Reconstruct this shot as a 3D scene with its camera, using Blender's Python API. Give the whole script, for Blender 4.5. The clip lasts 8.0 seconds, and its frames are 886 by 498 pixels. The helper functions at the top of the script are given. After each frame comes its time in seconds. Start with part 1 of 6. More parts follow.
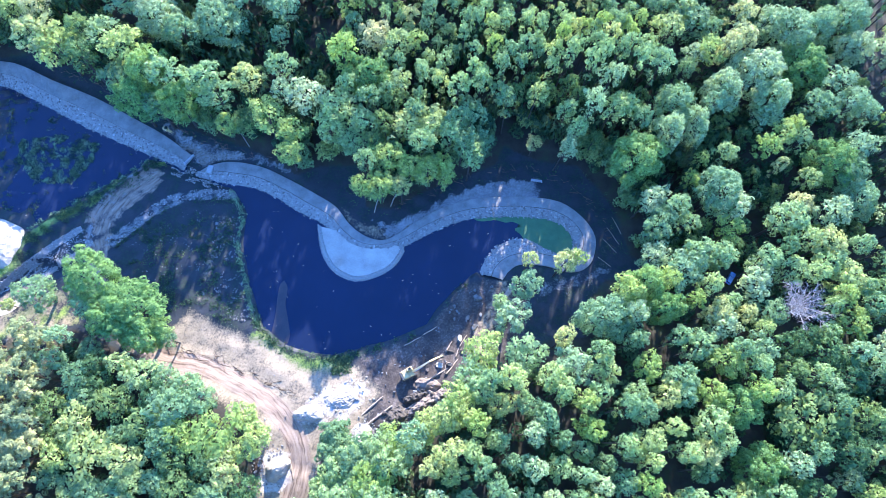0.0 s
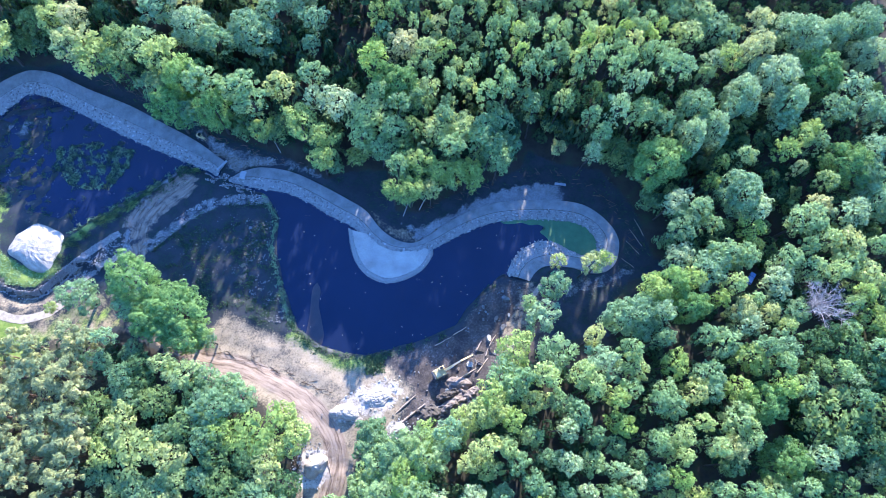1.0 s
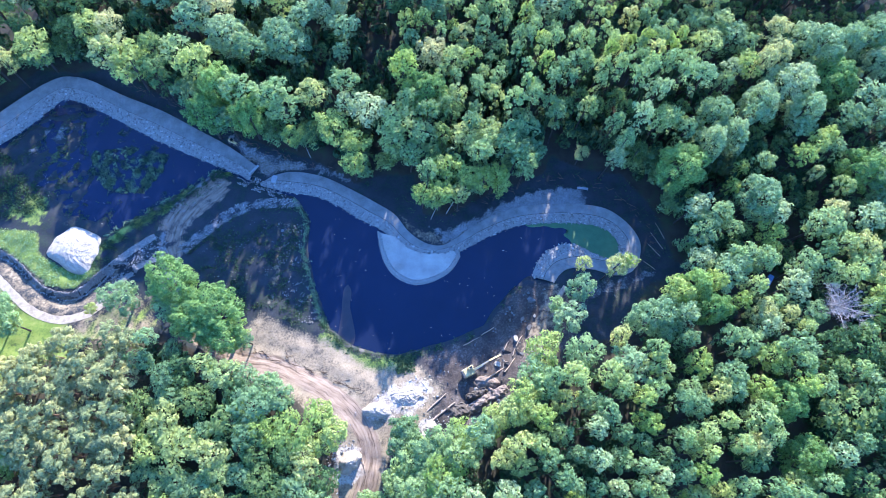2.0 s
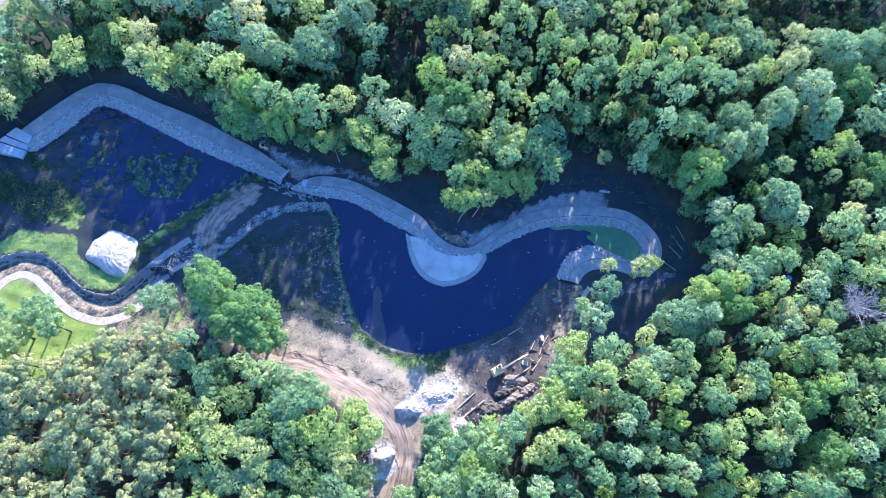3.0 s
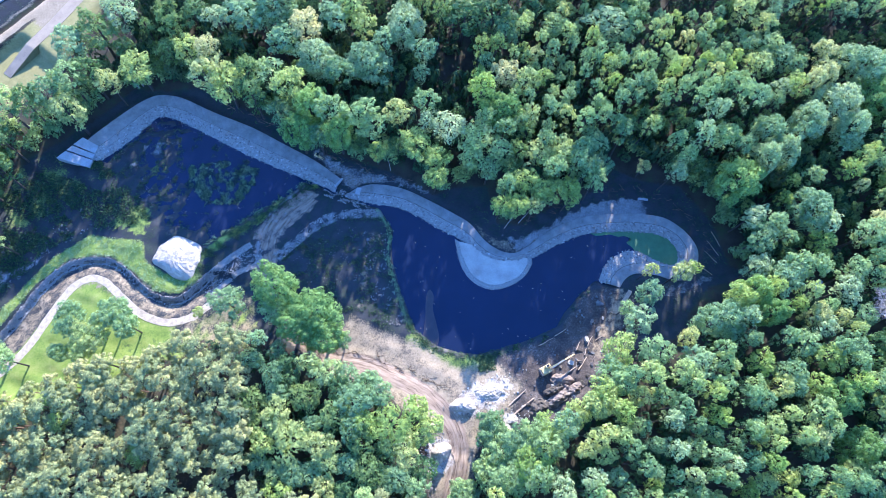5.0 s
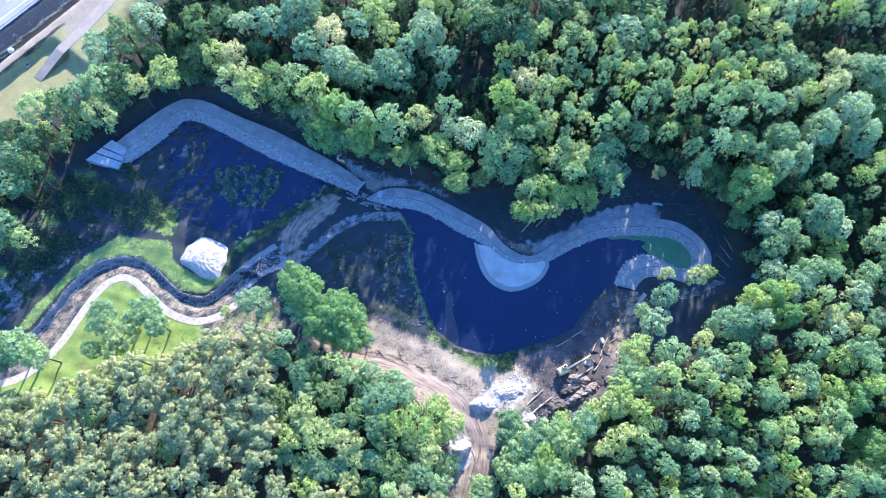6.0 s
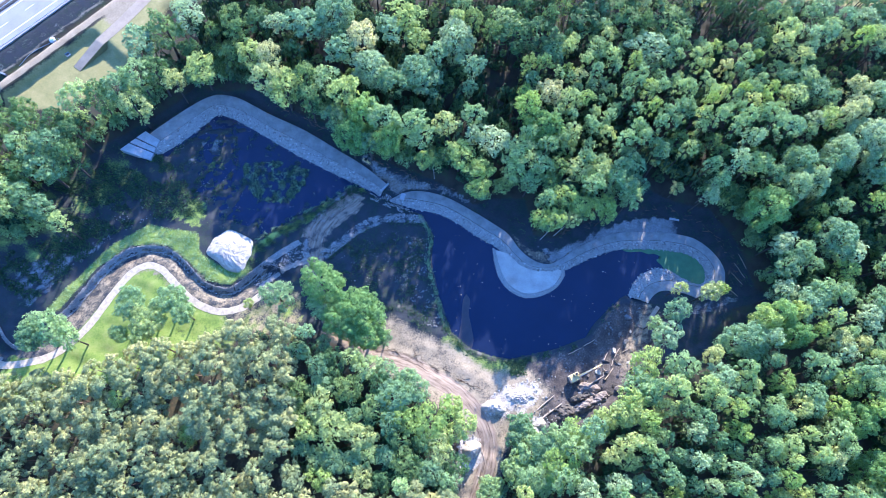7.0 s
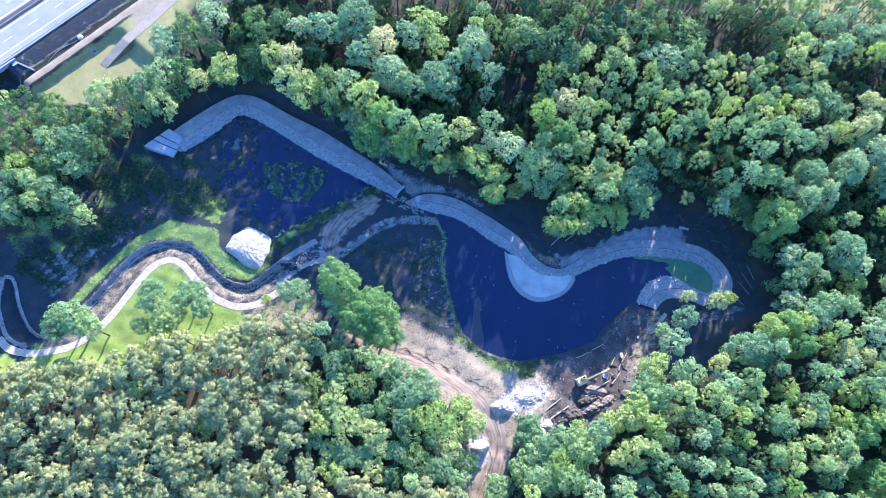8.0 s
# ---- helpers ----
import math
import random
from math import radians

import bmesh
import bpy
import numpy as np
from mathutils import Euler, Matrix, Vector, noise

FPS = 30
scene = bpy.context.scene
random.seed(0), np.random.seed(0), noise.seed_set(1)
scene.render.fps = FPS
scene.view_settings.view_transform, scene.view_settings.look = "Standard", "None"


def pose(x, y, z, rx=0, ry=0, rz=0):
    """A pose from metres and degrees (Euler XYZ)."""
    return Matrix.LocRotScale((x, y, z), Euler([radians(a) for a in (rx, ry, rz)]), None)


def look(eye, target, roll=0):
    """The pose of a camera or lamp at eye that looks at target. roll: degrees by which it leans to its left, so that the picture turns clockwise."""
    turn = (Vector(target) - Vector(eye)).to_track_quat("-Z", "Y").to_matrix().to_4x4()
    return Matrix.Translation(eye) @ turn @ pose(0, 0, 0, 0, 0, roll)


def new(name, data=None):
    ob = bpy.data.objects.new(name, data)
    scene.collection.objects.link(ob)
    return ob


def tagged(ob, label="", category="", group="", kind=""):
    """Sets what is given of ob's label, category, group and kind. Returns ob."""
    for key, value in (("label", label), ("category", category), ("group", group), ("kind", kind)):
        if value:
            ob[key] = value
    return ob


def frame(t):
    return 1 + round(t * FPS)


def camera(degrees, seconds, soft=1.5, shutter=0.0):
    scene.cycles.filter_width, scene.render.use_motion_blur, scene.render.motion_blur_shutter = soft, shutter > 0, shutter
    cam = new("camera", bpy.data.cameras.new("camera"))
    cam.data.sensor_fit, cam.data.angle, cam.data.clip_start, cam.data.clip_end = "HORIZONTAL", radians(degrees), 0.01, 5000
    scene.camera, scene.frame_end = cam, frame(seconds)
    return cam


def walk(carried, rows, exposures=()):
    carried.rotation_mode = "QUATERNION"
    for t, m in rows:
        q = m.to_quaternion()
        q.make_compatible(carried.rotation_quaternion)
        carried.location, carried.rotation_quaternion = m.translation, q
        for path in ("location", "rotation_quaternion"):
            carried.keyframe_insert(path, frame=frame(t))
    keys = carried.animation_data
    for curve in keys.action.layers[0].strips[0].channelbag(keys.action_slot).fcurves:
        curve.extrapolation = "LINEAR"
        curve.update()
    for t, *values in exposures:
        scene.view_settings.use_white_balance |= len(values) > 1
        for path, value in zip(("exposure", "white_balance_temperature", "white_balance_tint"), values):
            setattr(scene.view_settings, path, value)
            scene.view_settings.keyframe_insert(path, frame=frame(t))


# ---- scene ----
cam = camera(72.7, 8.0, soft=0.5)
EXPOSURE, KELVIN, TINT = 2.06, 4870.0, 21.0
SUN_STRENGTH, SKY_STRENGTH = 4.95, 0.195
PATH = [
    (0, (-0.482, 1.062, 187.215), (-0.351, 1.688, 185.32), 10.6),
    (0.5, (-5.391, 0.389, 189.311), (-5.257, 1.018, 187.417), 10.6),
    (1, (-10.536, -0.222, 191.612), (-10.401, 0.411, 189.72), 10.5),
    (1.5, (-15.526, -0.582, 193.911), (-15.388, 0.052, 192.019), 10.8),
    (3, (-30.736, -0.746, 201.505), (-30.593, -0.119, 199.611), 11.2),
    (3.5, (-35.553, -1.136, 203.719), (-35.408, -0.507, 201.826), 11.4),
    (4, (-40.65, -1.434, 206.083), (-40.504, -0.806, 204.19), 11.5),
    (4.5, (-45.198, -1.848, 208.275), (-45.051, -1.217, 206.383), 11.5),
    (6, (-56.707, -1.719, 216.26), (-56.565, -1.097, 214.365), 11.7),
    (6.5, (-59.161, -2.142, 218.574), (-59.034, -1.517, 216.678), 12.0),
    (7, (-61.382, -2.508, 221.125), (-61.266, -1.881, 219.229), 12.3),
    (7.5, (-63.365, -2.71, 223.688), (-63.258, -2.085, 221.791), 12.6),
    (8, (-65.173, -3.208, 226.038), (-65.072, -2.583, 224.141), 12.6),
]
walk(cam, [(t, look(eye, target, roll)) for t, eye, target, roll in PATH], exposures=((0.0, EXPOSURE + 0.3, KELVIN, TINT), (0.5, EXPOSURE + 0.07, KELVIN, TINT), (1.0, EXPOSURE + 0.02, KELVIN, TINT), (1.5, EXPOSURE, KELVIN, TINT), (8.0, EXPOSURE, KELVIN, TINT)))

# ---- sky and sun ----
SUN_WAY = Vector((0.22, 0.975, 0.0)).normalized()
SUN_HEIGHT = radians(20.0)
world = bpy.data.worlds.new("sky")
scene.world = world
world.use_nodes = True
wn = world.node_tree.nodes
sky = wn.new("ShaderNodeTexSky")
sky.sky_type = "NISHITA"
sky.sun_disc = False
sky.sun_elevation = SUN_HEIGHT
sky.sun_rotation = math.atan2(SUN_WAY.x, SUN_WAY.y)
sky.air_density, sky.dust_density, sky.ozone_density = 1.0, 0.2, 5.0
world.node_tree.links.new(sky.outputs[0], wn["Background"].inputs[0])
wn["Background"].inputs[1].default_value = SKY_STRENGTH
sun = new("sun", bpy.data.lights.new("sun", "SUN"))
sun.data.energy, sun.data.angle, sun.data.color = SUN_STRENGTH, radians(0.6), (1.0, 0.8, 0.51)
sun_dir = SUN_WAY * math.cos(SUN_HEIGHT) + Vector((0, 0, math.sin(SUN_HEIGHT)))
sun.matrix_world = look(tuple(sun_dir * 400), (0, 0, 0))


# ---- materials ----
def shader(name, rough=0.8, metal=0.0):
    m = bpy.data.materials.new(name)
    m.use_nodes = True
    nt = m.node_tree
    b = nt.nodes["Principled BSDF"]
    b.inputs["Roughness"].default_value, b.inputs["Metallic"].default_value = rough, metal
    return m, nt, b


def node(nt, kind, values=(), **props):
    n = nt.nodes.new(kind)
    for key, value in props.items():
        setattr(n, key, value)
    for key, value in dict(values).items():
        if hasattr(value, "is_output"):
            nt.links.new(value, n.inputs[key])
        else:
            n.inputs[key].default_value = value
    return n


def world_noise(nt, scale, detail=4.0, rough=0.55):
    g = node(nt, "ShaderNodeNewGeometry")
    return node(nt, "ShaderNodeTexNoise", {"Vector": g.outputs["Position"], "Scale": scale, "Detail": detail, "Roughness": rough}).outputs["Fac"]


def ramp(nt, fac, stops):
    n = node(nt, "ShaderNodeValToRGB", {"Fac": fac})
    while len(n.color_ramp.elements) < len(stops):
        n.color_ramp.elements.new(0.5)
    for e, (at, c) in zip(n.color_ramp.elements, stops):
        e.position, e.color = at, (*c, 1)
    return n.outputs["Color"]


def mix(nt, fac, a, b, blend="MIX"):
    n = node(nt, "ShaderNodeMix", data_type="RGBA", blend_type=blend)
    for key, value in ((0, fac), (6, a), (7, b)):
        if hasattr(value, "is_output"):
            nt.links.new(value, n.inputs[key])
        else:
            n.inputs[key].default_value = value if key == 0 else (*value, 1)
    return n.outputs[2]


def calc(nt, how, a, b=0.0, clamp=False):
    n = node(nt, "ShaderNodeMath", {0: a, 1: b}, operation=how, use_clamp=clamp)
    return n.outputs[0]


def bump(nt, b, height, strength, distance):
    n = node(nt, "ShaderNodeBump", {"Height": height, "Strength": strength, "Distance": distance})
    nt.links.new(n.outputs[0], b.inputs["Normal"])


def grained(name, dark, light, scale, rough=0.85, metal=0.0, relief=0.3, depth=0.05, fine=6.0):
    """A plain surface with blotches and grain, each at its own scale."""
    m, nt, b = shader(name, rough, metal)
    blotch, grain = world_noise(nt, scale, 5), world_noise(nt, scale * fine, 3)
    both = calc(nt, "ADD", calc(nt, "MULTIPLY", blotch, 0.65), calc(nt, "MULTIPLY", grain, 0.35))
    nt.links.new(ramp(nt, both, ((0.3, dark), (0.7, light))), b.inputs["Base Color"])
    bump(nt, b, grain, relief, depth)
    return m


def leaves(name, stops, through_light=0.48, rough=0.6):
    """Foliage: one tone for each tree, small changes from leaf to leaf."""
    m, nt, b = shader(name, rough)
    b.inputs["Specular IOR Level"].default_value = 0.12
    info = node(nt, "ShaderNodeObjectInfo")
    tone = node(nt, "ShaderNodeAttribute", attribute_name="tone").outputs["Fac"]
    tree = calc(nt, "FRACT", calc(nt, "ADD", info.outputs["Random"], tone))
    colour = ramp(nt, tree, stops)
    leaf = node(nt, "ShaderNodeNewGeometry").outputs["Random Per Island"]
    shade = ramp(nt, leaf, ((0.0, (0.62, 0.66, 0.7)), (0.5, (1.0, 1.0, 1.0)), (1.0, (1.34, 1.3, 1.16))))
    colour = mix(nt, 1.0, colour, shade, "MULTIPLY")
    nt.links.new(colour, b.inputs["Base Color"])
    thin = node(nt, "ShaderNodeBsdfTranslucent", {"Color": mix(nt, 1.0, colour, (1.1, 1.06, 0.85), "MULTIPLY")})
    both = node(nt, "ShaderNodeMixShader", {0: through_light, 1: b.outputs[0], 2: thin.outputs[0]})
    nt.links.new(both.outputs[0], nt.nodes["Material Output"].inputs["Surface"])
    return m


LEAF_MID = leaves("leaf_mid_green", ((0.0, (0.161, 0.269, 0.128)), (0.3, (0.225, 0.346, 0.16)), (0.6, (0.288, 0.41, 0.175)), (1.0, (0.397, 0.481, 0.175))))
LEAF_YELLOW = leaves("leaf_yellow_green", ((0.0, (0.288, 0.403, 0.103)), (0.5, (0.357, 0.451, 0.135)), (1.0, (0.467, 0.5, 0.205))))
LEAF_BLUE = leaves("leaf_grey_green", ((0.0, (0.207, 0.334, 0.172)), (0.5, (0.287, 0.413, 0.211)), (1.0, (0.403, 0.492, 0.256))))
LEAF_OAK = leaves("leaf_oak_green", ((0.0, (0.168, 0.292, 0.0935)), (0.5, (0.213, 0.347, 0.11)), (1.0, (0.28, 0.413, 0.127))))
LEAF_DARK = leaves("leaf_dark_green", ((0.0, (0.0947, 0.175, 0.0714)), (0.5, (0.139, 0.232, 0.0848)), (1.0, (0.212, 0.294, 0.0932))))
LEAF_BEIGE = leaves("leaf_beige", ((0.0, (0.445, 0.488, 0.206)), (1.0, (0.534, 0.525, 0.243))))
NEEDLES = leaves("pine_needles", ((0.0, (0.221, 0.269, 0.12)), (0.5, (0.277, 0.31, 0.13)), (1.0, (0.391, 0.386, 0.152))), 0.34)
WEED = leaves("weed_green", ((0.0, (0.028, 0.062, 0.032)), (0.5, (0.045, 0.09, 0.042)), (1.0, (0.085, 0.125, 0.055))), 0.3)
BARK = grained("bark", (0.022, 0.02, 0.017), (0.07, 0.06, 0.05), 3.0)
BARK_PINE = grained("pine_bark", (0.07, 0.045, 0.03), (0.17, 0.11, 0.075), 3.0)
BARK_DEAD = grained("dead_wood", (0.22, 0.19, 0.165), (0.4, 0.355, 0.31), 3.0)
PATH_GREY = grained("grey_grit_surface", (0.128, 0.125, 0.117), (0.278, 0.27, 0.25), 0.35, fine=14)
WATER, wt, wb = shader("peat_water", 0.06)
nt = wt
depth_tint = ramp(nt, world_noise(nt, 0.05, 3), ((0.3, (0.008, 0.014, 0.039)), (0.7, (0.012, 0.018, 0.048))))
nt.links.new(depth_tint, wb.inputs["Base Color"])
wb.inputs["IOR"].default_value = 1.33
bump(nt, wb, world_noise(nt, 1.2, 3), 0.06, 0.02)
DUCKWEED = grained("duckweed", (0.05, 0.11, 0.05), (0.08, 0.16, 0.07), 0.5)
CONCRETE = grained("concrete", (0.24, 0.245, 0.25), (0.38, 0.38, 0.38), 0.5)
ISLAND = grained("pale_grit", (0.225, 0.21, 0.185), (0.47, 0.44, 0.385), 0.16, fine=20)
WHITE_SAND = grained("white_sand", (0.33, 0.285, 0.22), (0.5, 0.44, 0.345), 0.5, relief=0.9, depth=0.25)
PALE_SAND = grained("pale_washed_sand", (0.26, 0.23, 0.18), (0.5, 0.445, 0.355), 0.55, relief=0.9, depth=0.22)
WALK = grained("walkway_grit", (0.25, 0.21, 0.15), (0.58, 0.49, 0.36), 0.9, relief=0.6)
ASPHALT = grained("motorway_asphalt", (0.19, 0.185, 0.185), (0.29, 0.28, 0.28), 0.15, fine=20)
WORN_ASPHALT = grained("worn_asphalt", (0.2, 0.16, 0.115), (0.33, 0.27, 0.19), 0.3, fine=12)
DRY_EARTH = grained("dry_grassy_earth", (0.12, 0.12, 0.05), (0.24, 0.21, 0.1), 0.6, relief=0.6)
PAINT = grained("road_paint", (0.7, 0.7, 0.7), (0.82, 0.82, 0.82), 0.8)
WOOD = grained("raw_timber", (0.2, 0.15, 0.1), (0.4, 0.32, 0.24), 1.5)
YELLOW = grained("yellow_machine_paint", (0.5, 0.38, 0.15), (0.66, 0.52, 0.24), 1.0, rough=0.45)
STEEL = grained("dark_steel", (0.05, 0.05, 0.05), (0.12, 0.11, 0.1), 2.0, rough=0.5)
GALV = grained("galvanised_steel", (0.45, 0.46, 0.47), (0.6, 0.61, 0.62), 1.0, rough=0.45, metal=0.6)
SUNLIT_STRIP = grained("sunlit_water_brown", (0.016, 0.016, 0.026), (0.042, 0.035, 0.04), 0.4, rough=0.3, relief=0.1)
CAR_BLUE = grained("blue_car_paint", (0.1, 0.18, 0.42), (0.14, 0.24, 0.5), 1.0, rough=0.25)
RED_LAMP = grained("red_lamp_glass", (0.35, 0.02, 0.02), (0.5, 0.03, 0.03), 2.0, rough=0.3)
GLASS, gt, gb = shader("cab_glass", 0.08)
gb.inputs["Base Color"].default_value = (0.02, 0.025, 0.03, 1)
PEAT = grained("peat", (0.03, 0.025, 0.02), (0.09, 0.075, 0.06), 0.6, relief=0.6, depth=0.2)
SOIL = grained("brown_soil", (0.085, 0.066, 0.052), (0.25, 0.2, 0.16), 0.5, relief=0.6, depth=0.15)


def stones_material():
    m, nt, b = shader("riprap_stone", 0.85)
    one = node(nt, "ShaderNodeNewGeometry").outputs["Random Per Island"]
    c = ramp(nt, one, ((0.0, (0.092, 0.088, 0.08)), (0.5, (0.218, 0.208, 0.19)), (0.85, (0.365, 0.348, 0.32)), (1.0, (0.52, 0.5, 0.465))))
    c = mix(nt, 0.35, c, ramp(nt, world_noise(nt, 4.0), ((0.3, (0.082, 0.08, 0.074)), (0.7, (0.31, 0.3, 0.275)))))
    nt.links.new(c, b.inputs["Base Color"])
    return m


STONE = stones_material()


def ground_material():
    m, nt, b = shader("ground", 0.95)
    fine, mid, wide = world_noise(nt, 1.6, 5, 0.65), world_noise(nt, 0.22, 5, 0.6), world_noise(nt, 0.045, 4)
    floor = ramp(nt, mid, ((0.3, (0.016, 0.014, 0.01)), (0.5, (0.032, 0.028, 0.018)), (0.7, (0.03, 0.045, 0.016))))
    grass = ramp(nt, calc(nt, "ADD", calc(nt, "MULTIPLY", mid, 0.6), calc(nt, "MULTIPLY", fine, 0.4)),
                 ((0.3, (0.07, 0.125, 0.02)), (0.48, (0.16, 0.23, 0.035)), (0.6, (0.22, 0.265, 0.06)), (0.74, (0.3, 0.3, 0.11))))
    dry = ramp(nt, calc(nt, "ADD", calc(nt, "MULTIPLY", mid, 0.6), calc(nt, "MULTIPLY", fine, 0.4)),
               ((0.3, (0.17, 0.165, 0.055)), (0.55, (0.25, 0.225, 0.085)), (0.75, (0.35, 0.29, 0.135))))
    both = calc(nt, "ADD", calc(nt, "MULTIPLY", mid, 0.5), calc(nt, "MULTIPLY", fine, 0.5))
    sand = ramp(nt, both, ((0.3, (0.165, 0.128, 0.078)), (0.45, (0.225, 0.18, 0.115)), (0.58, (0.275, 0.222, 0.145)), (0.76, (0.37, 0.31, 0.215))))
    grit = ramp(nt, both, ((0.3, (0.1, 0.098, 0.095)), (0.5, (0.17, 0.168, 0.165)), (0.68, (0.28, 0.27, 0.26))))
    white = ramp(nt, both, ((0.36, (0.18, 0.15, 0.115)), (0.48, (0.34, 0.3, 0.25)), (0.62, (0.5, 0.46, 0.39))))
    # Mud, darkened and blued further to carry the shade of the wood
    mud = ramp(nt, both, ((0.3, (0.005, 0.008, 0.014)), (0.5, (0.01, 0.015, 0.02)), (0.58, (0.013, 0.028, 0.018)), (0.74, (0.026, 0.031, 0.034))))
    soil = ramp(nt, both, ((0.32, (0.02, 0.017, 0.016)), (0.46, (0.05, 0.04, 0.034)), (0.56, (0.085, 0.07, 0.06)), (0.72, (0.26, 0.22, 0.185))))
    litter = ramp(nt, both, ((0.3, (0.03, 0.03, 0.015)), (0.5, (0.06, 0.055, 0.028)), (0.6, (0.1, 0.075, 0.042)), (0.72, (0.2, 0.14, 0.09))))
    off = node(nt, "ShaderNodeAttribute", attribute_name="across").outputs["Fac"]
    run = node(nt, "ShaderNodeAttribute", attribute_name="along").outputs["Fac"]
    grid = node(nt, "ShaderNodeCombineXYZ", {0: calc(nt, "ADD", calc(nt, "MULTIPLY", off, 1.2), calc(nt, "MULTIPLY", mid, 2.2)), 1: calc(nt, "MULTIPLY", run, 0.09)})
    ruts = node(nt, "ShaderNodeTexNoise", {"Vector": grid.outputs[0], "Scale": 1.0, "Detail": 4.0, "Roughness": 0.6}).outputs["Fac"]
    dirt = ramp(nt, ruts, ((0.36, (0.1, 0.07, 0.048)), (0.45, (0.2, 0.148, 0.105)), (0.66, (0.3, 0.235, 0.172))))
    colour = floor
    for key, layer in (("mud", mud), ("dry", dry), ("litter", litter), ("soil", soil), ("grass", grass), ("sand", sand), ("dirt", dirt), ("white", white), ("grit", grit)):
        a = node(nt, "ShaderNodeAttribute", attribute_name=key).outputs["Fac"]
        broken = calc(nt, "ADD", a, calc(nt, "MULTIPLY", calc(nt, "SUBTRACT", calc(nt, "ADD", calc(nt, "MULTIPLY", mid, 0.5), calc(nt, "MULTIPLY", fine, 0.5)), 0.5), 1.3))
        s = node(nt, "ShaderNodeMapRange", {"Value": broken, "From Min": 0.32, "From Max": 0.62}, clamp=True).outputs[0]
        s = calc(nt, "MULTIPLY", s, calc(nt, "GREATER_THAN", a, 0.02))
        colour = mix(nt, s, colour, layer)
        wet = s if key == "mud" else calc(nt, "MULTIPLY", wet, calc(nt, "SUBTRACT", 1.0, s))
    damp = calc(nt, "MULTIPLY", wet, node(nt, "ShaderNodeMapRange", {"Value": mid, "From Min": 0.35, "From Max": 0.6, "To Min": 0.4, "To Max": 0.1}, clamp=True).outputs[0])
    nt.links.new(calc(nt, "SUBTRACT", 0.95, damp), b.inputs["Roughness"])
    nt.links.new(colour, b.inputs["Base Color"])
    bump(nt, b, fine, 0.4, 0.22)
    return m


GROUND = ground_material()


# ---- shapes ----
def build(name, verts, faces, mats, slots=None, parent=None, smooth=False, tone=None):
    """One mesh object from arrays of corners and of faces with equal numbers of corners."""
    me = bpy.data.meshes.new(name)
    verts, faces = np.asarray(verts, np.float32), np.asarray(faces, np.int32)
    n, k = faces.shape
    me.vertices.add(len(verts))
    me.vertices.foreach_set("co", verts.ravel())
    me.loops.add(n * k)
    me.loops.foreach_set("vertex_index", faces.ravel())
    me.polygons.add(n)
    me.polygons.foreach_set("loop_start", np.arange(0, n * k, k, dtype=np.int32))
    for m in mats if isinstance(mats, (list, tuple)) else [mats]:
        me.materials.append(m)
    if slots is not None:
        me.polygons.foreach_set("material_index", np.asarray(slots, np.int32))
    me.polygons.foreach_set("use_smooth", np.full(n, smooth, bool))
    me.update(calc_edges=True)
    if tone is not None:
        me.attributes.new("tone", "FLOAT", "POINT").data.foreach_set("value", np.asarray(tone, np.float32))
    ob = new(name, me)
    ob.parent = parent
    return ob


def part(name, bm, material, parent, label=""):
    me = bpy.data.meshes.new(name)
    bm.to_mesh(me)
    bm.free()
    me.materials.append(material)
    ob = new(name, me)
    ob.parent = parent
    return tagged(ob, label)


def box(sx, sy, sz, at=(0, 0, 0), turn=0.0, bevel=0.04, tip=0.0):
    """A block with rounded edges, its base at the height of at."""
    bm = bmesh.new()
    bmesh.ops.create_cube(bm, size=1)
    bmesh.ops.scale(bm, vec=(sx, sy, sz), verts=bm.verts)
    if bevel:
        bmesh.ops.bevel(bm, geom=bm.edges[:], offset=bevel, segments=1, affect="EDGES")
    bmesh.ops.transform(bm, matrix=Matrix.Translation(at) @ Matrix.Rotation(turn, 4, "Z") @ Matrix.Rotation(tip, 4, "Y") @ Matrix.Translation((0, 0, sz / 2)), verts=bm.verts)
    return bm


def smooth_line(points, step):
    """A curve through the points, cut at even steps."""
    p = np.array(points, float)
    p = np.vstack([2 * p[0] - p[1], p, 2 * p[-1] - p[-2]])
    out = []
    for i in range(1, len(p) - 2):
        a, b, c, d = p[i - 1:i + 3]
        for t in np.linspace(0, 1, 12, endpoint=False):
            out.append(0.5 * (2 * b + (c - a) * t + (2 * a - 5 * b + 4 * c - d) * t * t + (3 * b - a - 3 * c + d) * t ** 3))
    out.append(p[-2])
    out = np.array(out)
    s = np.concatenate([[0], np.cumsum(np.linalg.norm(np.diff(out, axis=0), axis=1))])
    n = max(int(round(s[-1] / step)), 2) if step >= 0.01 else int(-step)
    at = np.linspace(0, s[-1], n + 1)
    return np.stack([np.interp(at, s, out[:, k]) for k in range(p.shape[1])], 1)


def matched(a, b, step):
    """Two edges of a strip, cut into equal numbers of stations by the stations given."""
    a, b = smooth_line(a, 0.25), smooth_line(b, 0.25)
    n = int(max(len(a), len(b)) * 0.25 / step)
    u = np.linspace(0, 1, n + 1)
    pick = lambda q: np.stack([np.interp(u, np.linspace(0, 1, len(q)), q[:, k]) for k in range(2)], 1)
    return pick(a), pick(b)


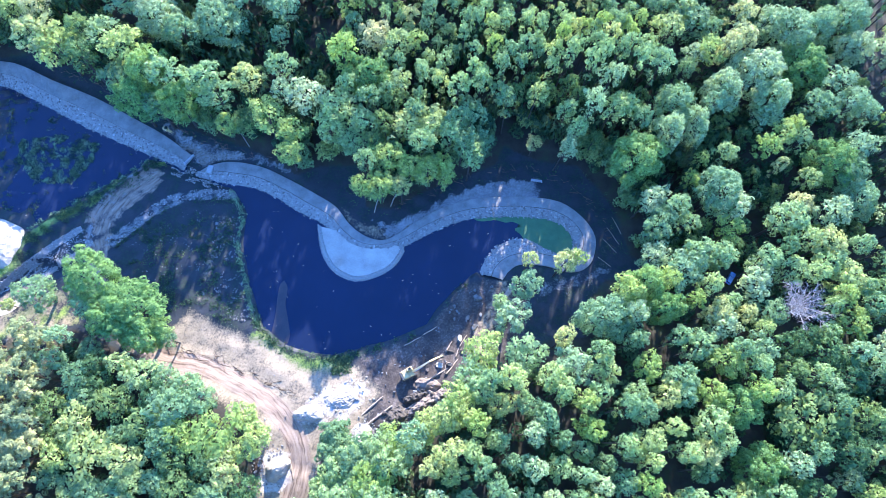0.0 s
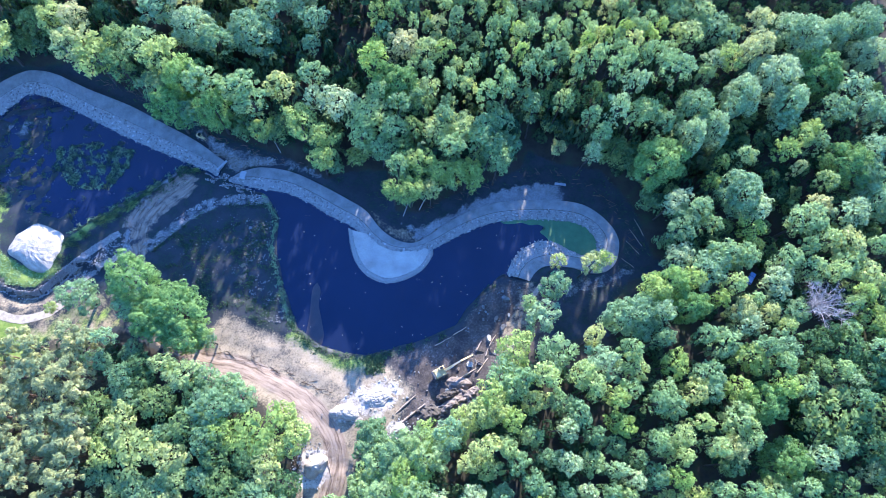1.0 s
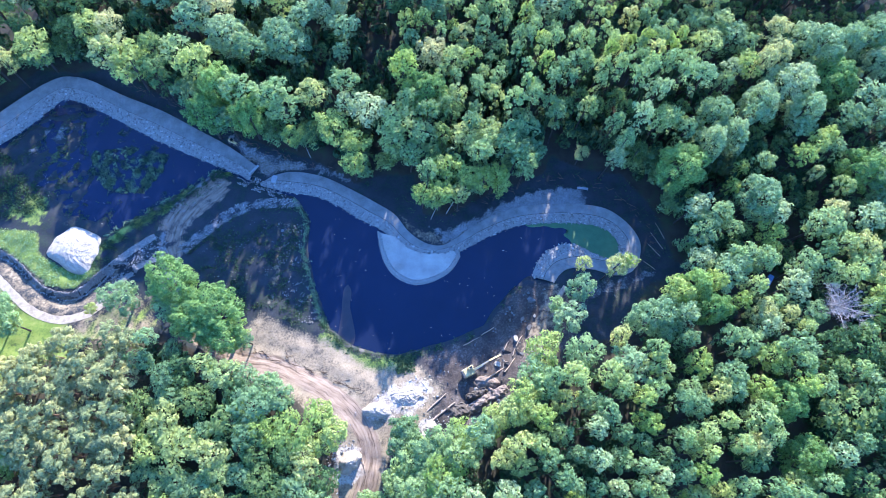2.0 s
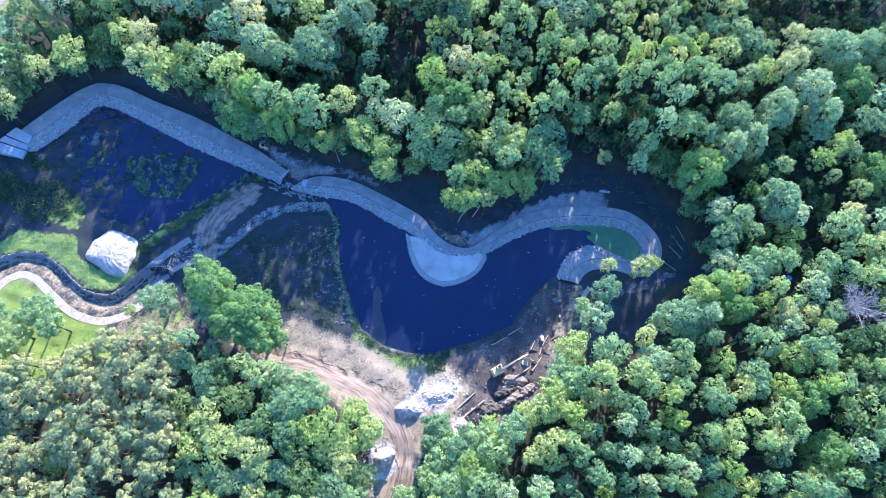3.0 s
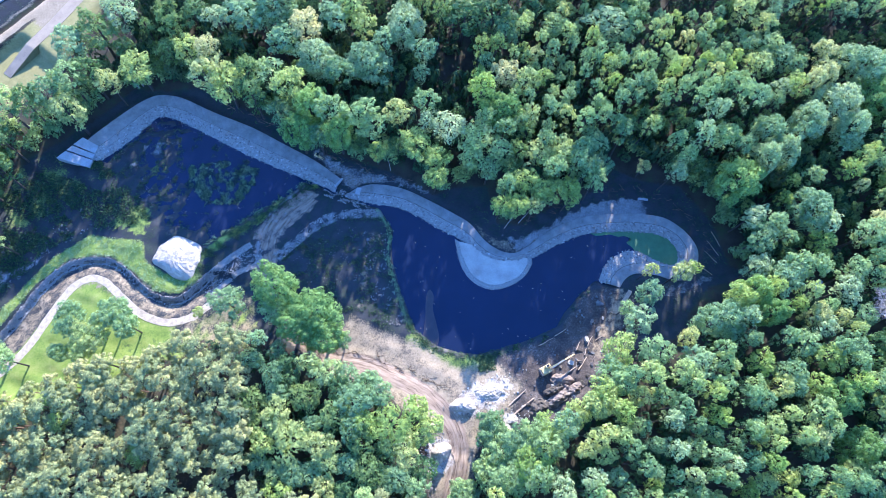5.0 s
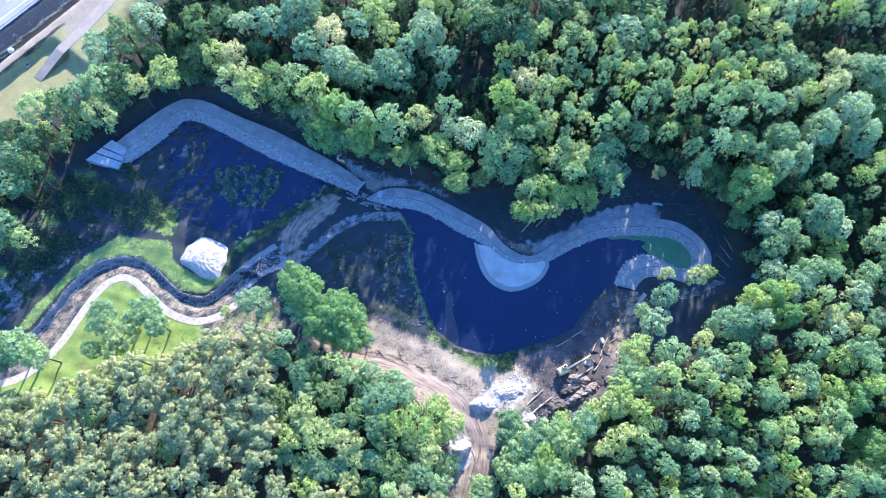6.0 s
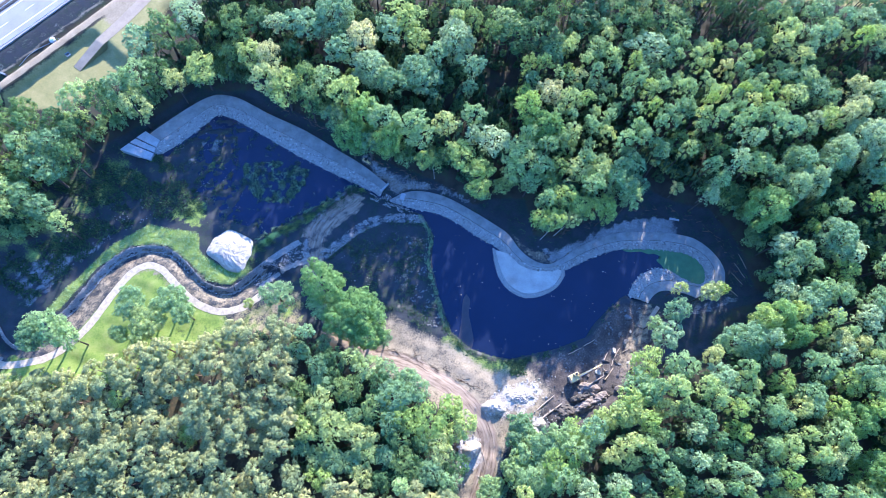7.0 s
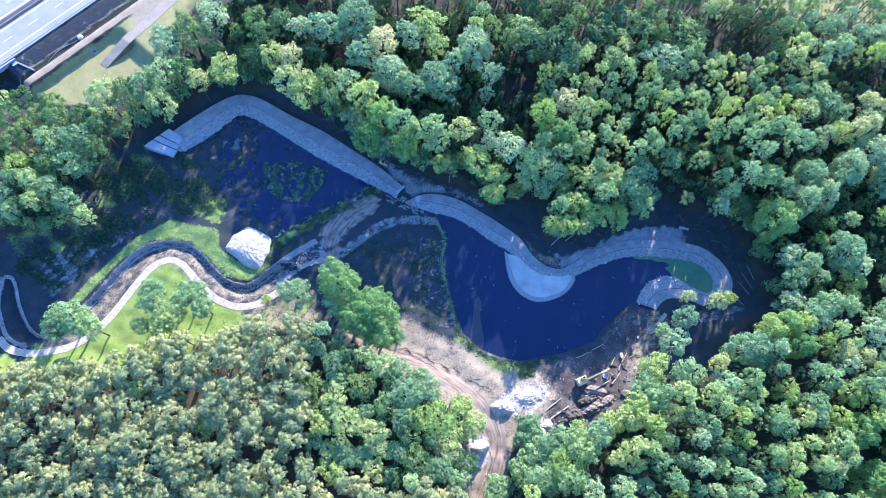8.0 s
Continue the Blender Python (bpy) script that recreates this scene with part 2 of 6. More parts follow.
def far_from(line, x, y):
    """Distance of many points from a line."""
    q = np.array(line, float)
    best = np.full(x.shape, 1e9)
    for (ax, ay), (bx, by) in zip(q[:-1], q[1:]):
        dx, dy = bx - ax, by - ay
        t = np.clip(((x - ax) * dx + (y - ay) * dy) / (dx * dx + dy * dy + 1e-9), 0, 1)
        best = np.minimum(best, np.hypot(x - ax - t * dx, y - ay - t * dy))
    return best


def inside(poly, x, y):
    """Signed distance from a closed outline, positive inside."""
    q = np.array(poly, float)
    hit = np.zeros(x.shape, bool)
    for (ax, ay), (bx, by) in zip(q, np.roll(q, -1, 0)):
        cross = ((ay > y) != (by > y)) & (x < (bx - ax) * (y - ay) / ((by - ay) if abs(by - ay) > 1e-9 else 1e-9) + ax)
        hit ^= cross
    d = far_from(np.vstack([q, q[:1]]), x, y)
    return np.where(hit, d, -d)


def across_along(line, x, y):
    """Signed distance from a line's middle, and the way along it."""
    q = smooth_line(line, 2.0)
    best, off, run, gone = np.full(x.shape, 1e9), np.zeros(x.shape), np.zeros(x.shape), 0.0
    for (ax, ay), (bx, by) in zip(q[:-1], q[1:]):
        dx, dy = bx - ax, by - ay
        n = math.hypot(dx, dy)
        t = np.clip(((x - ax) * dx + (y - ay) * dy) / (n * n), 0, 1)
        d = np.hypot(x - ax - t * dx, y - ay - t * dy)
        side = np.sign((x - ax) * dy - (y - ay) * dx)
        new_ = d < best
        best, off, run = np.where(new_, d, best), np.where(new_, d * side, off), np.where(new_, gone + t * n, run)
        gone += n
    return np.clip(off, -60, 60), run


def soft(v, lo, hi):
    t = np.clip((v - lo) / (hi - lo), 0, 1)
    return t * t * (3 - 2 * t)


def wavy(x, y, size, seed=0):
    """Smooth unevenness between -1 and 1 on a plan."""
    r = np.random.RandomState(seed)
    out = np.zeros(np.shape(x))
    for k in range(7):
        a, f, p = r.uniform(0, 6.28), r.uniform(0.6, 1.9) * 6.28 / size, r.uniform(0, 6.28)
        out += np.sin((x * math.cos(a) + y * math.sin(a)) * f + p)
    return out / 3.5


# ---- plan ----
ROAD1_OUT = [(-167.0, 110.6), (-164.6, 114.1), (-156.9, 121.8), (-148.7, 129.0), (-143.0, 132.3), (-138.4, 132.7), (-131.8, 131.1), (-120.1, 125.1), (-105.3, 118.5), (-92.0, 110.8), (-80.6, 104.0), (-70.6, 96.3)]
ROAD1_IN = [(-161.7, 105.1), (-157.7, 106.5), (-149.8, 113.6), (-143.3, 121.0), (-139.1, 123.6), (-129.2, 119.9), (-115.7, 112.1), (-99.0, 103.2), (-86.1, 97.4), (-76.6, 93.2), (-73.4, 91.2)]
ROAD2_OUT = [(-67.2, 91.0), (-64.7, 92.6), (-58.2, 94.1), (-48.3, 92.4), (-38.4, 87.6), (-28.5, 81.7), (-22.5, 77.5), (-17.7, 71.1), (-12.3, 67.0), (-6.8, 65.9), (-1.8, 68.2), (4.7, 72.8), (11.2, 76.4), (20.6, 79.7), (30.0, 80.8), (41.5, 80.9), (51.4, 79.3), (57.0, 76.0), (61.5, 71.0), (63.4, 66.1), (63.0, 62.0), (61.2, 57.5), (57.5, 54.6), (52.0, 54.2), (46.2, 56.2), (38.2, 57.0), (34.0, 55.1), (31.4, 51.8)]
ROAD2_IN = [(-69.4, 89.6), (-62.6, 87.3), (-57.9, 86.1), (-49.4, 84.6), (-41.9, 80.9), (-34.5, 76.0), (-26.1, 71.3), (-21.1, 66.4), (-16.3, 63.2), (-7.7, 62.4), (-1.6, 63.1), (4.8, 66.4), (11.2, 69.6), (20.3, 72.8), (30.4, 73.8), (40.7, 73.7), (48.2, 72.7), (53.0, 70.3), (55.7, 65.7), (55.0, 61.9), (53.0, 59.8), (49.4, 60.2), (46.2, 62.3), (42.0, 65.3), (36.5, 66.6), (29.4, 63.3), (25.0, 57.5), (24.1, 54.4)]
ISLAND_RIM = [(-28.6, 72.0), (-27.6, 65.1), (-25.7, 59.4), (-22.3, 55.1), (-16.8, 52.5), (-11.2, 52.9), (-4.4, 56.3), (-0.7, 61.1), (-0.3, 64.0)]
POND = [(-62.0, 86.4), (-56.9, 84.0), (-52.2, 75.2), (-53.1, 66.0), (-50.6, 54.9), (-47.2, 44.1), (-44.5, 37.8), (-37.5, 31.8), (-29.1, 28.9), (-21.8, 28.1), (-14.4, 30.0), (-3.7, 32.9), (7.2, 37.4), (11.9, 44.1), (20.4, 52.2), (27.0, 56.0), (33.0, 62.0), (48.0, 57.0), (58.0, 60.0), (58.0, 70.0), (50.0, 76.0), (22.0, 76.0), (6.0, 70.0), (-8.0, 64.0), (-20.0, 68.0), (-36.0, 79.0), (-48.0, 88.0)]
GREEN = [(20.0, 76.5), (24.0, 72.9), (27.7, 72.6), (30.5, 72.9), (33.7, 72.0), (36.2, 72.2), (38.8, 70.8), (36.6, 69.6), (38.6, 67.6), (39.7, 65.6), (41.5, 64.6), (46.0, 58.5), (53.0, 57.0), (58.0, 63.0), (57.0, 70.0), (49.0, 75.5), (35.0, 77.5)]
BASIN = [(-143.0, 124.5), (-138.8, 126.5), (-129.0, 122.0), (-99.0, 105.5), (-78.0, 95.5), (-84.0, 90.5), (-95.4, 85.5), (-105.7, 78.5), (-116.0, 71.5), (-122.0, 76.0), (-132.0, 78.0), (-139.0, 84.0), (-150.0, 97.0), (-158.0, 103.0), (-153.0, 112.0)]
WATER_EAST = [(-132.0, 110.0), (-123.0, 117.5), (-99.0, 105.0), (-78.0, 94.5), (-95.4, 85.5), (-116.0, 71.5), (-126.0, 76.5), (-134.0, 78.0), (-126.0, 88.0), (-128.0, 98.0)]
WALKWAY = [(-211.9, 26.2), (-207.1, 22.8), (-198.9, 21.7), (-187.6, 24.4), (-180.7, 29.1), (-174.3, 37.3), (-168.4, 48.6), (-163.6, 56.2), (-157.9, 59.6), (-152.3, 58.1), (-146.0, 52.5), (-138.6, 46.3), (-129.7, 43.0), (-121.5, 44.6), (-114.7, 49.5)]
STREAM_WALL = [(-190.0, 31.5), (-185.0, 39.4), (-180.4, 46.2), (-175.1, 55.4), (-170.9, 60.9), (-165.7, 64.7), (-159.2, 66.4), (-151.5, 65.5), (-145.4, 61.4), (-139.0, 55.2), (-134.3, 52.2), (-128.7, 50.8), (-124.6, 51.9), (-119.9, 56.3), (-115.2, 61.4), (-109.2, 66.5), (-102.7, 70.9)]
STREAM_LOW = [(-116.0, 52.9), (-110.2, 58.0), (-104.8, 61.2), (-98.9, 63.4)]
LOOP_WEST = [(-216.4, 49.0), (-216.4, 46.7), (-216.1, 40.9), (-213.5, 33.6), (-208.6, 26.6), (-201.6, 23.6)]
LOOP_EAST = [(-216.0, 49.3), (-212.4, 48.0), (-207.7, 38.2), (-202.8, 31.1), (-197.9, 27.9), (-192.6, 28.5)]
BERM = [(-80.0, 95.0), (-84.4, 92.2), (-95.4, 84.2), (-105.7, 77.2), (-115.8, 70.1), (-119.3, 64.1), (-122.2, 57.1)]
TRACK = [(-84.0, 92.0), (-89.0, 87.5), (-95.0, 81.1), (-98.6, 72.5), (-98.5, 62.1), (-94.0, 50.0), (-84.0, 36.0), (-73.5, 28.9), (-62.1, 26.7), (-50.7, 21.6), (-41.3, 15.7), (-34.0, 8.1), (-30.6, -0.9), (-32.9, -14.0), (-38.0, -30.0)]
EDGE_NORTH = [(-215.6, 64.5), (-204.3, 67.5), (-191.5, 73.0), (-195.3, 80.6), (-205.7, 89.1), (-192.2, 93.8), (-186.5, 106.4), (-174.8, 114.5), (-163.8, 123.7), (-157.0, 129.5), (-151.5, 136.7), (-145.6, 135.1), (-138.4, 134.6), (-127.5, 136.3), (-115.4, 130.8), (-105.6, 125.1), (-91.7, 120.5), (-79.2, 109.5), (-65.3, 103.6), (-51.6, 99.3), (-35.5, 89.5), (-28.9, 92.6), (-15.4, 92.5), (-12.1, 77.6), (-4.3, 77.1), (7.1, 83.4), (18.5, 87.9), (31.3, 93.0), (34.3, 100.1), (45.6, 94.8), (60.5, 92.2), (70.8, 77.5), (74.5, 59.5), (86.2, 54.7)]
EDGE_SOUTHEAST = [(65.1, 50.9), (55.2, 40.6), (56.5, 32.2), (43.6, 31.5), (32.9, 28.9), (15.8, 25.8), (14.2, 17.7), (2.6, 9.2), (-10.6, 0.0), (-23.5, -1.6), (-24.4, -9.0), (-31.1, -25.0)]
EDGE_SOUTHWEST = [(-42.5, -25.0), (-40.2, -4.2), (-38.4, 8.5), (-45.8, 15.3), (-54.1, 22.0), (-66.4, 25.5), (-79.3, 27.3), (-90.4, 33.8), (-97.2, 37.3), (-109.1, 38.6), (-128.6, 33.4), (-147.6, 29.3), (-173.9, 19.0), (-201.8, 17.4), (-240.0, 18.0), (-240.0, 62.0)]
CLEARING = EDGE_NORTH + EDGE_SOUTHEAST + EDGE_SOUTHWEST
FIELD = [(-290.0, 50.0), (-230.5, 120.0), (-218.3, 122.5), (-202.8, 121.3), (-193.3, 127.4), (-180.5, 140.6), (-173.9, 153.7), (-168.0, 171.2), (-130.0, 222.0), (-60.0, 305.0), (-190.0, 400.0), (-420.0, 120.0)]
LAWN = [(-158.0, 57.0), (-168.0, 44.0), (-175.0, 33.0), (-182.0, 25.0), (-200.0, 19.0), (-225.0, 22.0), (-225.0, 8.0), (-174.0, 10.0), (-147.0, 22.0), (-128.0, 27.0), (-116.0, 38.0), (-128.0, 41.5), (-140.0, 45.5), (-147.0, 51.0)]
BANK_GRASS = [(-186.0, 42.0), (-176.0, 58.0), (-166.0, 67.0), (-152.0, 67.5), (-144.0, 62.0), (-135.0, 54.0), (-126.0, 53.0), (-120.0, 59.0), (-127.0, 58.5), (-139.0, 65.0), (-141.0, 73.0), (-150.0, 74.5), (-160.0, 76.0), (-172.0, 68.0), (-184.0, 52.0), (-192.0, 40.0)]
SAND = [(-44.0, 36.5), (-55.0, 39.0), (-66.0, 46.0), (-75.0, 38.0), (-82.0, 28.0), (-70.0, 20.0), (-58.0, 16.0), (-48.0, 9.0), (-43.0, 1.0), (-45.0, -10.0), (-40.0, -26.0), (-26.0, -26.0), (-24.0, -4.0), (-16.0, 3.0), (-6.0, 10.0), (-4.0, 20.0), (-4.0, 31.0), (-14.0, 28.0), (-30.0, 27.0)]
WHITE_PATCH = [(-34.0, 12.0), (-30.0, 16.0), (-22.0, 20.0), (-14.0, 22.0), (-10.0, 18.0), (-14.0, 12.0), (-20.0, 9.0), (-26.0, 6.5), (-32.0, 8.0)]
EAST_BANK = [(-16.0, 27.0), (-8.0, 31.0), (6.0, 35.0), (12.0, 43.0), (21.0, 52.0), (30.0, 52.0), (40.0, 44.0), (36.0, 30.0), (24.0, 26.0), (18.0, 16.0), (6.0, 8.0), (-8.0, 2.0), (-16.0, 2.0), (-12.0, 10.0), (-8.0, 18.0), (-13.0, 22.0)]
SHADED_GREEN = [(-168, 104), (-160, 98), (-166, 90), (-178, 80), (-192, 62), (-204, 52), (-240, 60), (-240, 110), (-205, 98), (-190, 104), (-176, 112)]
RAMP = [(-198.8, 140.8), (-191.1, 152.0), (-184.8, 161.2), (-177.6, 173.1), (-163.0, 198.0)]
KERB_LINE = [(-93.5, 65.5), (-85.4, 72.9), (-80.2, 77.5), (-72.7, 81.7), (-63.8, 82.3), (-55.2, 82.3)]
PINES = [(-235, -45), (-235, 12), (-174, 18), (-147, 28), (-128, 32), (-104, 38), (-90, 24), (-96, 6), (-92, -14), (-45, -16), (-45, -45)]
THICKET = [(-100, 34), (-66, 24), (-47, 14), (-39, 4), (-40, -14), (-92, -14), (-98, 4)]
PINE_GAPS = [(-136, 9, 4), (-131, 3, 3), (-165, -4, 3), (-168, -12, 3), (-108, -6, 3), (-190, 4, 3)]
HW_AT, HW_WAY = np.array((-236.8, 146.7)), np.array((0.643, 0.766))
HW_OUT = np.array((-0.766, 0.643))


def along_motorway(x, y):
    return (x - HW_AT[0]) * HW_WAY[0] + (y - HW_AT[1]) * HW_WAY[1], (x - HW_AT[0]) * HW_OUT[0] + (y - HW_AT[1]) * HW_OUT[1]


ROADS = [matched(ROAD1_OUT, ROAD1_IN, 1.0), matched(ROAD2_OUT, ROAD2_IN, 1.0)]


STREAM_SIDE = float(np.sign(across_along(STREAM_WALL, np.array([-157.9]), np.array([59.6]))[0][0]))


def height(x, y):
    """The ground's height above the pond's water."""
    x, y = np.asarray(x, float), np.asarray(y, float)
    clear = inside(CLEARING, x, y)
    open_ = soft(clear, -10, 6)
    west = soft(-x, 138, 172)
    low = 0.8 - 0.4 * soft(-x, 95, 125) - 1.7 * west
    z = (3.6 - 2.2 * soft(-x, 60, 200)) * (1 - open_) + low * open_
    z += 1.8 * soft(30 - y, -4, 22) * soft(x, -90, -60)
    walk_d = far_from(WALKWAY, x, y)
    z += (0.25 * wavy(x, y, 9, 1) + 0.1 * wavy(x, y, 3.1, 2)) * (0.1 + 0.9 * soft(walk_d, 1.5, 4.0))
    rough = soft(inside(SAND, x, y), -2, 4)
    z += rough * (0.18 * wavy(x, y, 2.6, 3) + 0.25 * wavy(x, y, 6.0, 4))
    z += soft(inside(EAST_BANK, x, y), -2, 4) * (0.4 * wavy(x, y, 4.2, 31) + 0.3 * wavy(x, y, 8.0, 32))
    basin = soft(inside(BASIN, x, y), -1.5, 3)
    z = z * (1 - basin) + basin * (0.32 * wavy(x, y, 5, 5) + 0.2 * wavy(x, y, 17, 6) + 0.15 * wavy(x, y, 2.6, 7) + 0.02 + 0.6 * soft(-x, 143, 152) - 0.65 * soft(inside(WATER_EAST, x, y) + 3.5 * wavy(x, y, 13, 8), -5, 5))
    berm = np.exp(-(far_from(BERM, x, y) / 2.0) ** 2)
    z += 1.3 * berm
    rim_w = far_from([(-134.0, 74.5), (-141.0, 78.0), (-150.0, 92.0), (-160.0, 103.0)], x, y)
    z = np.maximum(z, np.where(rim_w < 8, 0.3 - 0.07 * rim_w + 0.12 * wavy(x, y, 3.5, 95), -9))
    pond = soft(inside(POND, x, y), -0.4, 3.0)
    z = z * (1 - pond) - 1.8 * pond
    for out, inn in ROADS:
        a, b = far_from(out, x, y), far_from(inn, x, y)
        strip = inside(np.vstack([out, inn[::-1]]), x, y)
        w = soft(strip, -1.6, 0.2)
        z = z * (1 - w) + w * (1.7 * b / (a + b + 1e-6) - 0.75)
    isl = inside(np.vstack([ISLAND_RIM[1:-1], [(-3, 63), (-12, 63.5), (-20, 66.5)]]), x, y)
    z = np.where(isl > -1.5, np.minimum(z, -0.4), z)
    wall, low2 = far_from(STREAM_WALL, x, y), far_from(STREAM_LOW, x, y)
    side = across_along(STREAM_WALL, x, y)[0] * STREAM_SIDE
    z -= 2.0 * soft(side, -1.1, 0.7) * soft(11.5 - wall, 0, 2) * soft(walk_d, 2.0, 7.0) * soft(12.5 - walk_d, 0, 1.5)
    z -= 1.5 * np.exp(-((wall - 0.0) / 3.0) ** 2) * np.exp(-(low2 / 5.0) ** 2)
    loop = inside(LOOP_WEST + LOOP_EAST[::-1], x, y)
    z -= 1.8 * soft(loop, -0.2, 2.0)
    s, o = along_motorway(x, y)
    f = soft(inside(FIELD, x, y), -4, 3)
    flat = np.interp(o, [-60, -26.0, -24.4, -23.4, -19.4, -18.8, -17.4, -16.2, -15.2, -9.2, -8.6], [1.8, 1.5, 1.5, 4.3, 4.3, 4.1, 2.0, 3.2, 3.6, 5.6, 5.6])
    raised = np.maximum(flat, np.where(o < -19, 4.3, -9))
    sunk = soft(35.2 - s - 1.6 * np.exp(-((o + 22.0) / 2.0) ** 2), -0.8, 0.8)
    z2 = flat * sunk + raised * (1 - sunk)
    z2 -= 6.0 * soft(-s - 7, 0, 2.5) * soft(s + 24, 0, 3) * soft(-o, 6, 9)
    z2 = np.where(o > -8.8, np.minimum(z2, 5.2), z2)
    z = z * (1 - f) + f * z2
    return z


# ---- ground ----
def spread(lo, hi, step, reach):
    mid = np.arange(lo, hi + step, step)
    grow = []
    d = step
    while sum(grow) < reach:
        d *= 1.35
        grow.append(d)
    out = np.cumsum(grow)
    return np.concatenate([(lo - out)[::-1], mid, mid[-1] + out])


def make_ground():
    xs, ys = spread(-268, 205, 1.3, 4000), spread(-62, 236, 1.3, 4000)
    gx, gy = np.meshgrid(xs, ys)
    x, y = gx.ravel(), gy.ravel()
    z = height(x, y)
    n, m = len(ys), len(xs)
    i = (np.arange(n - 1)[:, None] * m + np.arange(m - 1)[None, :]).ravel()
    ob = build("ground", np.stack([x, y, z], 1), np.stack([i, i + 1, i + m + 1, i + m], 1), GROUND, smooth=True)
    clear = inside(CLEARING, x, y)
    s, o = along_motorway(x, y)
    field = soft(inside(FIELD, x, y), -3, 2)
    off, run = across_along(TRACK, x, y)
    dirt = 0.95 * soft(4.2 - np.abs(off), 0, 2.2) * soft(clear, -5, 1) * soft(run, 30, 50)
    sand = soft(inside(SAND, x, y), -2, 4) * 0.62
    white = (0.62 + 0.3 * wavy(x, y, 5, 71)) * soft(inside(WHITE_PATCH, x, y) + wavy(x, y, 4, 72), -1.5, 2.0)
    white = np.maximum(white, 0.75 * soft(7.5 - np.hypot((x + 37.5) * 1.3, y + 4.0) + wavy(x, y, 4, 73), 0, 3))
    white = np.maximum(white, 0.6 * soft(4.5 - np.hypot(x + 12.5, (y - 6.5) * 1.3) + wavy(x, y, 3, 74), 0, 2))
    off_t = far_from(TRACK[:6], x, y)
    soil = np.maximum(0.75 * soft(inside(EAST_BANK, x, y), -3, 3), 0.55 * soft(6.0 - far_from(TRACK[:6], x, y), 0, 5))
    sand = sand * (1 - soft(inside(EAST_BANK, x, y), -2, 3) * 0.9)
    soil = np.maximum(soil, 0.22 * soft(inside([(28, 50), (40, 38), (56, 42), (70, 52), (72, 66), (66, 66), (60, 52), (48, 50), (36, 54)], x, y), -2, 2))
    sand = np.maximum(sand, field * np.maximum(0.9 * soft(2.2 - np.abs(o + 20.5), 0, 1), 0.65 * soft(1.0 - np.abs(o + 15.3), 0, 1)))
    sand = np.maximum(sand, field * 0.8 * soft(s, 38, 46) * soft(-o, 17, 19) * soft(o + 32, 0, 4))
    grit = 0.72 * soft(inside([(-5, 66), (2, 70.5), (11, 75), (20, 78.5), (30, 80), (44, 79.5), (46, 83), (45, 87), (36, 87), (23, 84.3), (14, 80.5), (6.8, 76.4), (-3.6, 71.3), (-10, 72.5)], x, y) + 0.8 * wavy(x, y, 5, 75), -2.2, 1.6)
    grit = np.maximum(grit, 0.5 * soft(inside([(-84, 108), (-72, 97), (-67, 92), (-62, 94.5), (-50, 94), (-38, 89), (-36, 91), (-48, 96.5), (-60, 99), (-70, 103), (-80, 109)], x, y) + wavy(x, y, 5, 76), -1.2, 1.0))
    grit = np.maximum(grit, (0.5 + 0.25 * wavy(x, y, 4, 77)) * soft(3.4 - far_from(KERB_LINE, x, y), 0, 2.5))
    grit = np.maximum(grit, (0.55 + 0.3 * wavy(x, y, 6, 78)) * soft(4.2 - off_t, 0, 3))
    sand = np.maximum(sand, 0.45 * soft(inside([(-22, 77), (-17, 70), (-11, 66), (-6, 65), (0, 68), (8, 74.5), (7, 77), (0, 72.5), (-7, 70.5), (-14, 72.5), (-20, 78)], x, y), -1.0, 1.0))
    sand = np.maximum(sand, 0.55 * soft(inside([(-78, 102), (-72, 97), (-67, 92), (-62, 94.5), (-52, 94.5), (-54, 97.5), (-64, 98), (-72, 102)], x, y), -1.5, 1.5))
    wall_d, walk_d = far_from(STREAM_WALL, x, y), far_from(WALKWAY, x, y)
    sand = np.where(wall_d + walk_d < 12, np.maximum(sand, 0.44 + 0.12 * wavy(x, y, 3.5, 331)), sand)
    soil = np.where(wall_d + walk_d < 10.5, np.maximum(soil, 0.4), soil)
    worn = soft(inside([(-130, 41.5), (-119, 46), (-110, 51), (-100, 52), (-97, 40), (-112, 34), (-128, 34)], x, y), -2, 2)
    sand = np.maximum(sand, (0.42 + 0.16 * wavy(x, y, 6, 332)) * worn)
    grass = soft(inside(LAWN, x, y) + 2.0 * wavy(x, y, 9, 41), -2.5, 3) * (0.62 + 0.38 * soft(-x, 140, 160))
    grass = np.maximum(grass, 0.85 * soft(8.0 - walk_d, 0, 3) * soft(wall_d - walk_d, 5.5, 7.5) * soft(-x, 122, 130) * soft(205 + x, 0, 10))
    grass = np.maximum(grass, (0.42 + 0.2 * wavy(x, y, 5, 333)) * worn)
    grass = np.maximum(grass, soft(inside(BANK_GRASS, x, y), -1.5, 1.5) * 0.75)
    grass = np.maximum(grass, (0.5 + 0.25 * wavy(x, y, 7, 44)) * np.exp(-(far_from(BERM, x, y) / 2.7) ** 2))
    grass = np.maximum(grass, 0.62 * soft(5.0 - far_from([(-46.0, 34.5), (-38.0, 28.0), (-30.0, 25.5), (-20.0, 25.0)], x, y), 0, 4))
    grass = np.maximum(grass, (0.33 + 0.16 * wavy(x, y, 11, 91)) * soft(inside(SHADED_GREEN, x, y), -3, 4))
    dry = np.maximum(field * soft(-o, 22, 25), 0.7 * soft(x, 82, 92) * soft(y, 192, 200) * soft(300 - y, 0, 30))
    stony = field * 0.8 * soft(-o, 8, 10) * soft(16.5 + o, 0, 1.5)
